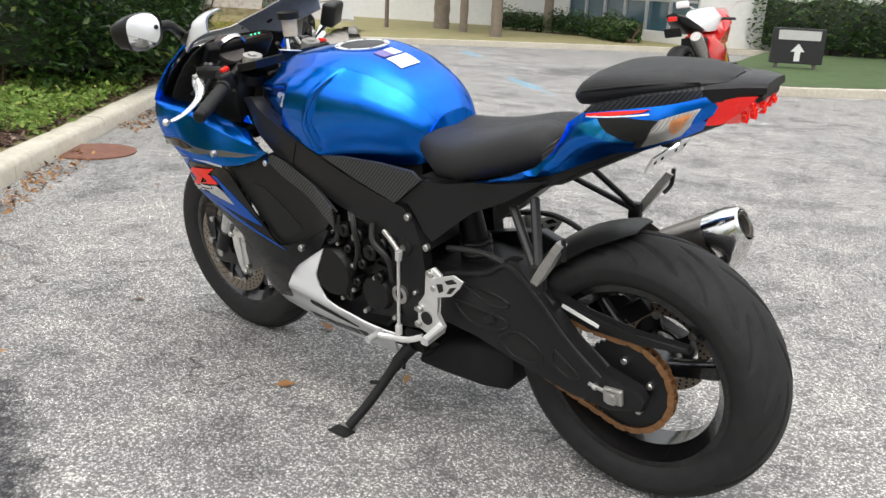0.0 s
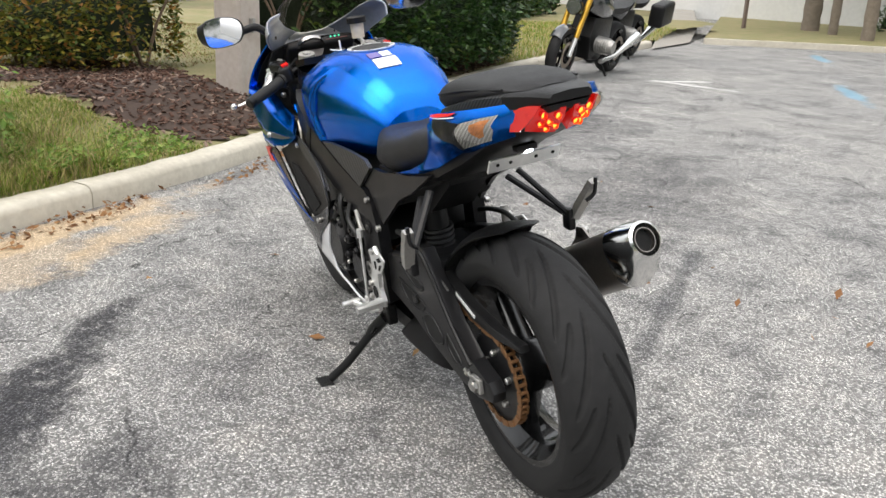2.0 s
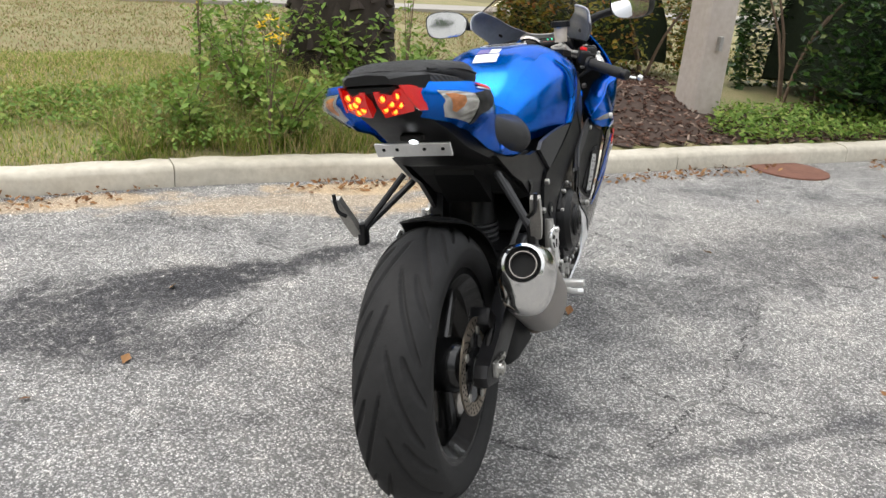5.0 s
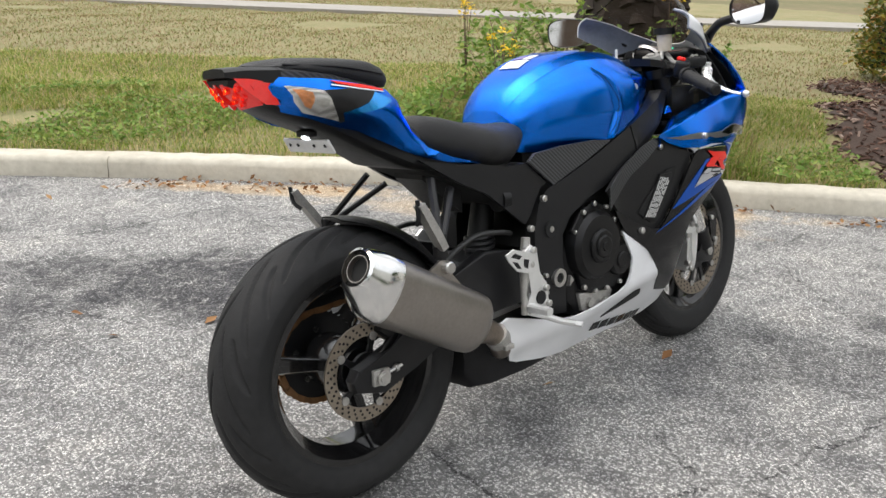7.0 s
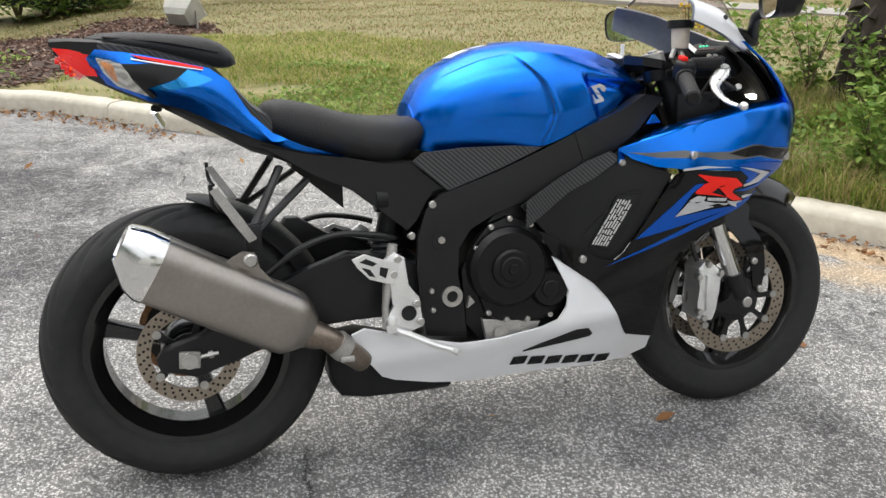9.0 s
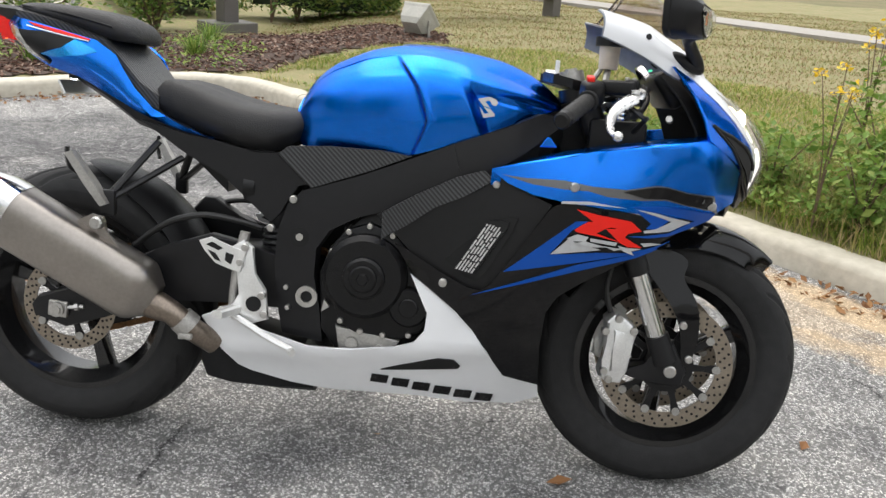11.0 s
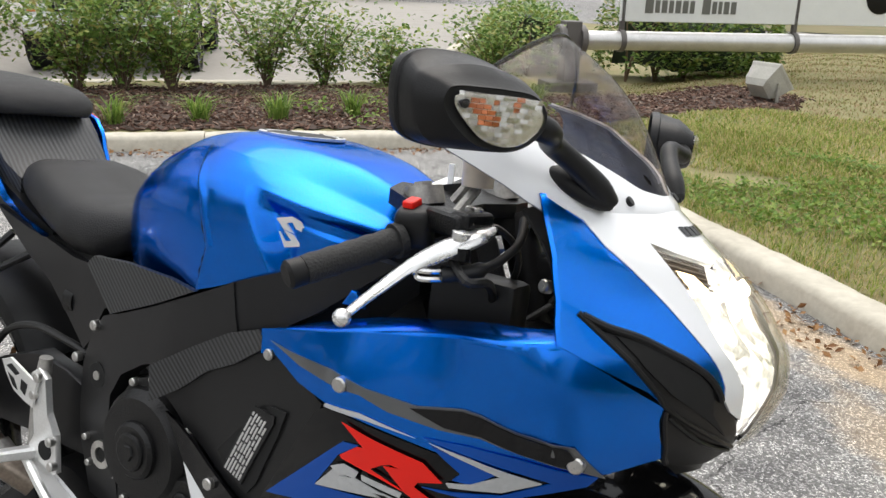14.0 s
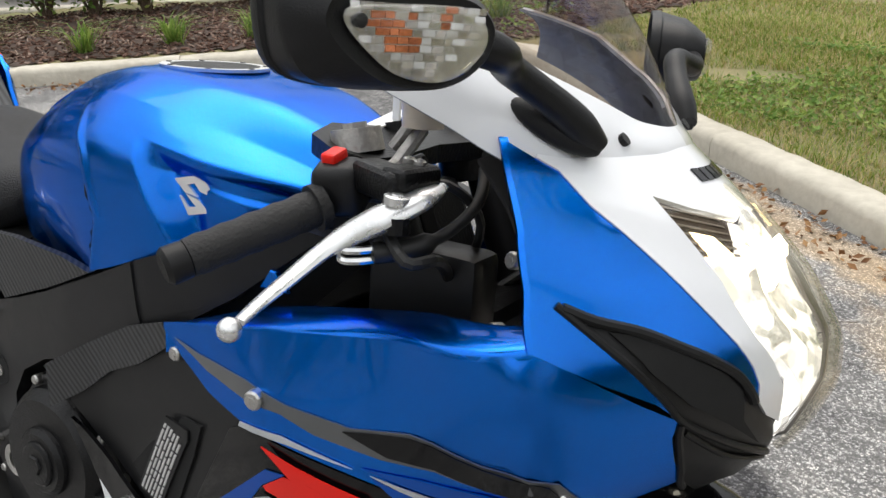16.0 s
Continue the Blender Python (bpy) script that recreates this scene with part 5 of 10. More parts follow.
# belly floor and the exhaust box behind it
bm = bmesh.new()
rings = []
for x, zb, zt, w in ((0.42, 0.195, 0.235, 0.085), (0.60, 0.180, 0.24, 0.095), (0.80, 0.178, 0.25, 0.098), (0.97, 0.172, 0.24, 0.088), (1.06, 0.185, 0.22, 0.072), (1.095, 0.20, 0.22, 0.07)):
    rings.append([(x, w, zt), (x, -w, zt), (x, -w, zb + 0.015), (x, -w * 0.6, zb), (x, w * 0.6, zb), (x, w, zb + 0.015)])
add_loft(bm, rings)
part("belly_floor", bm, PLASTIC, bike, "dark underside of the belly pan")
bm = bmesh.new()
rings = []
for x, zb, zt, w in ((0.325, 0.185, 0.275, 0.075), (0.345, 0.160, 0.285, 0.092), (0.40, 0.152, 0.29, 0.098), (0.52, 0.152, 0.26, 0.104), (0.60, 0.155, 0.20, 0.105)):
    ring = smooth_path([(x, w, zt - 0.02), (x, w * 0.7, zt), (x, -w * 0.7, zt), (x, -w, zt - 0.02), (x, -w, zb + 0.03), (x, -w * 0.75, zb), (x, w * 0.75, zb), (x, w, zb + 0.03)], 2)
    rings.append([tuple(p) for p in ring])
add_loft(bm, rings)
part("silencer_box", bm, mat("sooty_black_metal", (0.012, 0.012, 0.013), 0.55, var=0.3, scale=20, spec=0.2), bike, "black underslung exhaust chamber", smooth=True)

# ---- nose: white cowl, headlamp, ram-air scoops, dark lower lip ----
LAMP_TOP = [(0.0, 0.912), (0.005, 0.908), (0.012, 0.893), (0.027, 0.887), (0.070, 0.899)]
LAMP_EDGE = [(0.097, 0.909), (0.096, 0.887), (0.091, 0.861), (0.088, 0.836), (0.080, 0.807), (0.063, 0.783), (0.051, 0.761), (0.042, 0.738)]
# white cowl: centre bridge above the lamp, then sides down to a point beside it
bm = bmesh.new()
half_cowl = [(0.0, 0.940), (0.06, 0.938), (0.112, 0.936), (0.140, 0.936), (0.158, 0.939)] + WHITE_EDGE + [(0.060, 0.735), (0.036, 0.722)] + LAMP_EDGE[::-1] + LAMP_TOP[::-1]
patch(bm, [(y, z) for y, z in half_cowl] + [(-y, z) for y, z in half_cowl[-2:0:-1]], nose, (1, 0, 0.3), thick=0.005, step=0.012, off=0.002)
cowl = part("nose_cowl", bm, WHITE, bike, "pearl white nose cowl", smooth=True)
nose_pair("cowl_lining", [(y - 0.002, z) for y, z in WHITE_EDGE] + [(0.070, 0.745), (0.090, 0.80), (0.098, 0.86), (0.104, 0.905), (0.112, 0.930)], DARK, off=-0.007, thick=0.002, parent=[cowl, cowl])
# ears that run back beside the screen: upper edge along the screen's foot, lower edge above the bars
EAR_TOP = [(1.152, 0.156, 1.054), (1.200, 0.150, 1.045), (1.254, 0.139, 1.031), (1.276, 0.129, 1.021), (1.313, 0.112, 1.002), (1.334, 0.099, 0.992), (1.360, 0.074, 0.977), (1.378, 0.046, 0.9635), (1.393, 0.018, 0.958), (1.396, 0.0, 0.9575)]
EAR_LOW = [(1.160, 0.198, 0.998), (1.200, 0.197, 0.984), (1.242, 0.190, 0.967), (1.270, 0.181, 0.954), (1.300, 0.171, 0.938), (1.326, 0.160, 0.928), (1.362, 0.133, 0.922), (1.388, 0.095, 0.922), (1.408, 0.045, 0.926), (1.416, 0.0, 0.929)]
EAR_A, EAR_B = smooth_path(EAR_TOP, 4), smooth_path(EAR_LOW, 4)


def ear_at(i, f):
    """Point between the two edges: f 0 above, 1 below; bulged outwards."""
    p = EAR_A[i].lerp(EAR_B[i], f)
    taper = 1 - i / (len(EAR_A) - 1)
    return p + Vector((0.3, 0.8 * min(1, p.y / 0.05), 0.5)) * (0.016 * taper + 0.004) * math.sin(math.pi * f)


ears = []
for k, s in enumerate((-1, 1)):
    for nm, material, ins, lab in (("screen_ear", WHITE, 0.0, "white fairing ear beside the screen"), ("ear_lining", EAR_LINING, 0.005, "grey inside of the fairing ear")):
        bm = bmesh.new()
        n = len(EAR_A) if ins == 0 else len(EAR_A) - 10
        grid = [[ear_at(i, f) for f in np.linspace(0, 1, 9)] for i in range(n)]
        vs = [[bm.verts.new((p.x - ins * 0.5, s * (p.y - ins * 0.8), p.z - ins * 0.3)) for p in row] for row in grid]
        for r0, r1 in zip(vs, vs[1:]):
            for j in range(8):
                q = (r0[j], r0[j + 1], r1[j + 1], r1[j])
                bm.faces.new(q if s < 0 else q[::-1])
        bmesh.ops.recalc_face_normals(bm, faces=bm.faces[:])
        bmesh.ops.solidify(bm, geom=bm.faces[:], thickness=0.003)
        ob = part(nm, bm, material, cowl, lab, smooth=True, sharp=0.8)
        if ins == 0:
            ears.append(ob)
for k, s in enumerate((-1, 1)):
    for x, z in ((1.245, 0.995), (1.385, 0.948)):
        bm = bmesh.new()
        q = ear_at(8 if x < 1.3 else 27, 0.55 if x < 1.3 else 0.45)
        c = Vector((q.x, s * q.y, q.z))
        d = Vector((0.2, s, 0.3)).normalized() if x < 1.3 else Vector((0.75, 0, 0.65))
        add_tube(bm, [c - d * 0.003, c + d * 0.003], 0.006, 10)
        part("screw", bm, PLASTIC, cowl)
# brand mark on the bridge as plain bars
for i in range(6):
    y0 = -0.031 + 0.0118 * i
    bm = bmesh.new()
    patch(bm, [(y0, 0.915), (y0 + 0.009, 0.915), (y0 + 0.009, 0.924), (y0, 0.924)], nose, (1, 0, 0.3), off=0.0035, thick=0.001, step=0.02)
    part("brand_bar", bm, GLOSS, cowl)

# bulb light on the bowl's facets is put in as uneven emission
LIT_BOWL = mat("lit_reflector", (0.86, 0.85, 0.82), 0.18, metal=0.8, var=0.1, scale=40, bump=0.9, bscale=55)
_lb = LIT_BOWL.node_tree.nodes["Principled BSDF"]
_lb.inputs["Emission Color"].default_value = (1.0, 0.97, 0.92, 1)
_ln, _ll = LIT_BOWL.node_tree.nodes, LIT_BOWL.node_tree.links
_lt = _ln.new("ShaderNodeTexVoronoi")
_lt.feature = "SMOOTH_F1"
_lt.inputs["Smoothness"].default_value = 0.5
_lt.inputs["Scale"].default_value = 75
_lc = _ln.new("ShaderNodeTexCoord")
_ls = _ln.new("ShaderNodeSeparateColor")
_lr = _ln.new("ShaderNodeMapRange")
_lr.inputs[1].default_value, _lr.inputs[2].default_value = 0.20, 0.60
_lr.inputs[3].default_value, _lr.inputs[4].default_value = 0.22, 1.05
_ll.new(_lc.outputs["Object"], _lt.inputs["Vector"])
_ll.new(_lt.outputs["Color"], _ls.inputs[0])
_ll.new(_ls.outputs[0], _lr.inputs[0])
_ll.new(_lr.outputs[0], _lb.inputs["Emission Strength"])
# headlamp: reflector bowl, bulb, inner chrome and clear cover
bm = bmesh.new()
LAMP = LAMP_TOP + LAMP_EDGE + [(0.036, 0.722), (0.026, 0.70), (0.014, 0.686), (0.0, 0.682)]

def lamp_bulge(y, z):
    return 0.026 * max(0.0, 1 - (y / 0.09) ** 2) * max(0.0, math.sin(math.pi * min(max((z - 0.682) / 0.232, 0), 1))) ** 0.6


full = LAMP + [(-y, z) for y, z in LAMP[-2:0:-1]]
patch(bm, full, lambda y, z: (nose(y, z)[0] + lamp_bulge(y, z), y, z), (1, 0, 0.2), thick=0.003, step=0.011, off=0.002)
headlamp = part("headlamp", bm, thin_glass("aged_clear_lens", (0.98, 0.965, 0.92)), bike, "large lit headlamp under a clear cover", smooth=True)
bm = bmesh.new()
patch(bm, [(y * 0.96, 0.775 + (z - 0.775) * 0.97) for y, z in full], lambda y, z: (nose(y, z)[0] + 0.85 * lamp_bulge(y, z) - 0.011 - 0.03 * max(0, 1 - ((z - 0.83) / 0.05) ** 2 - (y / 0.05) ** 2), y, z), (1, 0, 0.2), thick=0.004, step=0.011)
part("reflector", bm, LIT_BOWL, headlamp, "lit silver reflector bowl", smooth=True)
# black housing that closes the lamp off from behind
bm = bmesh.new()
back_half = [(0.0, 0.925), (0.09, 0.930), (0.150, 0.925), (0.146, 0.89), (0.134, 0.85), (0.118, 0.80), (0.095, 0.75), (0.060, 0.705), (0.0, 0.690)]
patch(bm, back_half + [(-y, z) for y, z in back_half[-2:0:-1]], lambda y, z: (nose(y, z)[0] - 0.019 - 0.036 * min(max((0.100 - abs(y)) / 0.035, 0), 1), y, z), (1, 0, 0.2), thick=0.003, step=0.010)
part("lamp_housing", bm, DARK, headlamp, "black lamp housing")
bm = bmesh.new()
add_lathe(bm, [(0.0, 0.02), (0.024, 0.012), (0.036, 0.0), (0.038, -0.012), (0.0, -0.012)], seg=24, closed=False)
place(bm, Matrix.Translation((1.488, 0, 0.838)) @ Matrix.Rotation(radians(35), 4, "Y") @ Matrix.Rotation(radians(-90), 4, "Z"))
part("bulb_lens", bm, HEADLAMP, headlamp, smooth=True)
bm = bmesh.new()
add_lathe(bm, [(0.0, 0.012), (0.02, 0.008), (0.028, 0.0), (0.0, -0.01)], seg=20, closed=False)
place(bm, Matrix.Translation((1.535, 0, 0.742)) @ Matrix.Rotation(radians(5), 4, "Y") @ Matrix.Rotation(radians(-90), 4, "Z"))
part("bulb_lens", bm, REFLECTOR, headlamp, smooth=True)
FIN = mat("lamp_fin_brown", (0.075, 0.055, 0.045), 0.35, var=0.3, scale=80)
for s in (-1, 1):
    bm = bmesh.new()
    patch(bm, [(s * 0.095, 0.906), (s * 0.070, 0.8965), (s * 0.045, 0.889), (s * 0.060, 0.868), (s * 0.086, 0.866), (s * 0.094, 0.887)][::-s], lambda y, z: (nose(y, z)[0] + 0.85 * lamp_bulge(y, z) - 0.0045, y, z), (1, 0, 0.2), thick=0.002, step=0.014)
    housing = part("position_lamp", bm, FIN, headlamp, "brown finned position lamp")
    bm = bmesh.new()
    for i in range(6):
        za, zb = 0.9035 - 0.0062 * i, 0.8915 - 0.0050 * i
        patch(bm, [(s * 0.0935, za), (s * (0.052 + 0.0012 * i), zb), (s * (0.052 + 0.0012 * i), zb - 0.0014), (s * 0.0935, za - 0.0016)][::-s], lambda y, z: (nose(y, z)[0] + 0.85 * lamp_bulge(y, z) - 0.003, y, z), (1, 0, 0.2), thick=0.002, step=0.02)
    part("lamp_fin", bm, mat("lamp_fin_edge", (0.30, 0.27, 0.25), 0.3, metal=0.5), headlamp)
    bm = bmesh.new()
    patch(bm, [(s * 0.086, 0.884), (s * 0.070, 0.880), (s * 0.064, 0.866), (s * 0.082, 0.862)][::-s], lambda y, z: (nose(y, z)[0] + 0.85 * lamp_bulge(y, z) - 0.0025, y, z), (1, 0, 0.2), thick=0.002, step=0.02)
    part("position_bulb", bm, SIDELAMP, headlamp)
# grey spine down the middle between the two sides
bm = bmesh.new()
patch(bm, [(-0.004, 0.872), (0.010, 0.868), (0.016, 0.83), (0.012, 0.80), (0.020, 0.775), (0.014, 0.72), (0.004, 0.69), (-0.008, 0.70), (-0.010, 0.76), (-0.004, 0.79), (-0.010, 0.83)], lambda y, z: (nose(y, z)[0] + 0.85 * lamp_bulge(y, z) - 0.006, y, z), (1, 0, 0.2), thick=0.003, step=0.012)
part("lamp_spine", bm, mat("grey_lamp_bezel", (0.20, 0.19, 0.18), 0.3, metal=0.5), headlamp, "grey bezel between the bowls", smooth=True)
scoops = nose_pair("ram_air_scoop", SCOOP_TOP + [(0.060, 0.735), (0.036, 0.720), (0.024, 0.700), (0.010, 0.684), (0.02, 0.674), (0.047, 0.664), (0.09, 0.668), (0.115, 0.675), (0.126, 0.686), (0.147, 0.733)] + SCOOP_LOW[::-1], PLASTIC, off=-0.002, thick=0.006, label="black ram-air scoop beside the headlamp")
# black overlay in place of the shade inside the scoop
nose_pair("scoop_mouth_shade", [(0.191, 0.822), (0.168, 0.817), (0.146, 0.803), (0.113, 0.783), (0.097, 0.766), (0.085, 0.735), (0.052, 0.704), (0.10, 0.735), (0.144, 0.762), (0.172, 0.791)], DARK, off=0.0005, thick=0.003, parent=scoops)
for nm, line, wide in (("scoop_rim", [(0.217, 0.842), (0.204, 0.8225), (0.190, 0.802), (0.168, 0.774), (0.146, 0.747), (0.10, 0.719), (0.058, 0.699), (0.022, 0.684)], 0.0035), ("scoop_rib", [(0.142, 0.737), (0.10, 0.708), (0.06, 0.690), (0.025, 0.680)], 0.003), ("scoop_rim", [(0.214, 0.840), (0.197, 0.830), (0.171, 0.821), (0.147, 0.808), (0.119, 0.792), (0.099, 0.777), (0.082, 0.753)], 0.0045), ("scoop_rim", [(0.147, 0.745), (0.144, 0.73), (0.128, 0.690), (0.118, 0.677)], 0.0035)):
    for k, s in enumerate((-1, 1)):
        bm = bmesh.new()
        add_tube(bm, [Vector(nose(s * p.x, p.z)) + Vector((0.0005, 0, 0)) for p in smooth_path([(y, 0, z) for y, z in line], 4)], wide, 8)
        part(nm, bm, PLASTIC, scoops[k], smooth=True)
bm = bmesh.new()
patch(bm, [(-0.12, 0.684), (-0.06, 0.668), (0, 0.658), (0.06, 0.668), (0.12, 0.684), (0.06, 0.645), (0, 0.638), (-0.06, 0.645)], lambda y, z: (nose(y, z)[0] - 0.018, y, z), (1, 0, 0), thick=0.02, step=0.015)
part("nose_lip", bm, PLASTIC, bike, "black lip under the headlamp", smooth=True)

# ---- screen ----
def screen_fun(u, v):
    """u: across, v: 0 at the foot to 1 at the top edge."""
    sg = 1 if u > 0 else -1
    j = (1 - abs(u)) * (len(EAR_A) - 1)
    i = min(int(j), len(EAR_A) - 2)
    b = EAR_A[i].lerp(EAR_A[i + 1], j - i) + Vector((0.002, 0, -0.004))
    b.y *= sg * 0.985
    t = Vector((1.230 - 0.05 * u * u, 0.160 * u, 1.138 - 0.088 * abs(u) ** 1.7))
    bulge = 0.024 * math.sin(math.pi * v) * (1 - abs(u) ** 3)
    return b.lerp(t, v) + Vector((0.7, 0, 0.7)) * bulge


bm = bmesh.new()
vv = np.linspace(0.0, 1.0, 18)
uu = np.linspace(-1, 1, 31)
grid = [[bm.verts.new(screen_fun(u, v)) for u in uu] for v in vv]
for a, b in zip(grid, grid[1:]):
    for i in range(len(uu) - 1):
        bm.faces.new((a[i], a[i + 1], b[i + 1], b[i]))
bmesh.ops.solidify(bm, geom=bm.faces[:], thickness=0.003)
screen = part("windscreen", bm, SCREEN, bike, "smoked clear double-bubble windscreen", smooth=True)
rim_pts = [screen_fun(u, 1.0) for u in uu]
bm = bmesh.new()
add_tube(bm, rim_pts, 0.0028, 6)
part("screen_edge", bm, thin_glass("screen_edge_glass", (0.48, 0.45, 0.43)), screen)


# ---- wheels ----
def tyre(R, w, grooves, name="tyre"):
    prof = []
    for a in np.linspace(-1, 1, 79):
        y = w * math.sin(a * 1.45) / math.sin(1.45)
        r = R - (0.052 if w > 0.07 else 0.040) * (1 - math.cos(a * 1.45)) / (1 - math.cos(1.45))
        prof.append((r, y))
    rim_r = R - 0.098
    prof = [(rim_r, -w * 0.72), (rim_r + 0.008, -w * 0.86), (rim_r + 0.022, -w * 0.95)] + prof + [(rim_r + 0.022, w * 0.95), (rim_r + 0.008, w * 0.86), (rim_r, w * 0.72)]
    seg = 900
    P = np.array(prof)
    th = np.linspace(0, 2 * np.pi, seg, endpoint=False)[:, None]
    y, r = P[None, :, 1], P[None, :, 0] + 0 * th
    for sgn, phase, slope, lo, hi in grooves:
        yy = np.clip(y * sgn / w, 0.0001, 1)
        d = (th / (2 * np.pi) * 11 + phase - slope * yy ** 0.8) % 1.0
        d = np.minimum(d, 1 - d) * 2 * np.pi * R / 11
        taper = np.clip(np.minimum((yy - lo) / 0.10, (hi - yy) / 0.25), 0, 1)
        half = 0.003 + 0.016 * np.sqrt(taper)
        tread = (np.arange(len(prof))[None] > 3) & (np.arange(len(prof))[None] < len(prof) - 4)
        cut = 0.006 * tread * np.clip(1.6 * (1 - (d / half) ** 2), 0, 1) * np.clip(taper * 4, 0, 1)
        r = np.minimum(r, P[None, :, 0] - cut)
    v = np.stack([r * np.cos(th), y + 0 * th, r * np.sin(th)], -1).reshape(-1, 3)
    n = len(prof)
    k = np.arange(seg)[:, None] * n + np.arange(n - 1)[None]
    k2 = (np.arange(seg)[:, None] + 1) % seg * n + np.arange(n - 1)[None]
    return v, np.stack([k, k + 1, k2 + 1, k2], -1).reshape(-1, 4)


def rim(R, w, spokes, hub_r, hub_w, turn):
    rr = R - 0.098
    bm = bmesh.new()
    add_lathe(bm, [(rr + 0.012, -w * 0.80), (rr + 0.012, -w * 0.70), (rr - 0.006, -w * 0.66), (rr - 0.022, -w * 0.40), (rr - 0.022, w * 0.40), (rr - 0.006, w * 0.66), (rr + 0.012, w * 0.70), (rr + 0.012, w * 0.80),
                   (rr - 0.010, w * 0.78), (rr - 0.018, w * 0.62), (rr - 0.034, w * 0.36), (rr - 0.034, -w * 0.36), (rr - 0.018, -w * 0.62), (rr - 0.010, -w * 0.78)], seg=96)
    bms = [bm]
    bm = bmesh.new()
    bms.append(bm)
    add_lathe(bm, [(0.014, -hub_w), (hub_r * 0.8, -hub_w), (hub_r, -hub_w * 0.7), (hub_r, hub_w * 0.7), (hub_r * 0.8, hub_w), (0.014, hub_w)], seg=32)
    for k in range(spokes):
        a = turn + 2 * math.pi * k / spokes
        bm = bmesh.new()
        bms.append(bm)
        for da in (-0.045, 0.045):
            rings = []
            for f in np.linspace(0, 1, 6):
                r = hub_r * 0.75 + (rr - 0.028 - hub_r * 0.75) * f
                ang = a + da * (0.25 + f * 0.75)
                wd, dp = 0.016 - 0.004 * f, 0.026 - 0.008 * f
                t = Vector((-math.sin(ang), 0, math.cos(ang)))
                c = Vector((r * math.cos(ang), 0, r * math.sin(ang)))
                rings.append([c + t * x * wd + Vector((0, y * dp, 0)) for x, y in ((-1, -0.6), (-0.6, -1), (0.6, -1), (1, -0.6), (1, 0.6), (0.6, 1), (-0.6, 1), (-1, 0.6))])
            add_loft(bm, rings)
    return bms


def rotor(r_out, r_in, thick, holes, rows):
    bm = bmesh.new()
    add_lathe(bm, [(r_out, -thick / 2), (r_out, thick / 2), (r_in, thick / 2), (r_in, -thick / 2)], seg=72)
    # short black cylinders stand for the shade in the drilled holes
    hb = bmesh.new()
    for k in range(holes):
        for j in range(rows):
            a = 2 * math.pi * (k + 0.33 * j) / holes
            r = r_in + (r_out - r_in) * (0.22 + 0.56 * (j / max(1, rows - 1)))
            add_tube(hb, [(r * math.cos(a), -thick / 2 - 0.0006, r * math.sin(a)), (r * math.cos(a), thick / 2 + 0.0006, r * math.sin(a))], 0.0031, 8)
    return bm, hb


AX_R, AX_F = (0.016, 0.0, 0.312), (1.396, 0.0, 0.298)
GR = [(1, 0.0, 1.5, 0.03, 0.85), (-1, 0.5, 1.5, 0.03, 0.85), (1, 0.45, 1.3, 0.42, 0.95), (-1, 0.95, 1.3, 0.42, 0.95)]
wheels = []
for (x, y, z), R, w, spk, hr, hw, tn, nm in ((AX_R, 0.313, 0.084, 3, 0.062, 0.075, radians(165), "rear_wheel"), (AX_F, 0.300, 0.061, 3, 0.042, 0.055, radians(25), "front_wheel")):
    wb = rim(R, w, spk, hr, hw, tn)
    for q in wb:
        place(q, Matrix.Translation((x, y, z)))
    wp = paint(nm + "_black_paint", (0.005, 0.005, 0.0055), rough=0.25, coat=0.6, spec=0.3)
    wh = part(nm, wb[0], wp, bike, "gloss black three-spoke alloy wheel", smooth=True, sharp=0.6)
    part("hub", wb[1], wp, wh, smooth=True, sharp=0.6)
    for q in wb[2:]:
        part("spoke", q, wp, wh, smooth=True, sharp=0.6)
    tb = tyre(R, w, GR)
    from_data("tyre", tb[0] + (x, y, z), tb[1], RUBBER, wh, smooth=True, label="black sport tyre with curved sipes")
    wheels.append(wh)
rear_wheel, front_wheel = wheels


def lay_rotor(parent, at, r_out, r_in, y, holes, rows, arms):
    rb, hb = rotor(r_out, r_in, 0.005, holes, rows)
    m = Matrix.Translation((at[0], y, at[2]))
    place(rb, m)
    place(hb, m)
    rt = part("brake_disc", rb, ROTOR, parent, "drilled steel brake disc", smooth=True, sharp=0.5)
    part("drilling_shade", hb, DARK, rt)
    for k in range(arms):
        a = 2 * math.pi * k / arms
        cb = bmesh.new()
        add_loft(cb, [[Vector((q * math.cos(a) - e * math.sin(a), f, q * math.sin(a) + e * math.cos(a))) for e, f in ((-w_, -0.003), (w_, -0.003), (w_, 0.003), (-w_, 0.003))] for q, w_ in ((r_in * 0.45, 0.009), (r_in * 0.75, 0.006), (r_in + 0.003, 0.011))])
        place(cb, m)
        part("carrier_arm", cb, FRAME, rt)
    cb = bmesh.new()
    add_lathe(cb, [(r_in * 0.55, -0.004), (r_in * 0.55, 0.004), (0.025, 0.004), (0.025, -0.004)], seg=24)
    place(cb, m)
    part("disc_carrier", cb, FRAME, rt)
    for k in range(arms):
        a = 2 * math.pi * k / arms
        p = Vector((at[0] + r_in * math.cos(a), y, at[2] + r_in * math.sin(a)))
        bb = bmesh.new()
        add_tube(bb, [p - Vector((0, 0.006, 0)), p + Vector((0, 0.006, 0))], 0.0095, 12)
        part("bobbin", bb, RAW, rt)


for s in (-1, 1):
    lay_rotor(bike, AX_F, 0.148, 0.112, s * 0.068, 36, 3, 10)
lay_rotor(bike, AX_R, 0.110, 0.080, -0.095, 30, 3, 5)

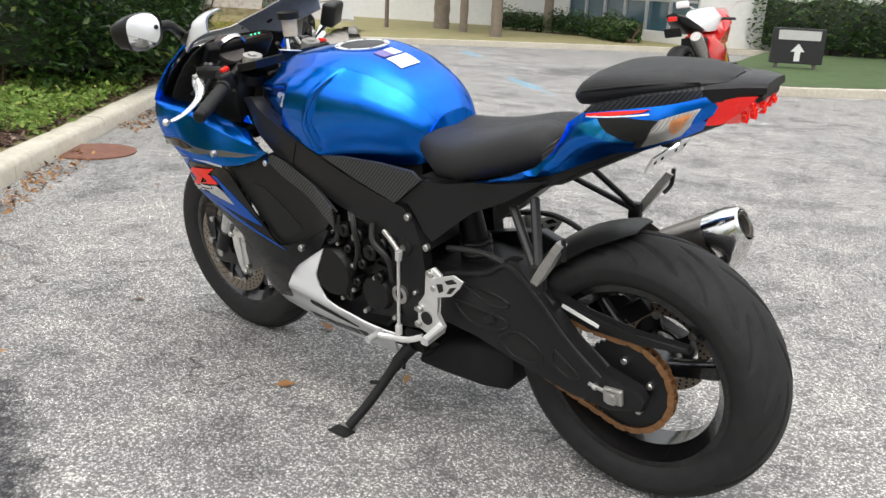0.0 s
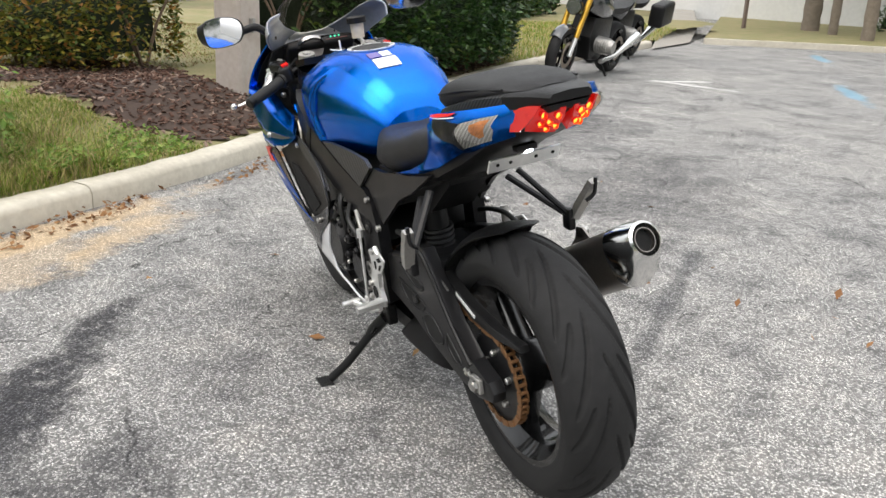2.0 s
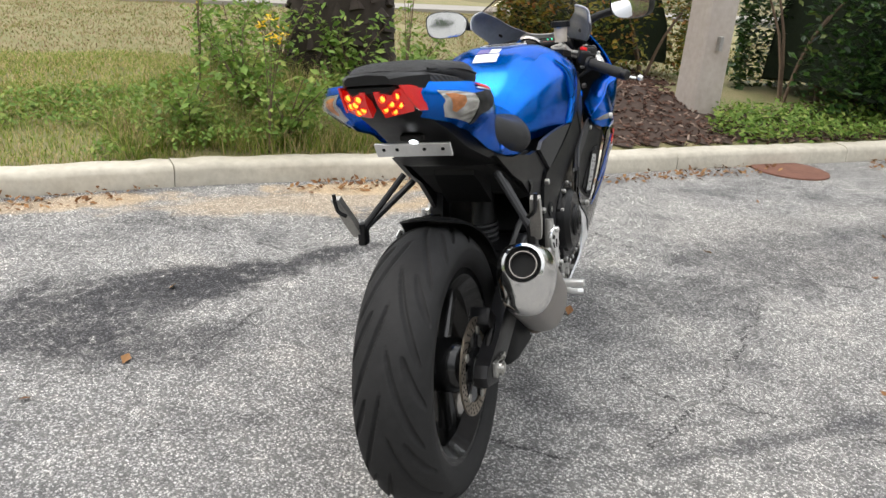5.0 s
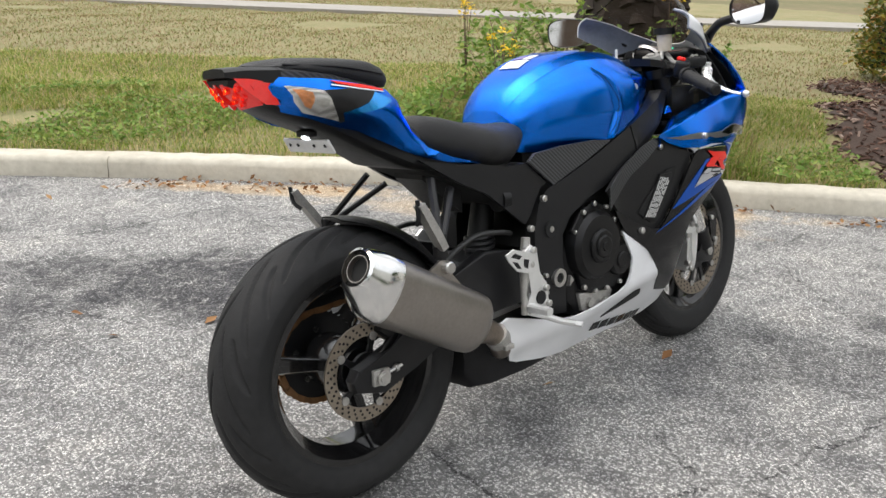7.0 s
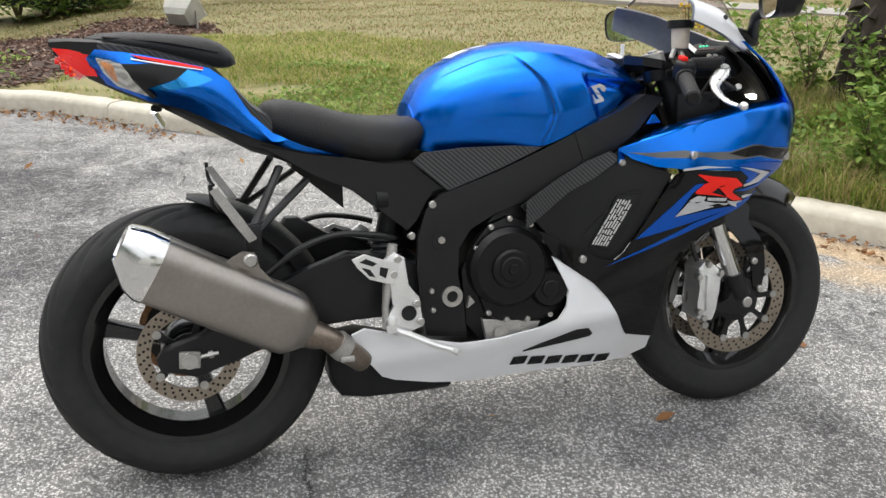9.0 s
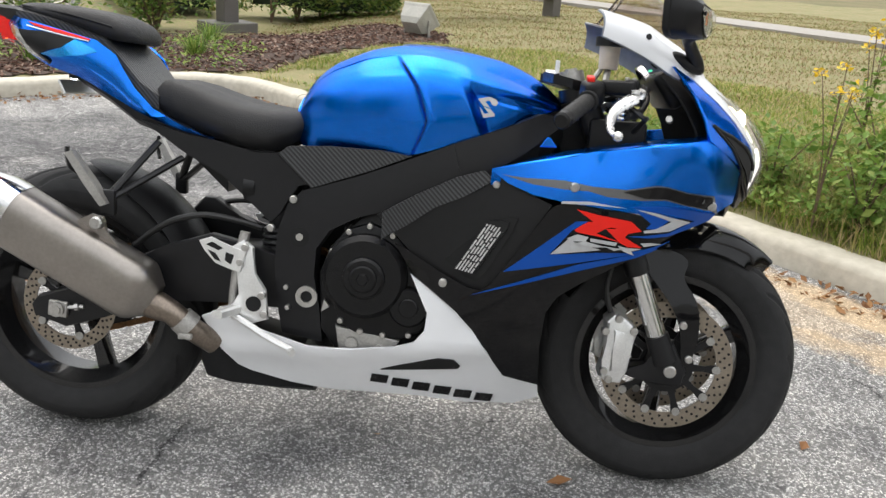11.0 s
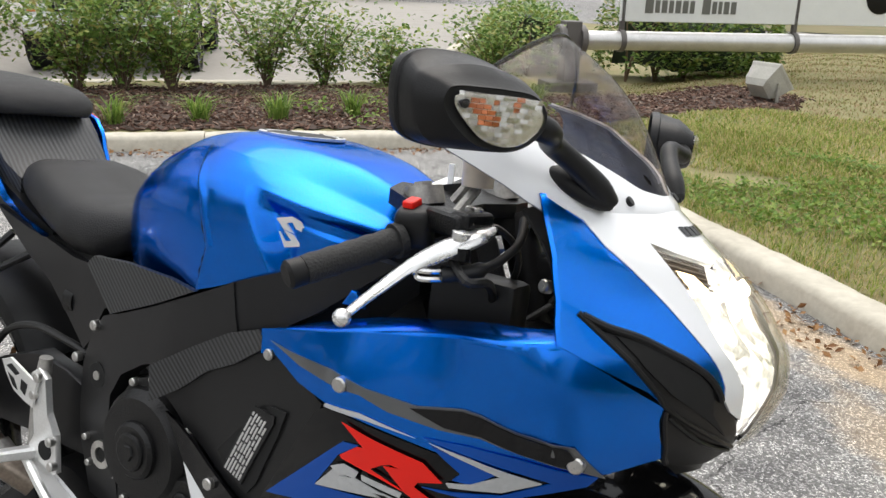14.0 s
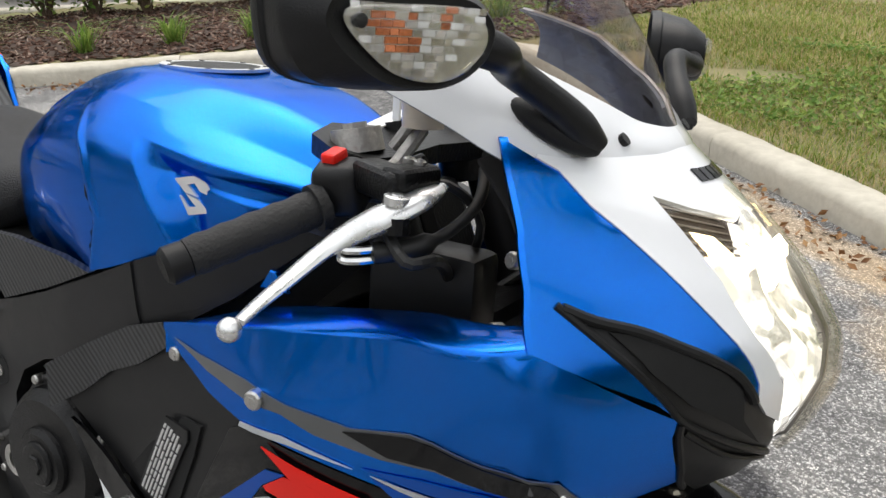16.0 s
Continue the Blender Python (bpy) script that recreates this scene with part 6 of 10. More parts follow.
# rear sprocket and chain
bm = bmesh.new()
n_t = 43
o = []
for k in range(n_t * 2):
    a = math.pi * k / n_t
    r = 0.108 if k % 2 else 0.101
    o.append((AX_R[0] + r * math.cos(a), AX_R[2] + r * math.sin(a)))
add_prism(bm, o, 0.088, 0.095)
spr = part("rear_sprocket", bm, FRAME, rear_wheel, "black rear sprocket")
for k in range(5):
    a = 2 * math.pi * k / 5 + 0.3
    bolt_at((AX_R[0] + 0.062 * math.cos(a), 0.097, AX_R[2] + 0.062 * math.sin(a)), 0.008, spr, (0, 1, 0), depth=0.009)
fx, fz, fr = 0.555, 0.415, 0.040
loop = [(AX_R[0] + 0.108 * math.cos(a), AX_R[2] + 0.108 * math.sin(a)) for a in np.linspace(radians(80), radians(278), 50)]
loop += [(fx + fr * math.cos(a), fz + fr * math.sin(a)) for a in np.linspace(radians(-80), radians(100), 16)]
loop = [Vector((a, 0.0915, b)) for a, b in loop]
loop.append(loop[0].copy())
dense = []
for a, b in zip(loop, loop[1:]):
    k = max(1, int((b - a).length / 0.002))
    dense += [a + (b - a) * i / k for i in range(k)]
acc, last, links = 0.0, dense[0], [dense[0]]
for p in dense[1:]:
    acc += (p - last).length
    last = p
    if acc >= 0.0159:
        links.append(p)
        acc = 0.0
bm = bmesh.new()
for i, (a, b) in enumerate(zip(links, links[1:] + links[:1])):
    d = b - a
    if d.length > 0.03:
        continue
    ang = math.atan2(d.z, d.x)
    rot = Matrix.Rotation(-ang, 4, "Y")
    mid = (a + b) / 2
    off = 0.0075 if i % 2 else 0.0095
    for s in (-1, 1):
        add_box(bm, (d.length + 0.007, 0.0022, 0.0125 if i % 2 else 0.0145), mid + Vector((0, s * off, 0)), rot)
    add_tube(bm, [a + Vector((0, -0.010, 0)), a + Vector((0, 0.010, 0))], 0.0048, 6)
part("drive_chain", bm, CHAIN, bike, "rusty gold drive chain")

# ---- swingarm, axle blocks, chain guard, hugger, shock ----
for s in (-1, 1):
    bm = bmesh.new()
    ARM = [(0.56, 0.455), (0.44, 0.478), (0.345, 0.520), (0.285, 0.560), (0.255, 0.560), (0.20, 0.495), (0.12, 0.410), (0.05, 0.352), (-0.035, 0.338), (-0.052, 0.315), (-0.045, 0.290), (0.03, 0.266), (0.12, 0.274), (0.25, 0.302), (0.38, 0.338), (0.56, 0.358)] if s > 0 else \
          [(0.56, 0.470), (0.44, 0.500), (0.36, 0.515), (0.26, 0.480), (0.16, 0.432), (0.06, 0.360), (-0.035, 0.338), (-0.052, 0.315), (-0.045, 0.290), (0.03, 0.268), (0.12, 0.300), (0.25, 0.360), (0.38, 0.362), (0.56, 0.362)]
    add_prism(bm, ARM, s * 0.108, s * 0.142, 0.006)
    arm = part("swingarm_leg", bm, FRAME, bike, "satin black alloy swingarm leg", smooth=True, sharp=0.5)
    if s > 0:
        for win in ([(0.311, 0.360), (0.263, 0.386), (0.208, 0.362), (0.196, 0.334), (0.229, 0.320), (0.278, 0.322)], [(0.445, 0.418), (0.331, 0.412), (0.285, 0.398), (0.322, 0.372), (0.40, 0.376)], [(0.420, 0.470), (0.345, 0.468), (0.285, 0.452), (0.300, 0.436), (0.352, 0.440)], [(0.165, 0.372), (0.135, 0.352), (0.10, 0.322), (0.13, 0.315), (0.168, 0.340)]):
            # dark slab on the solid arm, for shade in the window
            bm = bmesh.new()
            add_prism(bm, win, 0.1405, 0.1428)
            part("arm_window_shade", bm, DARK, arm)
            bm = bmesh.new()
            loop = smooth_path([(x, 0.142, z) for x, z in win] + [(win[0][0], 0.142, win[0][1])], 3)
            add_tube(bm, loop, 0.0035, 8)
            part("window_rim", bm, FRAME, arm, smooth=True)
        bm = bmesh.new()
        add_tube(bm, smooth_path([(0.46, 0.142, 0.482), (0.345, 0.142, 0.512), (0.285, 0.142, 0.545), (0.225, 0.142, 0.505), (0.13, 0.142, 0.405), (0.05, 0.142, 0.342)], 5), 0.006, 8)
        part("arm_rib", bm, FRAME, arm, smooth=True)
        bm = bmesh.new()
        add_box(bm, (0.03, 0.016, 0.02), (0.335, 0.142, 0.40), Matrix.Rotation(radians(20), 4, "Y"), 0.003)
        part("cable_clip", bm, PLASTIC, arm)
    bm = bmesh.new()
    add_box(bm, (0.044, 0.012, 0.036), (0.016, s * 0.147, 0.312), Matrix.Rotation(radians(4), 4, "Y"), 0.003)
    ab = part("axle_block", bm, RAW, arm, "bright alloy chain adjuster block")
    bm = bmesh.new()
    add_tube(bm, [(0.016, s * 0.150, 0.312), (0.016, s * 0.160, 0.312)], 0.017, 6 if s > 0 else 20)
    add_tube(bm, [(0.016, s * 0.159, 0.312), (0.016, s * 0.164, 0.312)], 0.011, 16)
    part("axle_nut", bm, BOLT, ab)
    bm = bmesh.new()
    add_tube(bm, [(0.034, s * 0.147, 0.316), (0.075, s * 0.147, 0.322)], 0.0045, 8)
    add_tube(bm, [(0.055, s * 0.147, 0.319), (0.064, s * 0.147, 0.3205)], 0.0085, 6)
    part("adjuster_bolt", bm, BOLT, ab)
bm = bmesh.new()
add_box(bm, (0.20, 0.22, 0.10), (0.46, 0, 0.42), None, 0.02)
part("swingarm_bridge", bm, FRAME, bike, "black swingarm cross member")
bm = bmesh.new()
add_prism(bm, [(0.23, 0.500), (0.12, 0.462), (0.0, 0.448), (-0.12, 0.452), (-0.125, 0.438), (-0.02, 0.426), (0.10, 0.425), (0.24, 0.470)], 0.082, 0.106, 0.004)
cg = part("chain_guard", bm, PLASTIC, bike, "black plastic chain guard", smooth=True, sharp=0.5)
bm = bmesh.new()
add_prism(bm, [(0.165, 0.471), (0.075, 0.445), (0.078, 0.437), (0.168, 0.462)], 0.1065, 0.108)
part("sticker", bm, LABEL_W, cg, "white printed sticker")
bm = bmesh.new()
rings = []
for a in np.linspace(radians(87), radians(30), 20):
    r = 0.333
    w = float(np.interp(math.degrees(a), (30, 62, 80, 87), (0.100, 0.100, 0.078, 0.040)))
    dr = float(np.interp(math.degrees(a), (30, 60, 87), (0.045, 0.035, 0.004)))
    c = Vector((AX_R[0] + r * math.cos(a), 0, AX_R[2] + r * math.sin(a)))
    u = Vector((math.cos(a), 0, math.sin(a)))
    rings.append([c + Vector((0, t * w, 0)) - u * (dr * abs(t) ** 2.5) for t in np.linspace(-1, 1, 13)] + [c + Vector((0, t * (w - 0.003), 0)) - u * (dr * abs(t) ** 2.5 + 0.003) for t in np.linspace(1, -1, 13)])
add_loft(bm, rings)
part("rear_hugger", bm, PLASTIC, bike, "black plastic hugger over the rear tyre", smooth=True, sharp=0.6)
bm = bmesh.new()
add_tube(bm, [(0.455, 0.0, 0.40), (0.47, 0, 0.46), (0.485, 0, 0.52), (0.50, 0, 0.60)], [0.028, 0.034, 0.034, 0.03], 16)
shock = part("shock_absorber", bm, CASTING, bike, "black rear shock absorber", smooth=True)
bm = bmesh.new()
hel = [(0.478 + 0.25 * (0.02 * k / 80 - 0.01) + 0.036 * math.cos(k * 0.55), 0.036 * math.sin(k * 0.55), 0.42 + 0.10 * k / 80) for k in range(80)]
add_tube(bm, hel, 0.006, 6)
part("spring", bm, mat("dark_spring", (0.03, 0.03, 0.032), 0.4), shock, smooth=True)
bm = bmesh.new()
add_tube(bm, [(0.43, -0.118, 0.63), (0.455, -0.118, 0.63)], 0.030, 20)
add_tube(bm, [(0.428, -0.118, 0.63), (0.43, -0.118, 0.63)], 0.016, 14)
place(bm, Matrix.Translation((0, 0.0, -0.005)))
part("reservoir", bm, CASTING, shock, smooth=True)
for s in (-1, 1):
    bm = bmesh.new()
    add_tube(bm, smooth_path([(0.18, s * 0.12, 0.47), (0.26, s * 0.135, 0.53), (0.34, s * 0.135, 0.555), (0.42, s * 0.13, 0.548), (0.47, s * 0.12, 0.535)], 6), 0.007, 8)
    part("brake_hose", bm, HOSE, bike)
# rear caliper, above the axle on the right
bm = bmesh.new()
add_box(bm, (0.075, 0.05, 0.045), (0.085, -0.100, 0.392), Matrix.Rotation(radians(42), 4, "Y"), 0.008)
add_box(bm, (0.09, 0.016, 0.03), (0.055, -0.120, 0.352), Matrix.Rotation(radians(-40), 4, "Y"), 0.005)
part("rear_caliper", bm, CASTING, bike, "black rear brake caliper", smooth=True, sharp=0.5)

# ---- passenger footrests and their braces ----
for s in (-1, 1):
    bm = bmesh.new()
    for a, b in (((0.284, 0.115, 0.675), (0.166, 0.205, 0.585)), ((0.228, 0.115, 0.705), (0.160, 0.205, 0.59))):
        add_tube(bm, [(a[0], s * a[1], a[2]), (b[0], s * b[1], b[2])], 0.0105, 8, flat=0.7)
    add_box(bm, (0.032, 0.02, 0.055), (0.160, s * 0.207, 0.575), None, 0.005)
    br = part("footrest_brace", bm, FRAME, bike, "black forked passenger footrest brace", smooth=True, sharp=0.5)
    bm = bmesh.new()
    rings = []
    for f in np.linspace(0, 1, 6):
        c = Vector((0.158 - 0.07 * f, s * (0.218 + 0.016 * f), 0.572 + 0.108 * f))
        w = 0.013 - 0.004 * abs(f - 0.4)
        rings.append([c + Vector((x * w * 0.7, y * w, 0.3 * x * w)) for x, y in ((-1, -1), (1, -1), (1, 1), (-1, 1))])
    add_loft(bm, rings)
    part("passenger_peg", bm, RAW, br, "folded alloy passenger peg")
    bm = bmesh.new()
    add_tube(bm, smooth_path([(0.095, s * 0.215, 0.635), (0.085, s * 0.232, 0.652), (0.083, s * 0.236, 0.69)], 4), 0.005, 6)
    part("peg_hook", bm, FRAME, br)

# ---- exhaust ----
EXA, EXB = Vector((-0.058, -0.238, 0.545)), Vector((0.238, -0.206, 0.381))
ax = (EXB - EXA).normalized()
sidev = Vector((0, -1, 0)) - ax * Vector((0, -1, 0)).dot(ax)
sidev.normalize()
upv = sidev.cross(ax)
if upv.z < 0:
    upv = -upv


def can_ring(f, k=1.0, c=None, drop=0.0):
    c = c or EXA + (EXB - EXA) * f
    prof = [(0.0, 0.070), (0.036, 0.066), (0.055, 0.046), (0.060, 0.012), (0.052, -0.030), (0.034, -0.060), (0.0, -0.070)]
    prof = prof + [(-a, b) for a, b in prof[-2:0:-1]]
    pts = smooth_path([(a, b, 0) for a, b in prof] + [(*prof[0], 0)], 3)[:-1]
    return [c + k * (sidev * p.x + upv * (p.y - drop)) for p in pts]


bm = bmesh.new()
add_loft(bm, [can_ring(0.06), can_ring(0.10, 1.0), can_ring(0.90, 1.0), can_ring(0.96, 0.97), can_ring(1.0, 0.86), can_ring(1.08, 0.55)])
can = part("silencer", bm, TITAN, bike, "brushed titanium silencer", smooth=True, sharp=0.8)
bm = bmesh.new()
tip = EXA - ax * 0.045 + upv * 0.022
rings = [can_ring(0.08, 1.02), can_ring(0.04, 1.02), can_ring(-0.06, 0.93, EXA - ax * 0.012 + upv * 0.006)]
rg = can_ring(0, 1.0)
circ = []
for p in rg:
    d = (p - EXA)
    a = math.atan2(d.dot(upv), d.dot(sidev))
    circ.append(tip + 0.043 * (math.cos(a) * sidev + math.sin(a) * upv))
rings.append(circ)
rings.append([tip - ax * 0.004 + (p - tip) * 0.86 for p in circ])
rings.append([tip + ax * 0.03 + (p - tip) * 0.72 for p in circ])
add_loft(bm, rings, caps=False)
endcap = part("silencer_tip", bm, CHROME, can, "polished steel end cap", smooth=True, sharp=0.5)
bm = bmesh.new()
add_tube(bm, [tip + ax * 0.012, tip + ax * 0.03], [0.037, 0.034], 24)
part("outlet", bm, DARK, endcap)
bm = bmesh.new()
add_lathe(bm, [(0.028, -0.012), (0.028, 0.008), (0.026, 0.008), (0.026, -0.012)], seg=28)
place(bm, Matrix.Translation(tip + ax * 0.012) @ Vector((0, 1, 0)).rotation_difference(ax).to_matrix().to_4x4())
part("outlet_ring", bm, TITAN, endcap, smooth=True)
bm = bmesh.new()
add_tube(bm, [EXA + (EXB - EXA) * 0.985 + upv * -0.01, EXA + (EXB - EXA) * 1.15 + upv * -0.004, Vector((0.30, -0.200, 0.345)), Vector((0.345, -0.185, 0.305)), Vector((0.38, -0.15, 0.27))], [0.036, 0.030, 0.026, 0.026, 0.026], 18)
part("link_pipe", bm, HEADER, can, "heat-stained exhaust link pipe", smooth=True)
bm = bmesh.new()
c0, c1 = Vector((0.318, -0.195, 0.332)), Vector((0.338, -0.188, 0.312))
add_tube(bm, [c0, c1], 0.030, 18)
add_box(bm, (0.03, 0.012, 0.012), c1 + Vector((0.0, -0.03, -0.012)), None, 0.002)
part("pipe_clamp", bm, RAW, can, smooth=True)
bm = bmesh.new()
rings = []
add_prism(bm, [(0.075, 0.520), (0.135, 0.552), (0.160, 0.548), (0.168, 0.515), (0.205, 0.470), (0.17, 0.45), (0.10, 0.49)], -0.232, -0.226)
part("silencer_hanger", bm, TITAN, can, "silencer hanger bracket")
bolt_at((0.150, -0.238, 0.535), 0.014, can, (0, -1, 0), depth=0.012)
bolt_at((0.205, -0.215, 0.455), 0.008, can, (0, -1, 0), depth=0.008)
# header pipes in front of the engine
for y in (-0.09, -0.03, 0.03, 0.09):
    bm = bmesh.new()
    add_tube(bm, smooth_path([(0.86, y, 0.52), (0.95, y, 0.49), (1.02, y * 0.95, 0.40), (1.04, y * 0.9, 0.30), (1.0, y * 0.7, 0.22), (0.90, y * 0.5, 0.20)], 5), 0.019, 12)
    part("header_pipe", bm, HEADER, bike, "heat-stained exhaust header pipe", smooth=True)
bm = bmesh.new()
add_box(bm, (0.05, 0.30, 0.26), (1.00, 0, 0.56), Matrix.Rotation(radians(18), 4, "Y"), 0.01)
part("radiator", bm, CASTING, bike, "black curved radiator")

# ---- engine ----
bm = bmesh.new()
add_prism(bm, [(0.62, 0.33), (0.66, 0.28), (0.84, 0.27), (0.90, 0.33), (0.90, 0.50), (0.96, 0.60), (0.90, 0.68), (0.76, 0.66), (0.66, 0.55), (0.61, 0.46)], -0.165, 0.160, 0.012)
engine = part("engine_block", bm, CASTING, bike, "black engine block", smooth=True, sharp=0.5)
# clutch cover, right side
bm = bmesh.new()
y0 = -0.160
def lid(bm, cx, cz, rr, yb, yt, seg=40, dome=0.85):
    add_lathe(bm, [(rr, yb), (rr, yt * 0.35 + yb * 0.65), (rr * 0.97, yt * 0.7 + yb * 0.3), (rr * dome, yt), (0.0, yt)], (cx, 0, cz), seg, closed=False)
lid(bm, 0.716, 0.463, 0.094, -0.160, -0.206)
cover = part("clutch_cover", bm, CASTING, engine, "satin black clutch cover", smooth=True, sharp=0.5)
bm = bmesh.new()
lid(bm, 0.716, 0.463, 0.046, -0.200, -0.216)
lid(bm, 0.716, 0.463, 0.030, -0.214, -0.221)
lid(bm, 0.716, 0.463, 0.014, -0.216, -0.224, 6)
part("cover_boss", bm, CASTING, cover, smooth=True, sharp=0.5)
bm = bmesh.new()
add_prism(bm, [(0.633, 0.515), (0.640, 0.420), (0.665, 0.352), (0.70, 0.335), (0.80, 0.330), (0.845, 0.350), (0.868, 0.395), (0.850, 0.450), (0.815, 0.515), (0.775, 0.560), (0.72, 0.578), (0.67, 0.560)], -0.158, -0.182, 0.006)
base = part("cover_base", bm, CASTING, cover, smooth=True, sharp=0.5)
for x, z in ((0.720, 0.572), (0.676, 0.556), (0.642, 0.510), (0.642, 0.425), (0.668, 0.360), (0.712, 0.340), (0.762, 0.337), (0.818, 0.342), (0.770, 0.556), (0.805, 0.515), (0.838, 0.470), (0.864, 0.385)):
    bolt_at((x, -0.184, z), 0.0068, cover, (0, -1, 0), depth=0.006)
bm = bmesh.new()
lid(bm, 0.815, 0.405, 0.045, -0.175, -0.198)
lid(bm, 0.815, 0.405, 0.022, -0.196, -0.203, 24)
part("starter_cover", bm, CASTING, cover, smooth=True, sharp=0.5)
# lower crankcase in raw alloy
bm = bmesh.new()
add_prism(bm, [(0.655, 0.345), (0.665, 0.295), (0.70, 0.280), (0.78, 0.285), (0.80, 0.325), (0.72, 0.335)], -0.150, -0.176, 0.006)
add_tube(bm, [(0.695, -0.172, 0.310), (0.695, -0.186, 0.310)], 0.014, 16)
add_tube(bm, [(0.757, -0.172, 0.303), (0.757, -0.188, 0.303)], 0.011, 8)
add_prism(bm, [(0.628, 0.40), (0.622, 0.372), (0.640, 0.385)], -0.150, -0.174)
part("sump", bm, RAW, engine, "raw alloy crankcase bottom", smooth=True, sharp=0.5)
# left side: generator cover, sprocket cover, linkage
bm = bmesh.new()
lid(bm, 0.80, 0.42, 0.075, 0.150, 0.200)
lid(bm, 0.66, 0.39, 0.050, 0.150, 0.185)
lid(bm, 0.83, 0.50, 0.040, 0.150, 0.190)
part("generator_cover", bm, CASTING, engine, "black generator cover", smooth=True, sharp=0.5)
bm = bmesh.new()
add_prism(bm, [(0.60, 0.33), (0.70, 0.315), (0.72, 0.38), (0.66, 0.47), (0.60, 0.46)], 0.15, 0.172, 0.006)
part("sprocket_cover", bm, CASTING, engine, smooth=True, sharp=0.5)
for x, z in ((0.775, 0.50), (0.73, 0.45), (0.735, 0.38), (0.78, 0.345), (0.60, 0.34), (0.70, 0.33), (0.655, 0.435), (0.85, 0.46), (0.87, 0.51), (0.79, 0.53)):
    bolt_at((x, 0.178, z), 0.0065, engine, (0, 1, 0), depth=0.012)
bm = bmesh.new()
for p in ([(0.74, 0.165, 0.585), (0.70, 0.175, 0.590), (0.66, 0.17, 0.572)], [(0.62, 0.175, 0.565), (0.59, 0.182, 0.548), (0.565, 0.185, 0.525)], [(0.74, 0.165, 0.585), (0.735, 0.168, 0.52), (0.72, 0.165, 0.46)]):
    add_tube(bm, smooth_path(p, 5), 0.0065, 8)
part("coolant_pipe", bm, RAW, engine, "bright coolant pipes", smooth=True)
# small castings, plugs and hose ends on the left of the engine
for x, z, r, dpt in ((0.745, 0.545, 0.020, 0.195), (0.70, 0.54, 0.016, 0.19), (0.665, 0.50, 0.022, 0.19), (0.69, 0.465, 0.014, 0.195), (0.73, 0.50, 0.012, 0.20), (0.64, 0.44, 0.015, 0.192), (0.755, 0.36, 0.016, 0.19), (0.715, 0.41, 0.013, 0.195), (0.86, 0.44, 0.012, 0.19), (0.625, 0.53, 0.015, 0.185)):
    bm = bmesh.new()
    add_tube(bm, [(x, 0.150, z), (x, dpt - 0.004, z), (x, dpt, z)], [r, r, r * 0.8], 14)
    add_tube(bm, [(x, dpt - 0.001, z), (x, dpt + 0.004, z)], r * 0.4, 6)
    part("plug", bm, CASTING, engine, smooth=True, sharp=0.5)
for p in ([(0.72, 0.175, 0.60), (0.70, 0.195, 0.56), (0.70, 0.19, 0.50), (0.73, 0.18, 0.44)], [(0.65, 0.18, 0.58), (0.64, 0.195, 0.54), (0.60, 0.19, 0.50), (0.60, 0.18, 0.44)], [(0.78, 0.17, 0.57), (0.77, 0.19, 0.52), (0.80, 0.19, 0.50)]):
    bm = bmesh.new()
    add_tube(bm, smooth_path(p, 5), 0.0075, 8)
    part("hose", bm, HOSE, engine, smooth=True)
bm = bmesh.new()
add_tube(bm, [(0.560, 0.195, 0.520), (0.580, 0.195, 0.318)], 0.0042, 8)
add_tube(bm, [(0.557, 0.195, 0.535), (0.560, 0.195, 0.512)], 0.009, 8)
add_tube(bm, [(0.579, 0.195, 0.330), (0.581, 0.195, 0.305)], 0.009, 8)
part("gear_rod", bm, ALLOY, bike, "alloy gear linkage rod", smooth=True)
bm = bmesh.new()
add_tube(bm, smooth_path([(0.51, 0.185, 0.315), (0.55, 0.20, 0.300), (0.60, 0.205, 0.295), (0.635, 0.225, 0.300)], 4), 0.008, 8)
add_tube(bm, [(0.632, 0.205, 0.30), (0.632, 0.255, 0.30)], 0.009, 10)
part("gear_lever", bm, ALLOY, bike, "alloy gear lever", smooth=True)

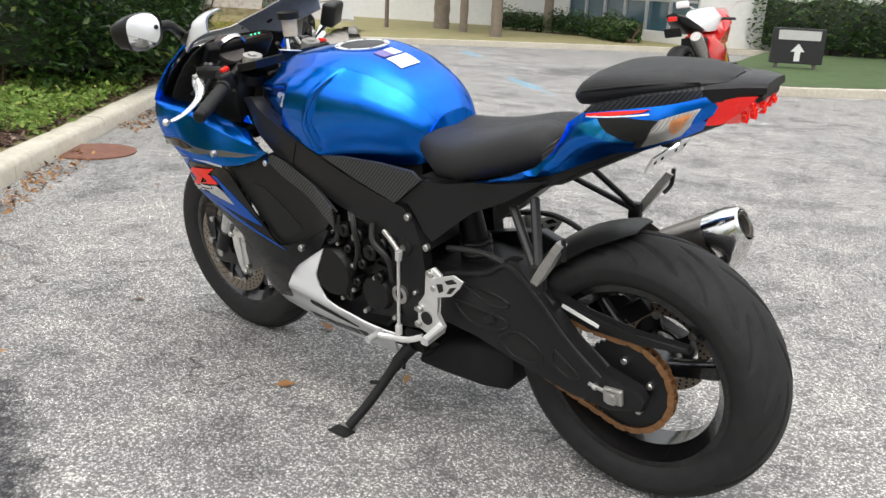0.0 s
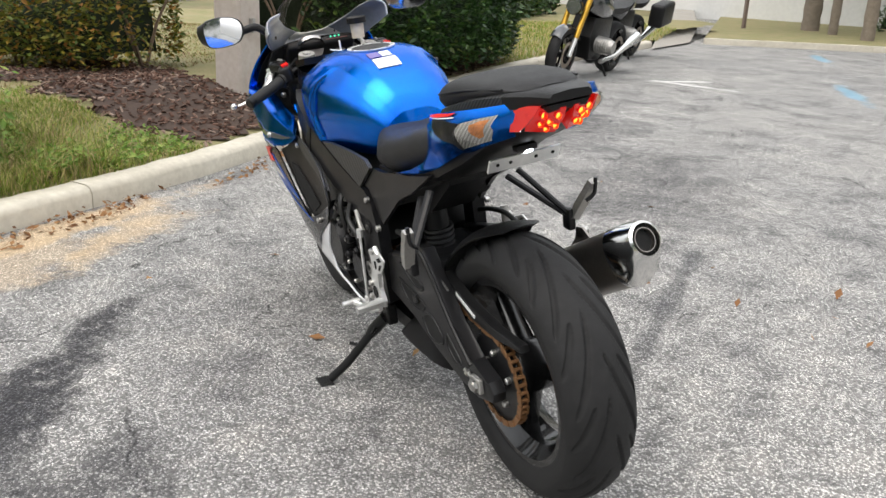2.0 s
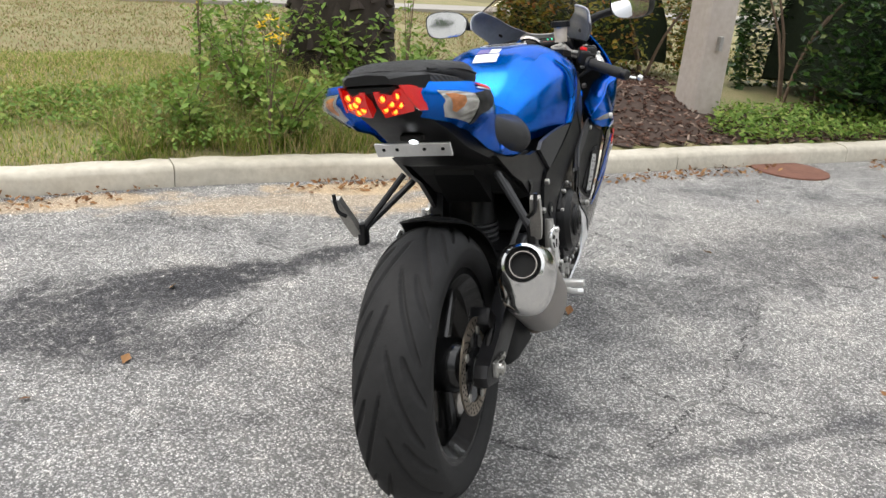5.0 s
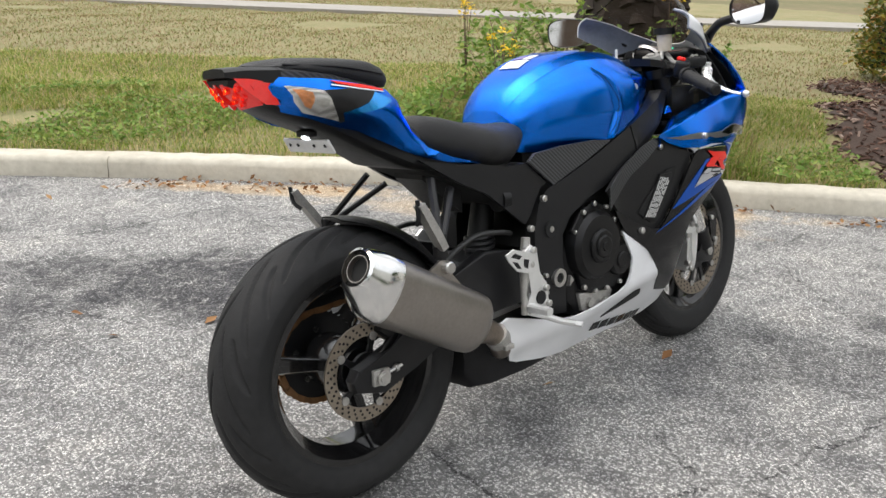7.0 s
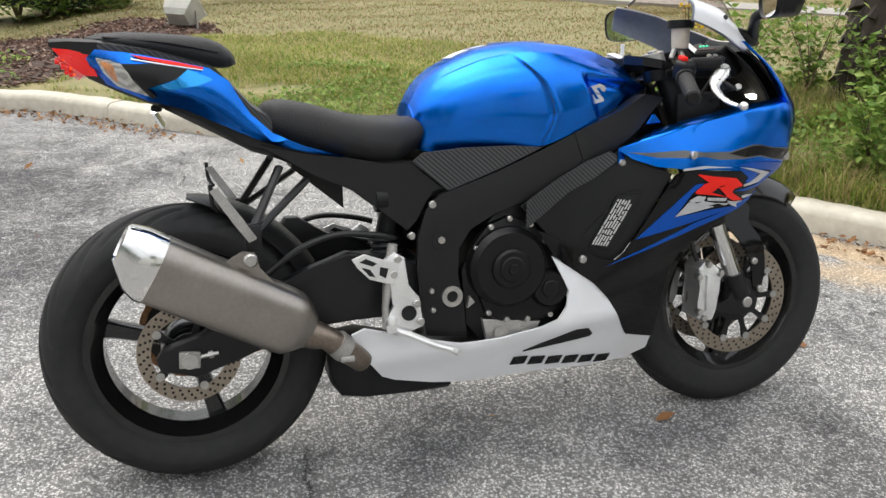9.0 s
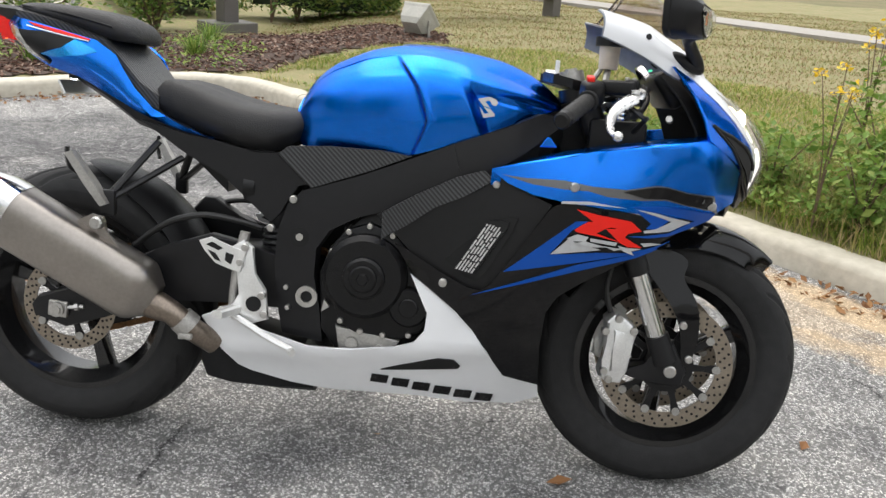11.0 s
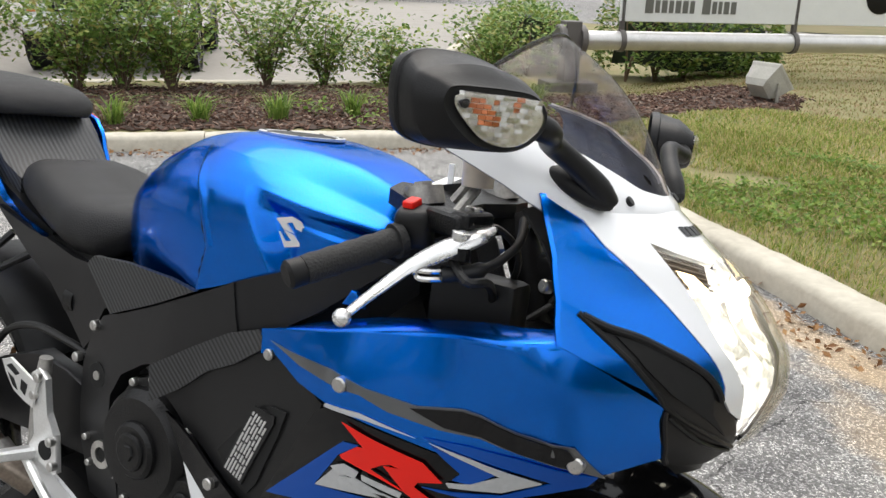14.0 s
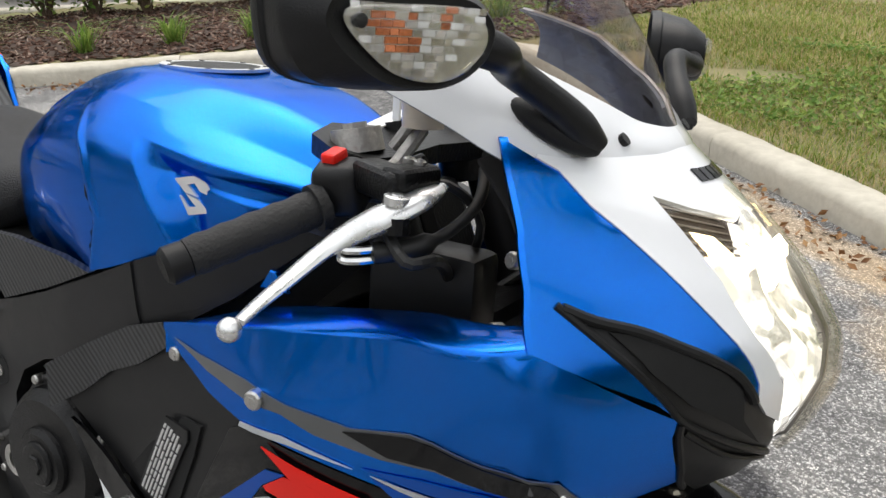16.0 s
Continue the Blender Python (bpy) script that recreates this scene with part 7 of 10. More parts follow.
# ---- rearsets ----
for s in (-1, 1):
    bm = bmesh.new()
    add_prism(bm, [(0.452, 0.520), (0.475, 0.505), (0.478, 0.445), (0.505, 0.415), (0.512, 0.350), (0.480, 0.338), (0.435, 0.352), (0.428, 0.372), (0.450, 0.40), (0.440, 0.455), (0.430, 0.505)], s * 0.188, s * 0.200, 0.003)
    rs = part("rearset_plate", bm, ALLOY, bike, "silver alloy footrest plate", smooth=True, sharp=0.5)
    bm = bmesh.new()
    add_prism(bm, [(0.358, 0.512), (0.385, 0.522), (0.44, 0.500), (0.462, 0.498), (0.450, 0.450), (0.430, 0.455), (0.395, 0.466), (0.370, 0.492)], s * 0.203, s * 0.208, 0.0015)
    hp = part("heel_plate", bm, ALLOY, rs, "perforated alloy heel guard")
    # slots are black inserts, their shade put in as colour
    bm = bmesh.new()
    for o in ([(0.374, 0.505), (0.388, 0.512), (0.412, 0.500), (0.402, 0.494)], [(0.378, 0.494), (0.396, 0.488), (0.408, 0.470), (0.394, 0.474)], [(0.418, 0.492), (0.436, 0.487), (0.430, 0.466), (0.416, 0.474)]):
        add_prism(bm, o, s * 0.2025, s * 0.2087)
    part("slot", bm, DARK, hp)
    bm = bmesh.new()
    add_tube(bm, [(0.480, s * 0.187, 0.382), (0.480, s * 0.202, 0.382)], 0.017, 18)
    part("slot", bm, DARK, rs)
    for x, z in ((0.498, 0.403), (0.505, 0.362), (0.458, 0.505), (0.448, 0.472)):
        bolt_at((x, s * 0.203, z), 0.0085, rs, (0, s, 0), depth=0.006)
    bm = bmesh.new()
    rings = []
    for f in np.linspace(0, 1, 5):
        c = Vector((0.440 - 0.015 * f, s * (0.200 + 0.075 * f), 0.366 + 0.006 * f))
        w = 0.013 - 0.002 * f
        rings.append([c + Vector((x * w, 0, z * w * 0.8)) for x, z in ((-1, -0.6), (-0.6, -1), (0.6, -1), (1, -0.6), (1, 0.6), (0.6, 1), (-0.6, 1), (-1, 0.6))])
    add_loft(bm, rings)
    part("footpeg", bm, ALLOY, rs, "knurled alloy footpeg", smooth=True, sharp=0.5)
    if s < 0:
        bm = bmesh.new()
        add_tube(bm, smooth_path([(0.43, -0.205, 0.358), (0.48, -0.215, 0.336), (0.53, -0.222, 0.312), (0.575, -0.228, 0.296)], 4), [0.008] * 13, 8)
        add_tube(bm, [(0.565, -0.215, 0.297), (0.580, -0.245, 0.294)], 0.008, 8)
        part("brake_pedal", bm, ALLOY, rs, "alloy rear brake pedal", smooth=True)
        bm = bmesh.new()
        add_tube(bm, [(0.432, -0.190, 0.350), (0.430, -0.190, 0.40), (0.442, -0.188, 0.470), (0.452, -0.186, 0.535)], [0.010, 0.008, 0.014, 0.011], 12)
        part("master_cylinder", bm, RAW, rs, "rear master cylinder", smooth=True)

# ---- side stand ----
bm = bmesh.new()
add_tube(bm, smooth_path([(0.575, 0.155, 0.252), (0.600, 0.185, 0.215), (0.640, 0.262, 0.12), (0.668, 0.318, 0.066)], 4), [0.018] * 5 + [0.013] * 8, 10)
add_tube(bm, [(0.62, 0.225, 0.165), (0.645, 0.25, 0.172)], 0.005, 6)
add_tube(bm, [(0.59, 0.178, 0.225), (0.56, 0.21, 0.222)], 0.005, 6)
stand = part("side_stand", bm, PLASTIC, bike, "black steel side stand", smooth=True)
bm = bmesh.new()
add_box(bm, (0.062, 0.042, 0.007), (0.678, 0.335, 0.0565), Matrix.Rotation(radians(9.4), 4, "X"), 0.003)
part("stand_foot", bm, PLASTIC, stand)
bm = bmesh.new()
add_box(bm, (0.06, 0.03, 0.06), (0.565, 0.145, 0.272), None, 0.006)
part("stand_bracket", bm, CASTING, stand)

# ---- front end: fork, calipers, mudguard ----
HEAD = Vector((1.135, 0, 0.905))
fdir = (Vector((AX_F[0] - 0.004, 0, AX_F[2])) - HEAD).normalized()
for s in (-1, 1):
    o = Vector((0, s * 0.103, 0))
    bm = bmesh.new()
    add_tube(bm, [HEAD + o + fdir * 0.02, HEAD + o + fdir * 0.43], 0.027, 20)
    fork = part("fork_leg", bm, FRAME, bike, "black inverted fork leg", smooth=True)
    bm = bmesh.new()
    add_tube(bm, [HEAD + o + fdir * 0.42, HEAD + o + fdir * 0.60], 0.0215, 20)
    part("fork_slider", bm, CHROME, fork, "polished fork slider", smooth=True)
    bm = bmesh.new()
    add_tube(bm, [HEAD + o + fdir * 0.575, HEAD + o + fdir * 0.64], [0.026, 0.028], 18)
    add_prism(bm, [(1.352, 0.345), (1.398, 0.362), (1.432, 0.30), (1.425, 0.268), (1.395, 0.262), (1.330, 0.272), (1.296, 0.280), (1.302, 0.300), (1.345, 0.305)], s * 0.078, s * 0.115, 0.006)
    foot = part("fork_foot", bm, FRAME, fork, "black fork foot with caliper lugs", smooth=True, sharp=0.5)
    bolt_at((1.396, s * 0.116, 0.298), 0.014, foot, (0, s, 0), depth=0.006)
    bolt_at((1.372, s * 0.116, 0.330), 0.009, foot, (0, s, 0), depth=0.005)
    bm = bmesh.new()
    add_prism(bm, [(1.262, 0.420), (1.285, 0.412), (1.316, 0.385), (1.306, 0.345), (1.302, 0.290), (1.290, 0.262), (1.258, 0.262), (1.240, 0.275), (1.252, 0.31), (1.250, 0.355), (1.244, 0.40)], s * 0.055, s * 0.128, 0.008)
    cal = part("front_caliper", bm, ALLOY, fork, "silver radial brake caliper", smooth=True, sharp=0.5)
    bm = bmesh.new()
    add_prism(bm, [(1.262, 0.385), (1.285, 0.38), (1.292, 0.34), (1.282, 0.29), (1.262, 0.29), (1.268, 0.34)], s * 0.125, s * 0.134, 0.004)
    part("caliper_bridge", bm, ALLOY, cal, smooth=True, sharp=0.5)
    for x, z in ((1.27, 0.41), (1.262, 0.272), (1.244, 0.38), (1.25, 0.29), (1.305, 0.385)):
        bolt_at((x, s * 0.128, z), 0.009, cal, (0, s, 0), depth=0.009)
    bm = bmesh.new()
    add_tube(bm, smooth_path([(1.255, s * 0.10, 0.415), (1.24, s * 0.095, 0.47), (1.25, s * 0.08, 0.56), (1.22, s * 0.05, 0.66)], 5), 0.006, 8)
    part("brake_hose", bm, HOSE, cal)
bm = bmesh.new()
rings = []
for a in np.linspace(radians(48), radians(150), 26):
    r = 0.322 + 0.012 * max(0, math.cos((a - radians(60)) * 2))
    w = float(np.interp(math.degrees(a), (48, 56, 80, 120, 150), (0.012, 0.055, 0.080, 0.076, 0.062)))
    c = Vector((AX_F[0] + r * math.cos(a), 0, AX_F[2] + r * math.sin(a)))
    u = Vector((math.cos(a), 0, math.sin(a)))
    rings.append([c + Vector((0, t * w, 0)) - u * (0.055 * abs(t) ** 2.2) for t in np.linspace(-1, 1, 13)] + [c + Vector((0, t * (w - 0.003), 0)) - u * (0.055 * abs(t) ** 2.2 + 0.004) for t in np.linspace(1, -1, 13)])
add_loft(bm, rings)
fender = part("front_mudguard", bm, GLOSS, bike, "gloss black front mudguard", smooth=True, sharp=0.8)
for s in (-1, 1):
    bm = bmesh.new()
    patch(bm, [(1.30, 0.545), (1.36, 0.565), (1.41, 0.545), (1.405, 0.505), (1.435, 0.46), (1.448, 0.40), (1.444, 0.345), (1.432, 0.312), (1.418, 0.325), (1.405, 0.40), (1.375, 0.455), (1.345, 0.49)], lambda x, z, s=s: (x, s * (0.082 + 0.03 * min(1, max(0, (0.56 - z) / 0.12))), z), (0, s, 0), thick=0.005, step=0.016, n=3)
    fg = part("fork_guard", bm, GLOSS, fender, "gloss black fork guard", smooth=True)
    for x, z in ((1.412, 0.405), (1.433, 0.330)):
        bolt_at((x, s * 0.116, z), 0.0085, fg, (0, s, 0), depth=0.005)

LEVER = mat("polished_lever_alloy", (0.80, 0.80, 0.79), 0.28, metal=0.8, var=0.06)
# ---- bars, levers, clamps, dash ----
bm = bmesh.new()
o = [(1.075, 0.03), (1.055, 0.07), (1.075, 0.125), (1.115, 0.142), (1.150, 0.128), (1.155, 0.08), (1.145, 0.0)]
o = o + [(a, -b) for a, b in o[-2::-1]]
lo = [bm.verts.new((x, y, 0.895 - 0.2 * (x - 1.1))) for x, y in o]
hi = [bm.verts.new((x, y, 0.915 - 0.2 * (x - 1.1))) for x, y in o]
bm.faces.new(lo[::-1])
bm.faces.new(hi)
for i in range(len(o)):
    bm.faces.new((lo[i], lo[(i + 1) % len(o)], hi[(i + 1) % len(o)], hi[i]))
clamp = part("top_clamp", bm, CASTING, bike, "black top fork clamp")
for s in (-1, 1):
    bm = bmesh.new()
    add_tube(bm, [(1.117, s * 0.103, 0.905), (1.112, s * 0.103, 0.928)], [0.027, 0.025], 20)
    add_tube(bm, [(1.112, s * 0.103, 0.927), (1.1105, s * 0.103, 0.933)], 0.013, 6)
    part("fork_cap", bm, RAW, clamp, "grey fork cap", smooth=True, sharp=0.5)
bm = bmesh.new()
add_tube(bm, [(1.098, 0, 0.90), (1.092, 0, 0.925)], 0.017, 16)
ign = part("ignition_switch", bm, PLASTIC, clamp)
bm = bmesh.new()
add_box(bm, (0.010, 0.003, 0.03), (1.088, 0.0, 0.938), None, 0.001)
add_box(bm, (0.022, 0.06, 0.002), (1.075, 0.006, 0.925), Matrix.Rotation(radians(12), 4, "X"))
part("key_tag", bm, LABEL_W, ign, "key with white paper tag")
for s in (-1, 1):
    root, end = Vector((1.182, s * 0.112, 0.896)), Vector((1.089, s * 0.320, 0.828))
    d = (end - root).normalized()
    bm = bmesh.new()
    add_tube(bm, [root - d * 0.02, root + d * 0.10], 0.012, 14)
    add_tube(bm, [Vector((1.128, s * 0.103, 0.868)), Vector((1.122, s * 0.103, 0.893))], 0.034, 18)
    add_box(bm, (0.05, 0.04, 0.026), (1.150, s * 0.118, 0.878), None, 0.006)
    bar = part("handlebar", bm, CASTING, bike, "black clip-on handlebar", smooth=True, sharp=0.5)
    bm = bmesh.new()
    pts = [root + d * (0.098 + 0.012 * i) for i in range(11)]
    add_tube(bm, pts, [0.0165 + 0.0012 * (i % 2) for i in range(11)], 16)
    add_tube(bm, [root + d * 0.090, root + d * 0.100], 0.022, 18)
    grp = part("grip", bm, GRIP, bar, "black ribbed rubber grip", smooth=True, sharp=0.6)
    bm = bmesh.new()
    add_tube(bm, [root + d * 0.219, root + d * 0.236, root + d * 0.240], [0.0165, 0.017, 0.013], 16)
    part("bar_end", bm, PLASTIC, grp, smooth=True)
    # switch pod
    bm = bmesh.new()
    c = root + d * 0.072
    add_box(bm, (0.046, 0.040, 0.050), c + Vector((0, 0, 0.010)), Matrix.Rotation(radians(-s * 16), 4, "X") @ Matrix.Rotation(radians(s * -22), 4, "Z"), 0.011, 3)
    pod = part("switch_pod", bm, PLASTIC, bar, "black switch housing", smooth=True, sharp=0.6)
    bm = bmesh.new()
    add_box(bm, (0.016, 0.022, 0.011), c + Vector((-0.006, s * 0.003, 0.038)), Matrix.Rotation(radians(-s * 16), 4, "X"), 0.003)
    part("kill_switch" if s < 0 else "horn_button", bm, RED, pod, "red switch")
    # lever
    bm = bmesh.new()
    piv = Vector((1.246, s * 0.212, 0.888))
    lev = smooth_path([(1.249, s * 0.155, 0.899), (1.249, s * 0.185, 0.893), (1.236, s * 0.206, 0.882), (1.206, s * 0.224, 0.862), (1.191, s * 0.245, 0.846), (1.185, s * 0.275, 0.830), (1.184, s * 0.308, 0.817), (1.189, s * 0.336, 0.810)], 5)
    add_tube(bm, lev, [float(np.interp(i / (len(lev) - 1), (0, 0.15, 0.35, 0.55, 1.0), (0.006, 0.014, 0.0165, 0.0105, 0.0058))) for i in range(len(lev))], 12, flat=0.62)
    e = Vector((1.193, s * 0.349, 0.809))
    bmesh.ops.create_uvsphere(bm, u_segments=14, v_segments=10, radius=0.0098, matrix=Matrix.Translation(e))
    part("lever", bm, LEVER, bar, "polished alloy lever with ball end", smooth=True)
    bm = bmesh.new()
    add_box(bm, (0.075, 0.034, 0.030), (1.206, s * 0.180, 0.900), Matrix.Rotation(radians(s * 25), 4, "Z"), 0.009, 3)
    add_box(bm, (0.030, 0.050, 0.020), (1.232, s * 0.178, 0.908), Matrix.Rotation(radians(s * 10), 4, "Z"), 0.007, 3)
    add_tube(bm, [(1.240, s * 0.208, 0.866), (1.240, s * 0.208, 0.880)], 0.012, 12)
    mc = part("lever_perch", bm, CASTING, bar, "black lever perch", smooth=True, sharp=0.5)
    bolt_at((1.238, s * 0.206, 0.8935), 0.0115, mc, (0.1, 0, 1), m=LEVER, depth=0.004)
    bolt_at((1.222, s * 0.168, 0.919), 0.0055, mc, (0.1, 0, 1), depth=0.003)
    bolt_at((1.236, s * 0.172, 0.919), 0.0055, mc, (0.1, 0, 1), depth=0.003)
    bm = bmesh.new()
    add_tube(bm, smooth_path([(1.22, s * 0.20, 0.87), (1.255, s * 0.215, 0.845), (1.265, s * 0.18, 0.84), (1.24, s * 0.12, 0.80), (1.18, s * 0.06, 0.74)], 5), 0.0055, 8)
    add_tube(bm, smooth_path([(1.20, s * 0.17, 0.89), (1.25, s * 0.15, 0.90), (1.265, s * 0.11, 0.86), (1.23, s * 0.08, 0.79)], 5), 0.0045, 8)
    part("control_cable", bm, HOSE, bar)
    bm = bmesh.new()
    for dz in (0, 0.009):
        add_tube(bm, smooth_path([(1.198, s * 0.226, 0.858 - dz), (1.204, s * 0.234, 0.850 - dz), (1.214, s * 0.228, 0.849 - dz), (1.226, s * 0.212, 0.850 - dz)], 5), 0.0038, 8)
    guide = part("cable_guide", bm, CHROME, bar, "bright bent cable guides", smooth=True)
    bm = bmesh.new()
    add_tube(bm, smooth_path([(1.222, s * 0.215, 0.846), (1.245, s * 0.190, 0.850), (1.262, s * 0.160, 0.862), (1.272, s * 0.130, 0.885), (1.262, s * 0.105, 0.91)], 5), [0.0095] * 8 + [0.0055] * 13, 10)
    part("cable_boot", bm, HOSE, bar, smooth=True)
    if s > 0:
        bar.location = (0.004, -0.010, -0.014)
# front brake reservoir on its bracket
bm = bmesh.new()
add_lathe(bm, [(0.0, -0.024), (0.020, -0.024), (0.022, 0.022), (0.0, 0.022)], seg=24, closed=False)
place(bm, Matrix.Translation((1.188, -0.098, 0.962)) @ Matrix.Rotation(radians(90), 4, "X"))
res = part("fluid_reservoir", bm, mat("milky_plastic", (0.62, 0.55, 0.46), 0.4), bike, "milky brake fluid reservoir with black cap", smooth=True)
bm = bmesh.new()
add_tube(bm, [(1.188, -0.098, 0.985), (1.188, -0.098, 1.003)], 0.031, 24)
part("reservoir_cap", bm, PLASTIC, res, smooth=True, sharp=0.5)
bm = bmesh.new()
add_tube(bm, [(1.188, -0.098, 0.936), (1.182, -0.13, 0.905), (1.185, -0.16, 0.90)], 0.007, 8)
add_tube(bm, [(1.175, -0.098, 0.94), (1.16, -0.105, 0.915)], 0.006, 8)
part("reservoir_bracket", bm, RAW, res)
# dash
bm = bmesh.new()
add_box(bm, (0.035, 0.24, 0.085), (1.318, 0, 0.905), Matrix.Rotation(radians(-38), 4, "Y"), 0.014, 3)
dash = part("dash", bm, PLASTIC, bike, "black instrument cluster with round rev counter", smooth=True, sharp=0.6)
bm = bmesh.new()
add_lathe(bm, [(0.050, -0.004), (0.050, 0.008), (0.044, 0.010), (0.044, -0.004)], seg=40)
place(bm, Matrix.Translation((1.300, 0.035, 0.918)) @ Matrix.Rotation(radians(-38), 4, "Y") @ Matrix.Rotation(radians(90), 4, "Z"))
part("rev_counter_ring", bm, CHROME, dash, "chrome rev counter ring", smooth=True)
bm = bmesh.new()
add_tube(bm, [(1.306, 0.035, 0.913), (1.298, 0.035, 0.9195)], 0.044, 32)
part("rev_counter", bm, mat("dial_face", (0.10, 0.085, 0.08), 0.4), dash, "dark round dial face")
bm = bmesh.new()
add_box(bm, (0.004, 0.075, 0.045), (1.301, -0.055, 0.919), Matrix.Rotation(radians(-38), 4, "Y"), 0.001)
part("display", bm, mat("display_glass", (0.10, 0.04, 0.035), 0.15), dash)
bm = bmesh.new()
for i in range(3):
    add_box(bm, (0.004, 0.005, 0.004), (1.284, -0.035 - 0.014 * i, 0.944), Matrix.Rotation(radians(-38), 4, "Y"))
part("warning_light", bm, DASH_GREEN, dash)
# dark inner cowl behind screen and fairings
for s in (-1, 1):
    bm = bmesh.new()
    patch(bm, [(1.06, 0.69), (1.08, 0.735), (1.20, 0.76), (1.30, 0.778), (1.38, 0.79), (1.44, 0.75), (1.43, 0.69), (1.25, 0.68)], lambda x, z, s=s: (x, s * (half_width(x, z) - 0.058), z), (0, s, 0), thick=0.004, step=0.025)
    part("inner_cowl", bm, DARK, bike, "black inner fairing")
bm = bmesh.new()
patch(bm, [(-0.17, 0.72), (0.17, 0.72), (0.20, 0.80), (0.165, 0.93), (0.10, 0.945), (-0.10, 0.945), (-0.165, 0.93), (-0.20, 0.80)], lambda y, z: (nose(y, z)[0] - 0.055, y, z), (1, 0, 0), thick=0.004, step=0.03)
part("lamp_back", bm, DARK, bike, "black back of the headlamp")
bm = bmesh.new()
add_box(bm, (0.10, 0.10, 0.14), (1.13, 0, 0.79), Matrix.Rotation(radians(-24), 4, "Y"), 0.02)
add_box(bm, (0.10, 0.24, 0.05), (1.19, 0, 0.72), None, 0.02)
part("steering_head", bm, CASTING, bike, "black steering head")
for s in (-1, 1):
    bm = bmesh.new()
    add_box(bm, (0.12, 0.05, 0.09), (1.22, s * 0.115, 0.79), None, 0.01)
    part("air_duct", bm, PLASTIC, bike, "black ram-air duct", smooth=True, sharp=0.6)
for p in ((1.31, -0.15, 0.78), (1.32, -0.145, 0.845), (1.31, 0.15, 0.78)):
    bolt_at(p, 0.008, dash, (-0.3, -1 if p[1] < 0 else 1, 0.2))

# ---- mirrors ----
# mirror shell sections, outwards and up, from the rim round the glass to the ring round the lens
MIRROR_REAR = [(0.083, -0.005), (0.081, 0.026), (0.062, 0.041), (0.025, 0.045), (-0.010, 0.042), (-0.040, 0.033), (-0.060, 0.012), (-0.057, -0.020), (-0.035, -0.041), (0.0, -0.046), (0.045, -0.045), (0.074, -0.034)]
MIRROR_MID = [(0.082, -0.005), (0.080, 0.017), (0.070, 0.0265), (0.030, 0.036), (-0.010, 0.035), (-0.045, 0.027), (-0.066, 0.008), (-0.064, -0.018), (-0.040, -0.036), (-0.005, -0.042), (0.040, -0.042), (0.070, -0.032)]
MIRROR_FRONT = [(0.068, -0.002), (0.065, 0.0125), (0.054, 0.0175), (0.025, 0.0190), (-0.010, 0.0195), (-0.042, 0.0170), (-0.061, 0.002), (-0.057, -0.018), (-0.036, -0.034), (-0.008, -0.0395), (0.025, -0.036), (0.052, -0.020)]
MIRROR_LENS = [(0.055, -0.001), (0.056, 0.007), (0.046, 0.0115), (0.020, 0.013), (-0.012, 0.0138), (-0.036, 0.0125), (-0.052, 0.001), (-0.050, -0.015), (-0.031, -0.030), (-0.008, -0.0345), (0.020, -0.029), (0.042, -0.014)]


def closed_ring(prof, n=4):
    pts = smooth_path([(a, b, 0) for a, b in (prof[-1], *prof, prof[0], prof[1])], n)
    return pts[n:-n - 1]


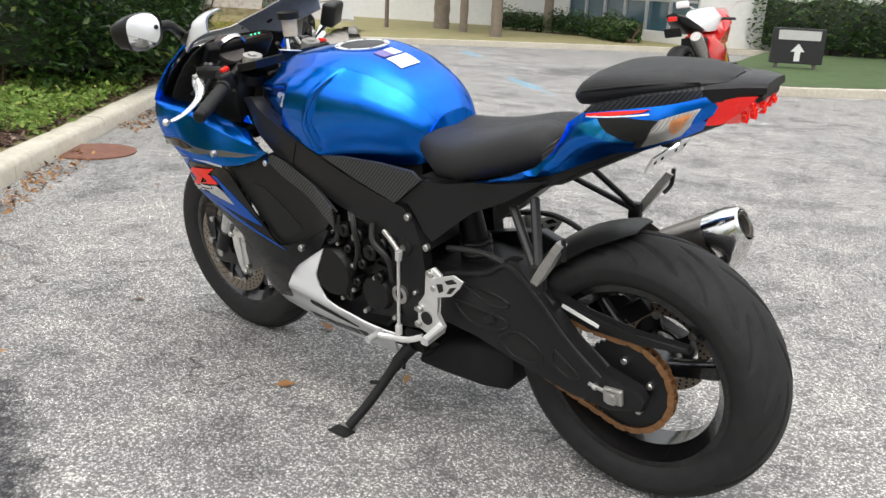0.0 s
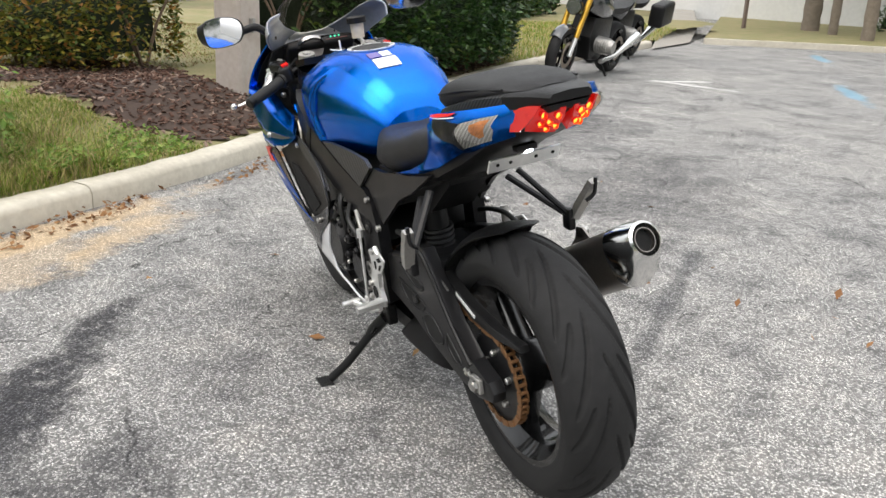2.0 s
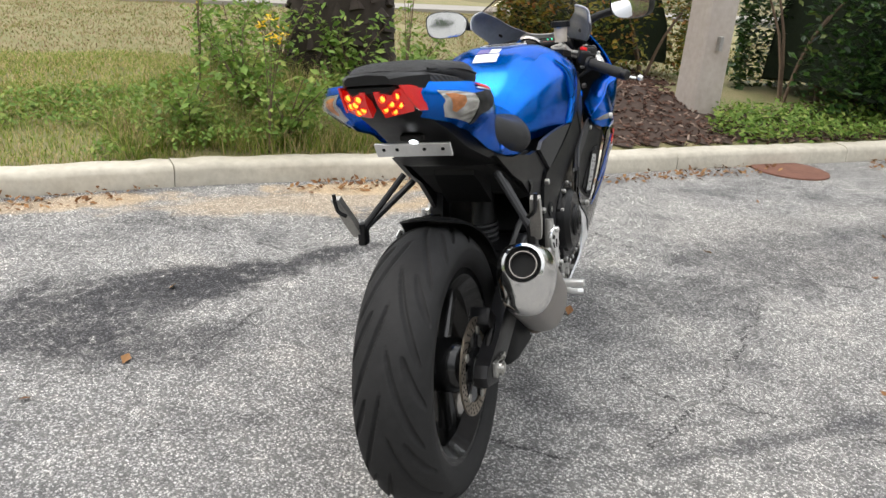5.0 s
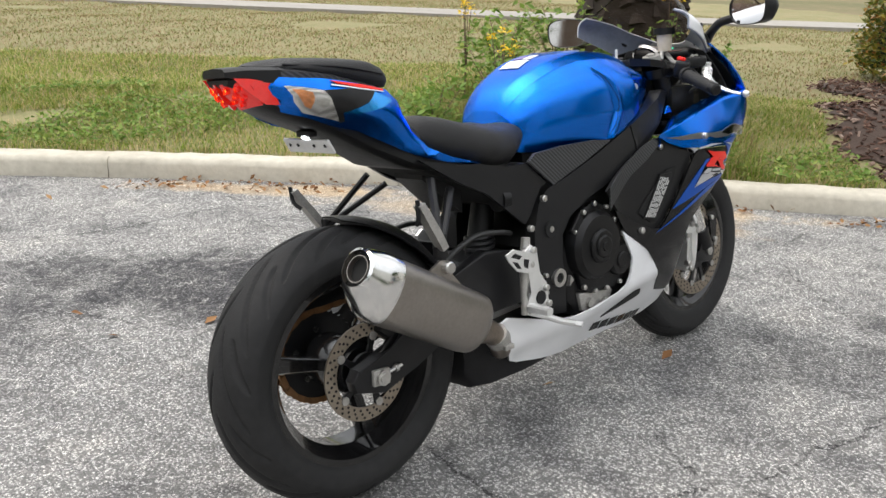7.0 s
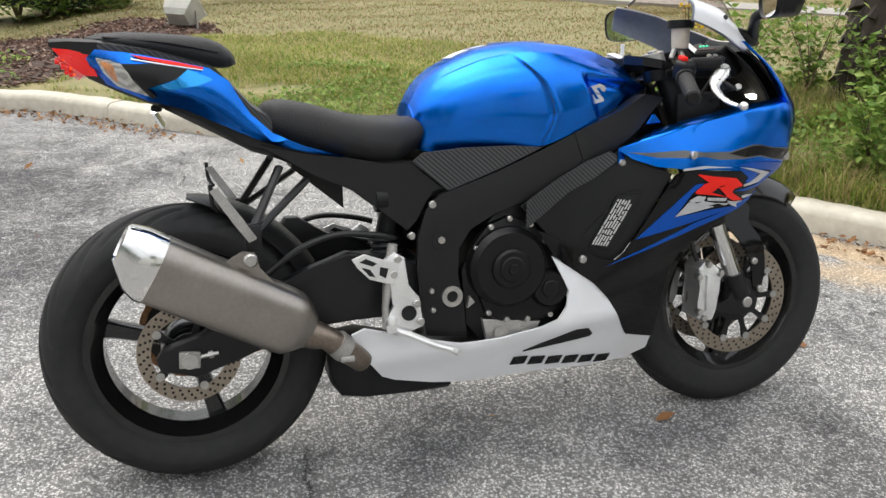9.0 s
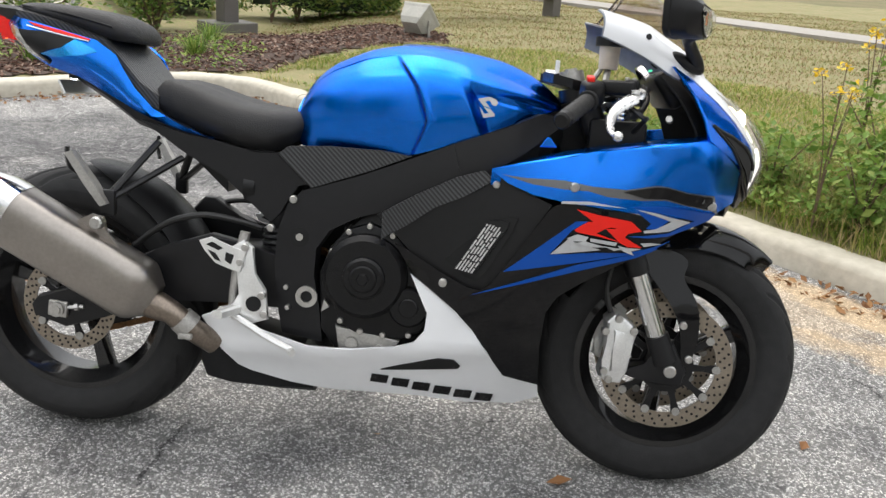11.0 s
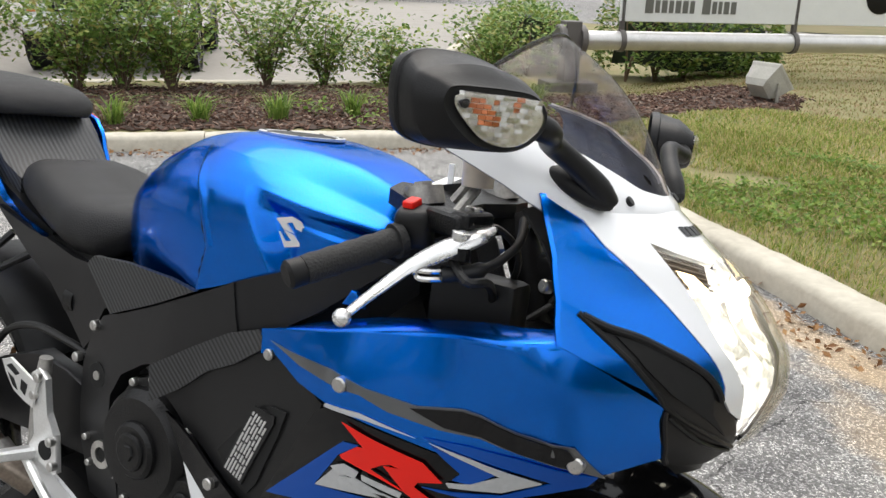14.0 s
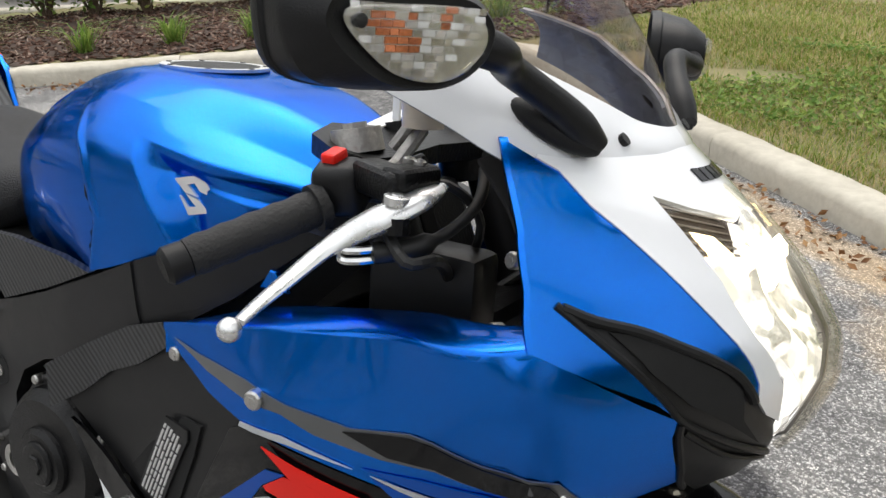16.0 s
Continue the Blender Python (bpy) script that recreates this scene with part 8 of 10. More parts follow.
for s in (-1, 1):
    lens_c = Vector((1.325, -0.321, 1.036)) if s < 0 else Vector((1.312, 0.321, 1.019))
    along = Vector((-0.36, s * 0.93, 0.0)).normalized()    # outwards
    back = Vector((-0.93, -s * 0.36, 0.07 if s < 0 else -0.05)).normalized()   # towards the rider
    up = Vector((0, 0, 1))

    def mring(prof, f, k=1.0, c0=(0.0, -0.005)):
        return [lens_c + back * f + along * (c0[0] + (p.x - c0[0]) * k) + up * (c0[1] + (p.y - c0[1]) * k) for p in closed_ring(prof)]
    bm = bmesh.new()
    blend = [tuple(0.45 * u + 0.55 * v for u, v in zip(p, q)) for p, q in zip(MIRROR_MID, MIRROR_FRONT)]
    add_loft(bm, [mring(MIRROR_REAR, 0.048, 0.94, (0.012, 0)), mring(MIRROR_REAR, 0.056, 0.95, (0.012, 0)), mring(MIRROR_REAR, 0.058, 0.985, (0.012, 0)), mring(MIRROR_REAR, 0.052, 1.0), mring(MIRROR_REAR, 0.047, 0.995), mring(MIRROR_REAR, 0.045, 0.965), mring(MIRROR_MID, 0.022), mring(MIRROR_MID, 0.016, 0.985), mring(blend, 0.004), mring(MIRROR_FRONT, -0.003), mring(MIRROR_FRONT, -0.006, 0.95), mring(MIRROR_FRONT, -0.005, 0.90)])
    mir = part("mirror", bm, PLASTIC, bike, "black fairing mirror with built-in turn signal", smooth=True, sharp=0.45)
    bm = bmesh.new()
    vs = [bm.verts.new(p) for p in mring(MIRROR_REAR, 0.0535, 0.945, (0.012, 0))]
    vs2 = [bm.verts.new(p) for p in mring(MIRROR_REAR, 0.0505, 0.945, (0.012, 0))]
    bm.faces.new(vs)
    bm.faces.new(vs2[::-1])
    for i in range(len(vs)):
        bm.faces.new((vs[i], vs[(i + 1) % len(vs)], vs2[(i + 1) % len(vs)], vs2[i]))
    bmesh.ops.recalc_face_normals(bm, faces=bm.faces[:])
    part("mirror_glass", bm, MIRROR, mir, "reflecting mirror glass")
    # turn signal set into the front face: domed lens over a cellular dish, without a bulb
    bm = bmesh.new()
    add_loft(bm, [mring(MIRROR_LENS, -0.004, 1.0, (0, -0.008)), mring(MIRROR_LENS, -0.009, 0.985, (0, -0.008)), mring(MIRROR_LENS, -0.013, 0.92, (0, -0.008)), mring(MIRROR_LENS, -0.0165, 0.70, (0, -0.008)), mring(MIRROR_LENS, -0.018, 0.35, (0, -0.008)), mring(MIRROR_LENS, -0.0183, 0.05, (0, -0.008))])
    ln = part("turn_signal", bm, CLEAR, mir, "clear mirror turn signal with amber-coloured facets", smooth=True)
    bm = bmesh.new()
    add_loft(bm, [mring(MIRROR_LENS, -0.008, 0.97, (0, -0.008)), mring(MIRROR_LENS, -0.0066, 0.93, (0, -0.008)), mring(MIRROR_LENS, -0.0064, 0.6, (0, -0.008)), mring(MIRROR_LENS, -0.0062, 0.05, (0, -0.008))])
    part("signal_reflector", bm, SIGNAL_CELLS, ln, smooth=True)
    # stepped prisms across the dish, some coloured amber as the bulb's reflection
    clear_bm, amber_bm = bmesh.new(), bmesh.new()
    for r in range(9):
        z0 = 0.0105 - 0.0048 * r
        half = 0.049 - 0.0006 * r * r
        q = 0
        a0 = -half
        while a0 < half:
            wide = 0.006 + 0.004 * abs(math.sin(q * 1.7 + r * 2.3))
            near_bulb = (-0.002 < a0 < 0.034 and 1 <= r <= 5 and (q + r) % 4) or (-0.030 < a0 < -0.018 and 0 <= r <= 3 and q % 2)
            fb = amber_bm if near_bulb else clear_bm
            add_box(fb, (wide * 0.92, 0.0016, 0.0040), (0, 0, 0), None, 0.0)
            m = Matrix.Translation(lens_c + along * (a0 + wide / 2) + up * z0 + back * -0.0080) @ Matrix.Rotation(math.atan2(along.y, along.x), 4, "Z") @ Matrix.Rotation(radians(14 * math.sin(q * 2.4 + r * 1.3) - 5), 4, "X")
            bmesh.ops.transform(fb, matrix=m, verts=fb.verts[-8:])
            a0 += wide
            q += 1
    part("prism_rows", clear_bm, SIGNAL_CELLS, ln, "small reflecting facets in rows")
    part("amber_reflection_facets", amber_bm, AMBER_SOFT, ln, "facets coloured amber as a bulb reflection")
    bm = bmesh.new()
    add_tube(bm, [lens_c + along * 0.045 + up * 0.002 + back * -0.004, lens_c + along * 0.045 + up * 0.002 + back * -0.0115], 0.0042, 14)
    part("lens_screw", bm, PLASTIC, ln, smooth=True, sharp=0.5)
    # stalk and its oval foot on the ear
    bm = bmesh.new()
    stem = smooth_path([lens_c - along * 0.050 + up * -0.010 + back * 0.012, lens_c - along * 0.078 + up * -0.018 + back * 0.008, (1.327, s * 0.200, 1.008), (1.340, s * 0.168, 0.990), (1.357, s * 0.140, 0.969), (1.373, s * 0.121, 0.947)], 5)
    add_tube(bm, stem, [float(np.interp(i / (len(stem) - 1), (0, 0.25, 0.6, 0.85, 1.0), (0.015, 0.0125, 0.0125, 0.0145, 0.010))) for i in range(len(stem))], 14)
    part("mirror_stalk", bm, PLASTIC, mir, "black mirror stalk", smooth=True, sharp=0.8)
    bm = bmesh.new()
    ax = Vector((0.068, -s * 0.024, -0.034)).normalized()
    nrm = Vector((0.30, s * 0.75, 0.55)).normalized()
    nrm = (nrm - ax * nrm.dot(ax)).normalized()
    sd = ax.cross(nrm)
    foot = Matrix((ax, nrm, sd)).transposed().to_4x4()
    foot.translation = (1.342, s * 0.139, 0.961)
    bmesh.ops.create_uvsphere(bm, u_segments=20, v_segments=12, radius=1.0, matrix=foot @ Matrix.Diagonal((0.042, 0.011, 0.0150, 1)))
    part("stalk_foot", bm, PLASTIC, mir, "black oval foot of the mirror stalk", smooth=True)


# ---- plants: one object of stuff for what cannot be counted ----
rng = np.random.default_rng(4)


def blades(name, xy, z, height, width, lean, material, label, category="grass", bend=0.5):
    """Bent grass blades: three triangles each."""
    n = len(xy)
    ang = rng.uniform(0, 2 * np.pi, n)
    h = height * rng.uniform(0.55, 1.3, n)
    w = width * rng.uniform(0.7, 1.3, n)
    ln = lean * rng.uniform(0.2, 1.3, n) * h
    dx, dy = np.cos(ang), np.sin(ang)
    sx_, sy_ = -dy * w / 2, dx * w / 2
    b = np.stack([xy[:, 0], xy[:, 1], z - 0.01], -1)
    v0 = b + np.stack([sx_, sy_, 0 * w], -1)
    v1 = b - np.stack([sx_, sy_, 0 * w], -1)
    m = b + np.stack([dx * ln * 0.35, dy * ln * 0.35, h * 0.6], -1)
    v2 = m + np.stack([sx_, sy_, 0 * w], -1) * 0.8
    v3 = m - np.stack([sx_, sy_, 0 * w], -1) * 0.8
    v4 = b + np.stack([dx * ln, dy * ln, h * (1 - 0.15 * bend)], -1)
    verts = np.stack([v0, v1, v2, v3, v4], 1).reshape(-1, 3)
    k = np.arange(n)[:, None] * 5
    faces = [tuple(r) for r in np.concatenate([k, k + 1, k + 3, k + 2], 1)] + [tuple(r) for r in np.concatenate([k + 2, k + 3, k + 4], 1)]
    ob = from_data(name, verts, faces, material)
    return tagged(ob, label, category, kind="stuff")


def leaves(name, pts, size, material, label, category, droop=0.3, parent=None, stuff=True):
    """Small folded leaves at points: two triangles each side of a rib."""
    n = len(pts)
    a, e = rng.uniform(0, 2 * np.pi, n), rng.uniform(-0.4, 1.1, n) - droop
    s = size * rng.uniform(0.6, 1.3, n)
    d = np.stack([np.cos(a) * np.cos(e), np.sin(a) * np.cos(e), np.sin(e)], -1)
    up = np.stack([rng.normal(0, 0.5, n), rng.normal(0, 0.5, n), np.ones(n)], -1)
    sd = np.cross(d, up)
    sd /= np.linalg.norm(sd, axis=1)[:, None]
    nn = np.cross(sd, d)
    s = s[:, None]
    v = np.stack([pts, pts + d * s * 0.5 + sd * s * 0.26 + nn * s * 0.06, pts + d * s, pts + d * s * 0.5 - sd * s * 0.26 + nn * s * 0.06], 1).reshape(-1, 3)
    k = np.arange(n)[:, None] * 4
    f = [tuple(r) for r in np.concatenate([k, k + 1, k + 2], 1)] + [tuple(r) for r in np.concatenate([k, k + 2, k + 3], 1)]
    ob = from_data(name, v, f, material, parent)
    if stuff:
        tagged(ob, label, category, kind="stuff")
    elif label:
        ob["label"] = label
    return ob


GRASS_GREEN = island_mat("green_grass_blades", [(0.0, (0.12, 0.19, 0.025)), (0.35, (0.22, 0.31, 0.04)), (0.6, (0.37, 0.38, 0.10)), (0.82, (0.54, 0.42, 0.22))], 0.6, 0.35)
GRASS_DRY = island_mat("dry_grass_blades", [(0.0, (0.12, 0.16, 0.03)), (0.35, (0.23, 0.23, 0.07)), (0.65, (0.34, 0.25, 0.135)), (1.0, (0.27, 0.175, 0.11))], 0.7, 0.3)
WEED = island_mat("weed_leaves", [(0.0, (0.11, 0.20, 0.035)), (0.6, (0.21, 0.33, 0.065)), (1.0, (0.36, 0.42, 0.11))], 0.55, 0.35)
HEDGE_LEAF = island_mat("hedge_leaves", [(0.0, (0.012, 0.035, 0.008)), (0.5, (0.028, 0.075, 0.014)), (0.85, (0.06, 0.13, 0.022)), (1.0, (0.14, 0.18, 0.04))], 0.38, 0.2, 0.5)
YELLOW_LEAF = island_mat("yellowing_leaves", [(0.0, (0.05, 0.09, 0.015)), (0.4, (0.14, 0.16, 0.025)), (0.75, (0.30, 0.25, 0.035)), (1.0, (0.36, 0.14, 0.04))], 0.5, 0.25)
SHRUB_LEAF = island_mat("shrub_leaves", [(0.0, (0.08, 0.16, 0.03)), (0.5, (0.16, 0.27, 0.05)), (0.85, (0.29, 0.36, 0.08)), (1.0, (0.40, 0.35, 0.12))], 0.45, 0.3, 0.4)
CHIPS = island_mat("bark_chips", [(0.0, (0.035, 0.018, 0.012)), (0.4, (0.085, 0.042, 0.028)), (0.75, (0.16, 0.09, 0.065)), (1.0, (0.33, 0.25, 0.20))], 0.85)
DEAD_LEAF = island_mat("fallen_leaves", [(0.0, (0.13, 0.055, 0.02)), (0.5, (0.24, 0.115, 0.045)), (1.0, (0.36, 0.21, 0.09))], 0.75)
TWIG = mat("shrub_bark", (0.16, 0.11, 0.075), 0.85, var=0.3, scale=30)


def scatter(x0, x1, y0, y1, n, test):
    p = np.stack([rng.uniform(x0, x1, n), rng.uniform(y0, y1, n)], -1)
    return p[test(p[:, 0], p[:, 1])]


def value_noise(x, y, f, seed):
    return 0.5 + 0.25 * (np.sin(f * x + seed) * np.cos(f * 0.83 * y - seed * 1.7) + np.sin(f * 1.9 * y + seed * 2.3 + 0.6 * f * x))


MULCH_AREAS = [((4.45, 0.15), (1.15, 0.75), 45), ((5.1, -1.0), (0.8, 0.45), -45), ((6.6, -2.3), (2.4, 0.55), -45), ((-3.4, 4.3), (3.6, 1.55), 45), ((-1.2, 6.1), (1.9, 1.0), 50), ((5.9, 0.9), (0.9, 0.6), 90)]


def mulched(x, y):
    out = np.zeros(np.shape(x), bool)
    for (cx, cy), (rx, ry), ang in MULCH_AREAS:
        c, s_ = math.cos(radians(ang)), math.sin(radians(ang))
        u, v = (x - cx) * c + (y - cy) * s_, -(x - cx) * s_ + (y - cy) * c
        out |= (u / rx) ** 2 + (v / ry) ** 2 < 1 + 0.35 * (value_noise(x, y, 5, 1) - 0.5)
    return out


def on_verge(lo, hi):
    def f(x, y):
        d = kerb_dist(x, y)
        return (d > lo) & (d < hi) & ~in_drive(x, y, 0.12)
    return f


# mulch ground sheet and chips
mg_keep = keep & mulched(vx, vy)
mid_ = -np.ones(vx.shape, int)
mid_[mg_keep] = np.arange(mg_keep.sum())
mq = np.stack([mid_[:-1, :-1], mid_[:-1, 1:], mid_[1:, 1:], mid_[1:, :-1]], -1).reshape(-1, 4)
mq = mq[(mq >= 0).all(1)]
tagged(from_data("mulch_bed", np.stack([vx[mg_keep], vy[mg_keep], vz[mg_keep] + 0.012], -1), mq, MULCH_SOIL, smooth=True), "dark bark mulch bed", "mulch", kind="structure")


def chips(xy, name, label, size=0.05):
    z = verge_height(xy[:, 0], xy[:, 1]) + 0.012
    n = len(xy)
    a = rng.uniform(0, 2 * np.pi, n)
    tilt = rng.normal(0, 0.35, n)
    L, W, T = size * rng.uniform(0.4, 1.3, n), size * 0.3 * rng.uniform(0.5, 1.4, n), 0.006 * rng.uniform(0.6, 1.6, n)
    d = np.stack([np.cos(a) * np.cos(tilt), np.sin(a) * np.cos(tilt), np.sin(tilt)], -1)
    s_ = np.stack([-np.sin(a), np.cos(a), rng.normal(0, 0.25, n)], -1)
    u = np.cross(d, s_)
    c = np.stack([xy[:, 0], xy[:, 1], z + rng.uniform(0, 0.015, n)], -1)
    vs = []
    for i, j, k in ((-1, -1, -1), (1, -1, -1), (1, 1, -1), (-1, 1, -1), (-0.8, -0.7, 1), (0.8, -0.7, 1), (0.8, 0.7, 1), (-0.8, 0.7, 1)):
        vs.append(c + i * d * L[:, None] / 2 + j * s_ * W[:, None] / 2 + k * u * T[:, None] / 2)
    v = np.stack(vs, 1).reshape(-1, 3)
    k = np.arange(n)[:, None] * 8
    f = np.concatenate([k + np.array(q) for q in ((4, 5, 6, 7), (0, 1, 5, 4), (1, 2, 6, 5), (2, 3, 7, 6), (3, 0, 4, 7))])
    return tagged(from_data(name, v, f, CHIPS), label, "mulch", kind="stuff")


p = scatter(-7, 9.5, -5, 8, 120000, lambda x, y: on_verge(0.16, 9)(x, y) & mulched(x, y))
near = (p[:, 0] > 2.5)
chips(np.concatenate([p[near][:14000], p[~near][:16000]]), "bark_mulch", "loose brown bark chips on the bed")

# grass: tall rough tufts by the palm, short patchy lawn elsewhere
def patchy(x, y):
    return value_noise(x, y, 2.1, 3.0) + 0.35 * value_noise(x, y, 6.3, 8.0) > 0.40 + 0.4 * np.exp(-((x - 2.55) ** 2 + (y - 2.75) ** 2) / 0.10)


def lawn_ok(lo, hi):
    return lambda x, y: on_verge(lo, hi)(x, y) & ~mulched(x, y)


p = scatter(-1.5, 4.4, -0.5, 5.2, 170000, lambda x, y: lawn_ok(0.15, 1.5)(x, y) & patchy(x, y))
h = verge_height(p[:, 0], p[:, 1])
blades("short_grass", p, h, 0.05, 0.0042, 1.1, GRASS_GREEN, "short patchy green grass on the verge")
p = scatter(-1.5, 5.0, -0.5, 6.5, 200000, lambda x, y: lawn_ok(0.8, 3.0)(x, y) & (value_noise(x, y, 1.5, 5.0) > 0.10 + 0.22 * np.clip(kerb_dist(x, y) - 1.9, 0, 1.6)))
blades("short_grass", p, verge_height(p[:, 0], p[:, 1]), 0.045, 0.0055, 1.1, GRASS_GREEN, "mown green grass behind the kerb")
p = scatter(-2, 12, -3, 16, 260000, lambda x, y: lawn_ok(1.9, 14)(x, y) & (value_noise(x, y, 1.1, 2.0) > 0.08))
blades("dry_grass", p, verge_height(p[:, 0], p[:, 1]), 0.034, 0.008, 1.3, GRASS_DRY, "dry yellow-brown mown grass")
p = scatter(1.7, 3.9, 0.7, 2.9, 30000, lambda x, y: lawn_ok(0.16, 1.5)(x, y) & (value_noise(x, y, 4.0, 1.5) > 0.34) & ((x - 2.75) ** 2 + (y - 1.75) ** 2 < 1.25))
blades("tall_grass", p[:9000], verge_height(p[:9000, 0], p[:9000, 1]), 0.13, 0.005, 1.2, GRASS_GREEN, "tall rough grass and weeds round the palm")
p = p[9000:10800]
blades("dry_stalks", p, verge_height(p[:, 0], p[:, 1]), 0.22, 0.003, 0.8, GRASS_DRY, "dry grass stalks among the weeds")
p = scatter(6.5, 13, -9.5, -3.0, 60000, lambda x, y: lawn_ok(0.15, 5)(x, y))
blades("short_grass", p[:22000], verge_height(p[:22000, 0], p[:22000, 1]), 0.07, 0.009, 0.7, GRASS_GREEN, "bright green lawn by the hedge")
p = scatter(4.4, 6.2, -2.4, -0.4, 9000, lambda x, y: on_verge(0.16, 0.75)(x, y))
leaves("ground_cover", np.c_[p, verge_height(p[:, 0], p[:, 1]) + rng.uniform(0.0, 0.12, len(p))][:3500], 0.05, WEED, "low green ground cover by the kerb", "ground cover")
p = scatter(-1.2, 3.9, 0.2, 4.4, 60000, lambda x, y: lawn_ok(0.16, 1.3)(x, y) & (value_noise(x, y, 3.1, 7.5) > 0.48))
leaves("broadleaf_weeds", np.c_[p, verge_height(p[:, 0], p[:, 1]) + rng.uniform(0.0, 0.06, len(p)) + 0.06 * ((p[:, 0] - 2.75) ** 2 + (p[:, 1] - 1.75) ** 2 < 1.0)][:14000], 0.035, WEED, "small broadleaf weeds among the grass", "weeds")
# kerb-top overgrowth
p = scatter(-1, 4.2, -0.6, 4.6, 60000, lambda x, y: lawn_ok(0.13, 0.28)(x, y) & (value_noise(x, y, 9, 2) > 0.45))
blades("edge_grass", p[:5000], np.full(len(p[:5000]), 0.11), 0.05, 0.004, 1.3, GRASS_GREEN, "grass creeping over the kerb edge")

# leafy weeds before the palm
def weed(at, n, hgt, spread, name="weed"):
    th = thing(name, "tall leafy green weed growing by the palm", "weed", Matrix.Translation((at[0], at[1], float(verge_height(np.array(at[0]), np.array(at[1]))) - 0.01)), "weeds")
    bm = bmesh.new()
    pts = []
    for i in range(n):
        a = rng.uniform(0, 2 * np.pi)
        top = Vector((math.cos(a) * spread * rng.uniform(0.2, 1), math.sin(a) * spread * rng.uniform(0.2, 1), hgt * rng.uniform(0.6, 1.05)))
        line = smooth_path([(0, 0, 0), (top.x * 0.3, top.y * 0.3, top.z * 0.5), tuple(top)], 4)
        add_tube(bm, line, [0.006 - 0.0005 * k for k in range(len(line))], 5)
        for q in line[2:]:
            for _ in range(9):
                pts.append(np.array(q) + rng.normal(0, 0.045, 3))
    part("stem", bm, TWIG, th)["kind"] = "stuff"
    leaves("foliage", np.array(pts), 0.055, WEED, "", "", parent=th, stuff=False)
    return th


for at, n, hh, sp in (((2.65, 2.15), 7, 0.5, 0.3), ((2.9, 2.35), 6, 0.55, 0.25), ((3.35, 1.45), 8, 0.42, 0.25), ((2.45, 1.75), 7, 0.45, 0.25), ((3.15, 2.65), 7, 0.45, 0.3), ((3.0, 1.35), 6, 0.4, 0.22), ((3.7, 1.5), 7, 0.42, 0.3), ((2.2, 2.2), 6, 0.35, 0.2), ((3.45, 1.85), 8, 0.5, 0.3), ((3.35, 2.3), 8, 0.55, 0.3)):
    weed(at, n, hh, sp)

# hedges: leaves through a lumpy volume over twigs
def hedge(name, line, width, height, count, size, material, label, z0=0.15):
    th = thing(name, label, "hedge", Matrix.Translation((0, 0, 0)))
    ln = [Vector(q) for q in line]
    L = [0.0]
    for a, b in zip(ln, ln[1:]):
        L.append(L[-1] + (b - a).length)
    s_ = rng.uniform(0, L[-1], count)
    px_, py_ = np.interp(s_, L, [q.x for q in ln]), np.interp(s_, L, [q.y for q in ln])
    d = (ln[-1] - ln[0]).normalized()
    nx, ny = -d.y, d.x
    ang = rng.uniform(-0.25, np.pi + 0.25, count)
    lump = 1 + 0.16 * np.sin(3.1 * s_ + 1.3) + 0.10 * np.sin(7.7 * s_) + 0.12 * np.sin(5 * ang + 4 * s_)
    r = np.sqrt(rng.uniform(0.45, 1.0, count)) * lump
    off = np.cos(ang) * width / 2 * r
    z = z0 + 0.12 * height + np.abs(np.sin(ang)) ** 0.8 * height * 0.88 * r
    low = rng.uniform(0, 1, count) < 0.45
    z = np.where(low, z0 + rng.uniform(0.05, 0.8, count) * height, z)
    off = np.where(low, np.sign(np.cos(ang)) * width / 2 * (0.8 + 0.3 * r - 0.12) * np.sqrt(np.clip(1 - ((z - z0) / height - 0.45) ** 2, 0.2, 1)), off)
    endf = np.clip(np.minimum(s_, L[-1] - s_) / (width * 0.5), 0, 1) ** 0.5
    off *= 0.35 + 0.65 * endf
    pts = np.stack([px_ + nx * off, py_ + ny * off, z], -1)
    leaves("foliage", pts, size, material, "", "", parent=th, stuff=False)
    bm = bmesh.new()
    for k in range(int(L[-1] / 0.35)):
        q = L[-1] * (k + 0.5) / int(L[-1] / 0.35)
        bx, by = float(np.interp(q, L, [w.x for w in ln])), float(np.interp(q, L, [w.y for w in ln]))
        for _ in range(4):
            a = rng.uniform(0, 2 * np.pi)
            add_tube(bm, smooth_path([(bx, by, z0 - 0.05), (bx + 0.15 * math.cos(a), by + 0.15 * math.sin(a), z0 + height * 0.4), (bx + width * 0.33 * math.cos(a), by + width * 0.33 * math.sin(a), z0 + height * 0.8)], 3), [0.016, 0.015, 0.014, 0.012, 0.01, 0.008, 0.006], 5)
    part("branch", bm, TWIG, th)["kind"] = "stuff"
    # dense heart that closes the view, coloured dark as the shade between leaves
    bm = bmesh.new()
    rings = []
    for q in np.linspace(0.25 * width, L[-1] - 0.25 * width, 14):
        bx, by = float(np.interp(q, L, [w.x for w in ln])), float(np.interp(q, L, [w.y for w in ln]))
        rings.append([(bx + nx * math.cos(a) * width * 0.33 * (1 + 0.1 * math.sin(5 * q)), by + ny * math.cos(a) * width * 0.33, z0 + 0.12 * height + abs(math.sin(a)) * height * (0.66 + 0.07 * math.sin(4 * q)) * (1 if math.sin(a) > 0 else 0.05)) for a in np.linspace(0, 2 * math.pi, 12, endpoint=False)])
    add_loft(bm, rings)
    part("shade_heart", bm, mat("hedge_shade", (0.012, 0.022, 0.008), 0.9, var=0.4, scale=30, bump=1.0, bscale=30), th, smooth=True)
    return th


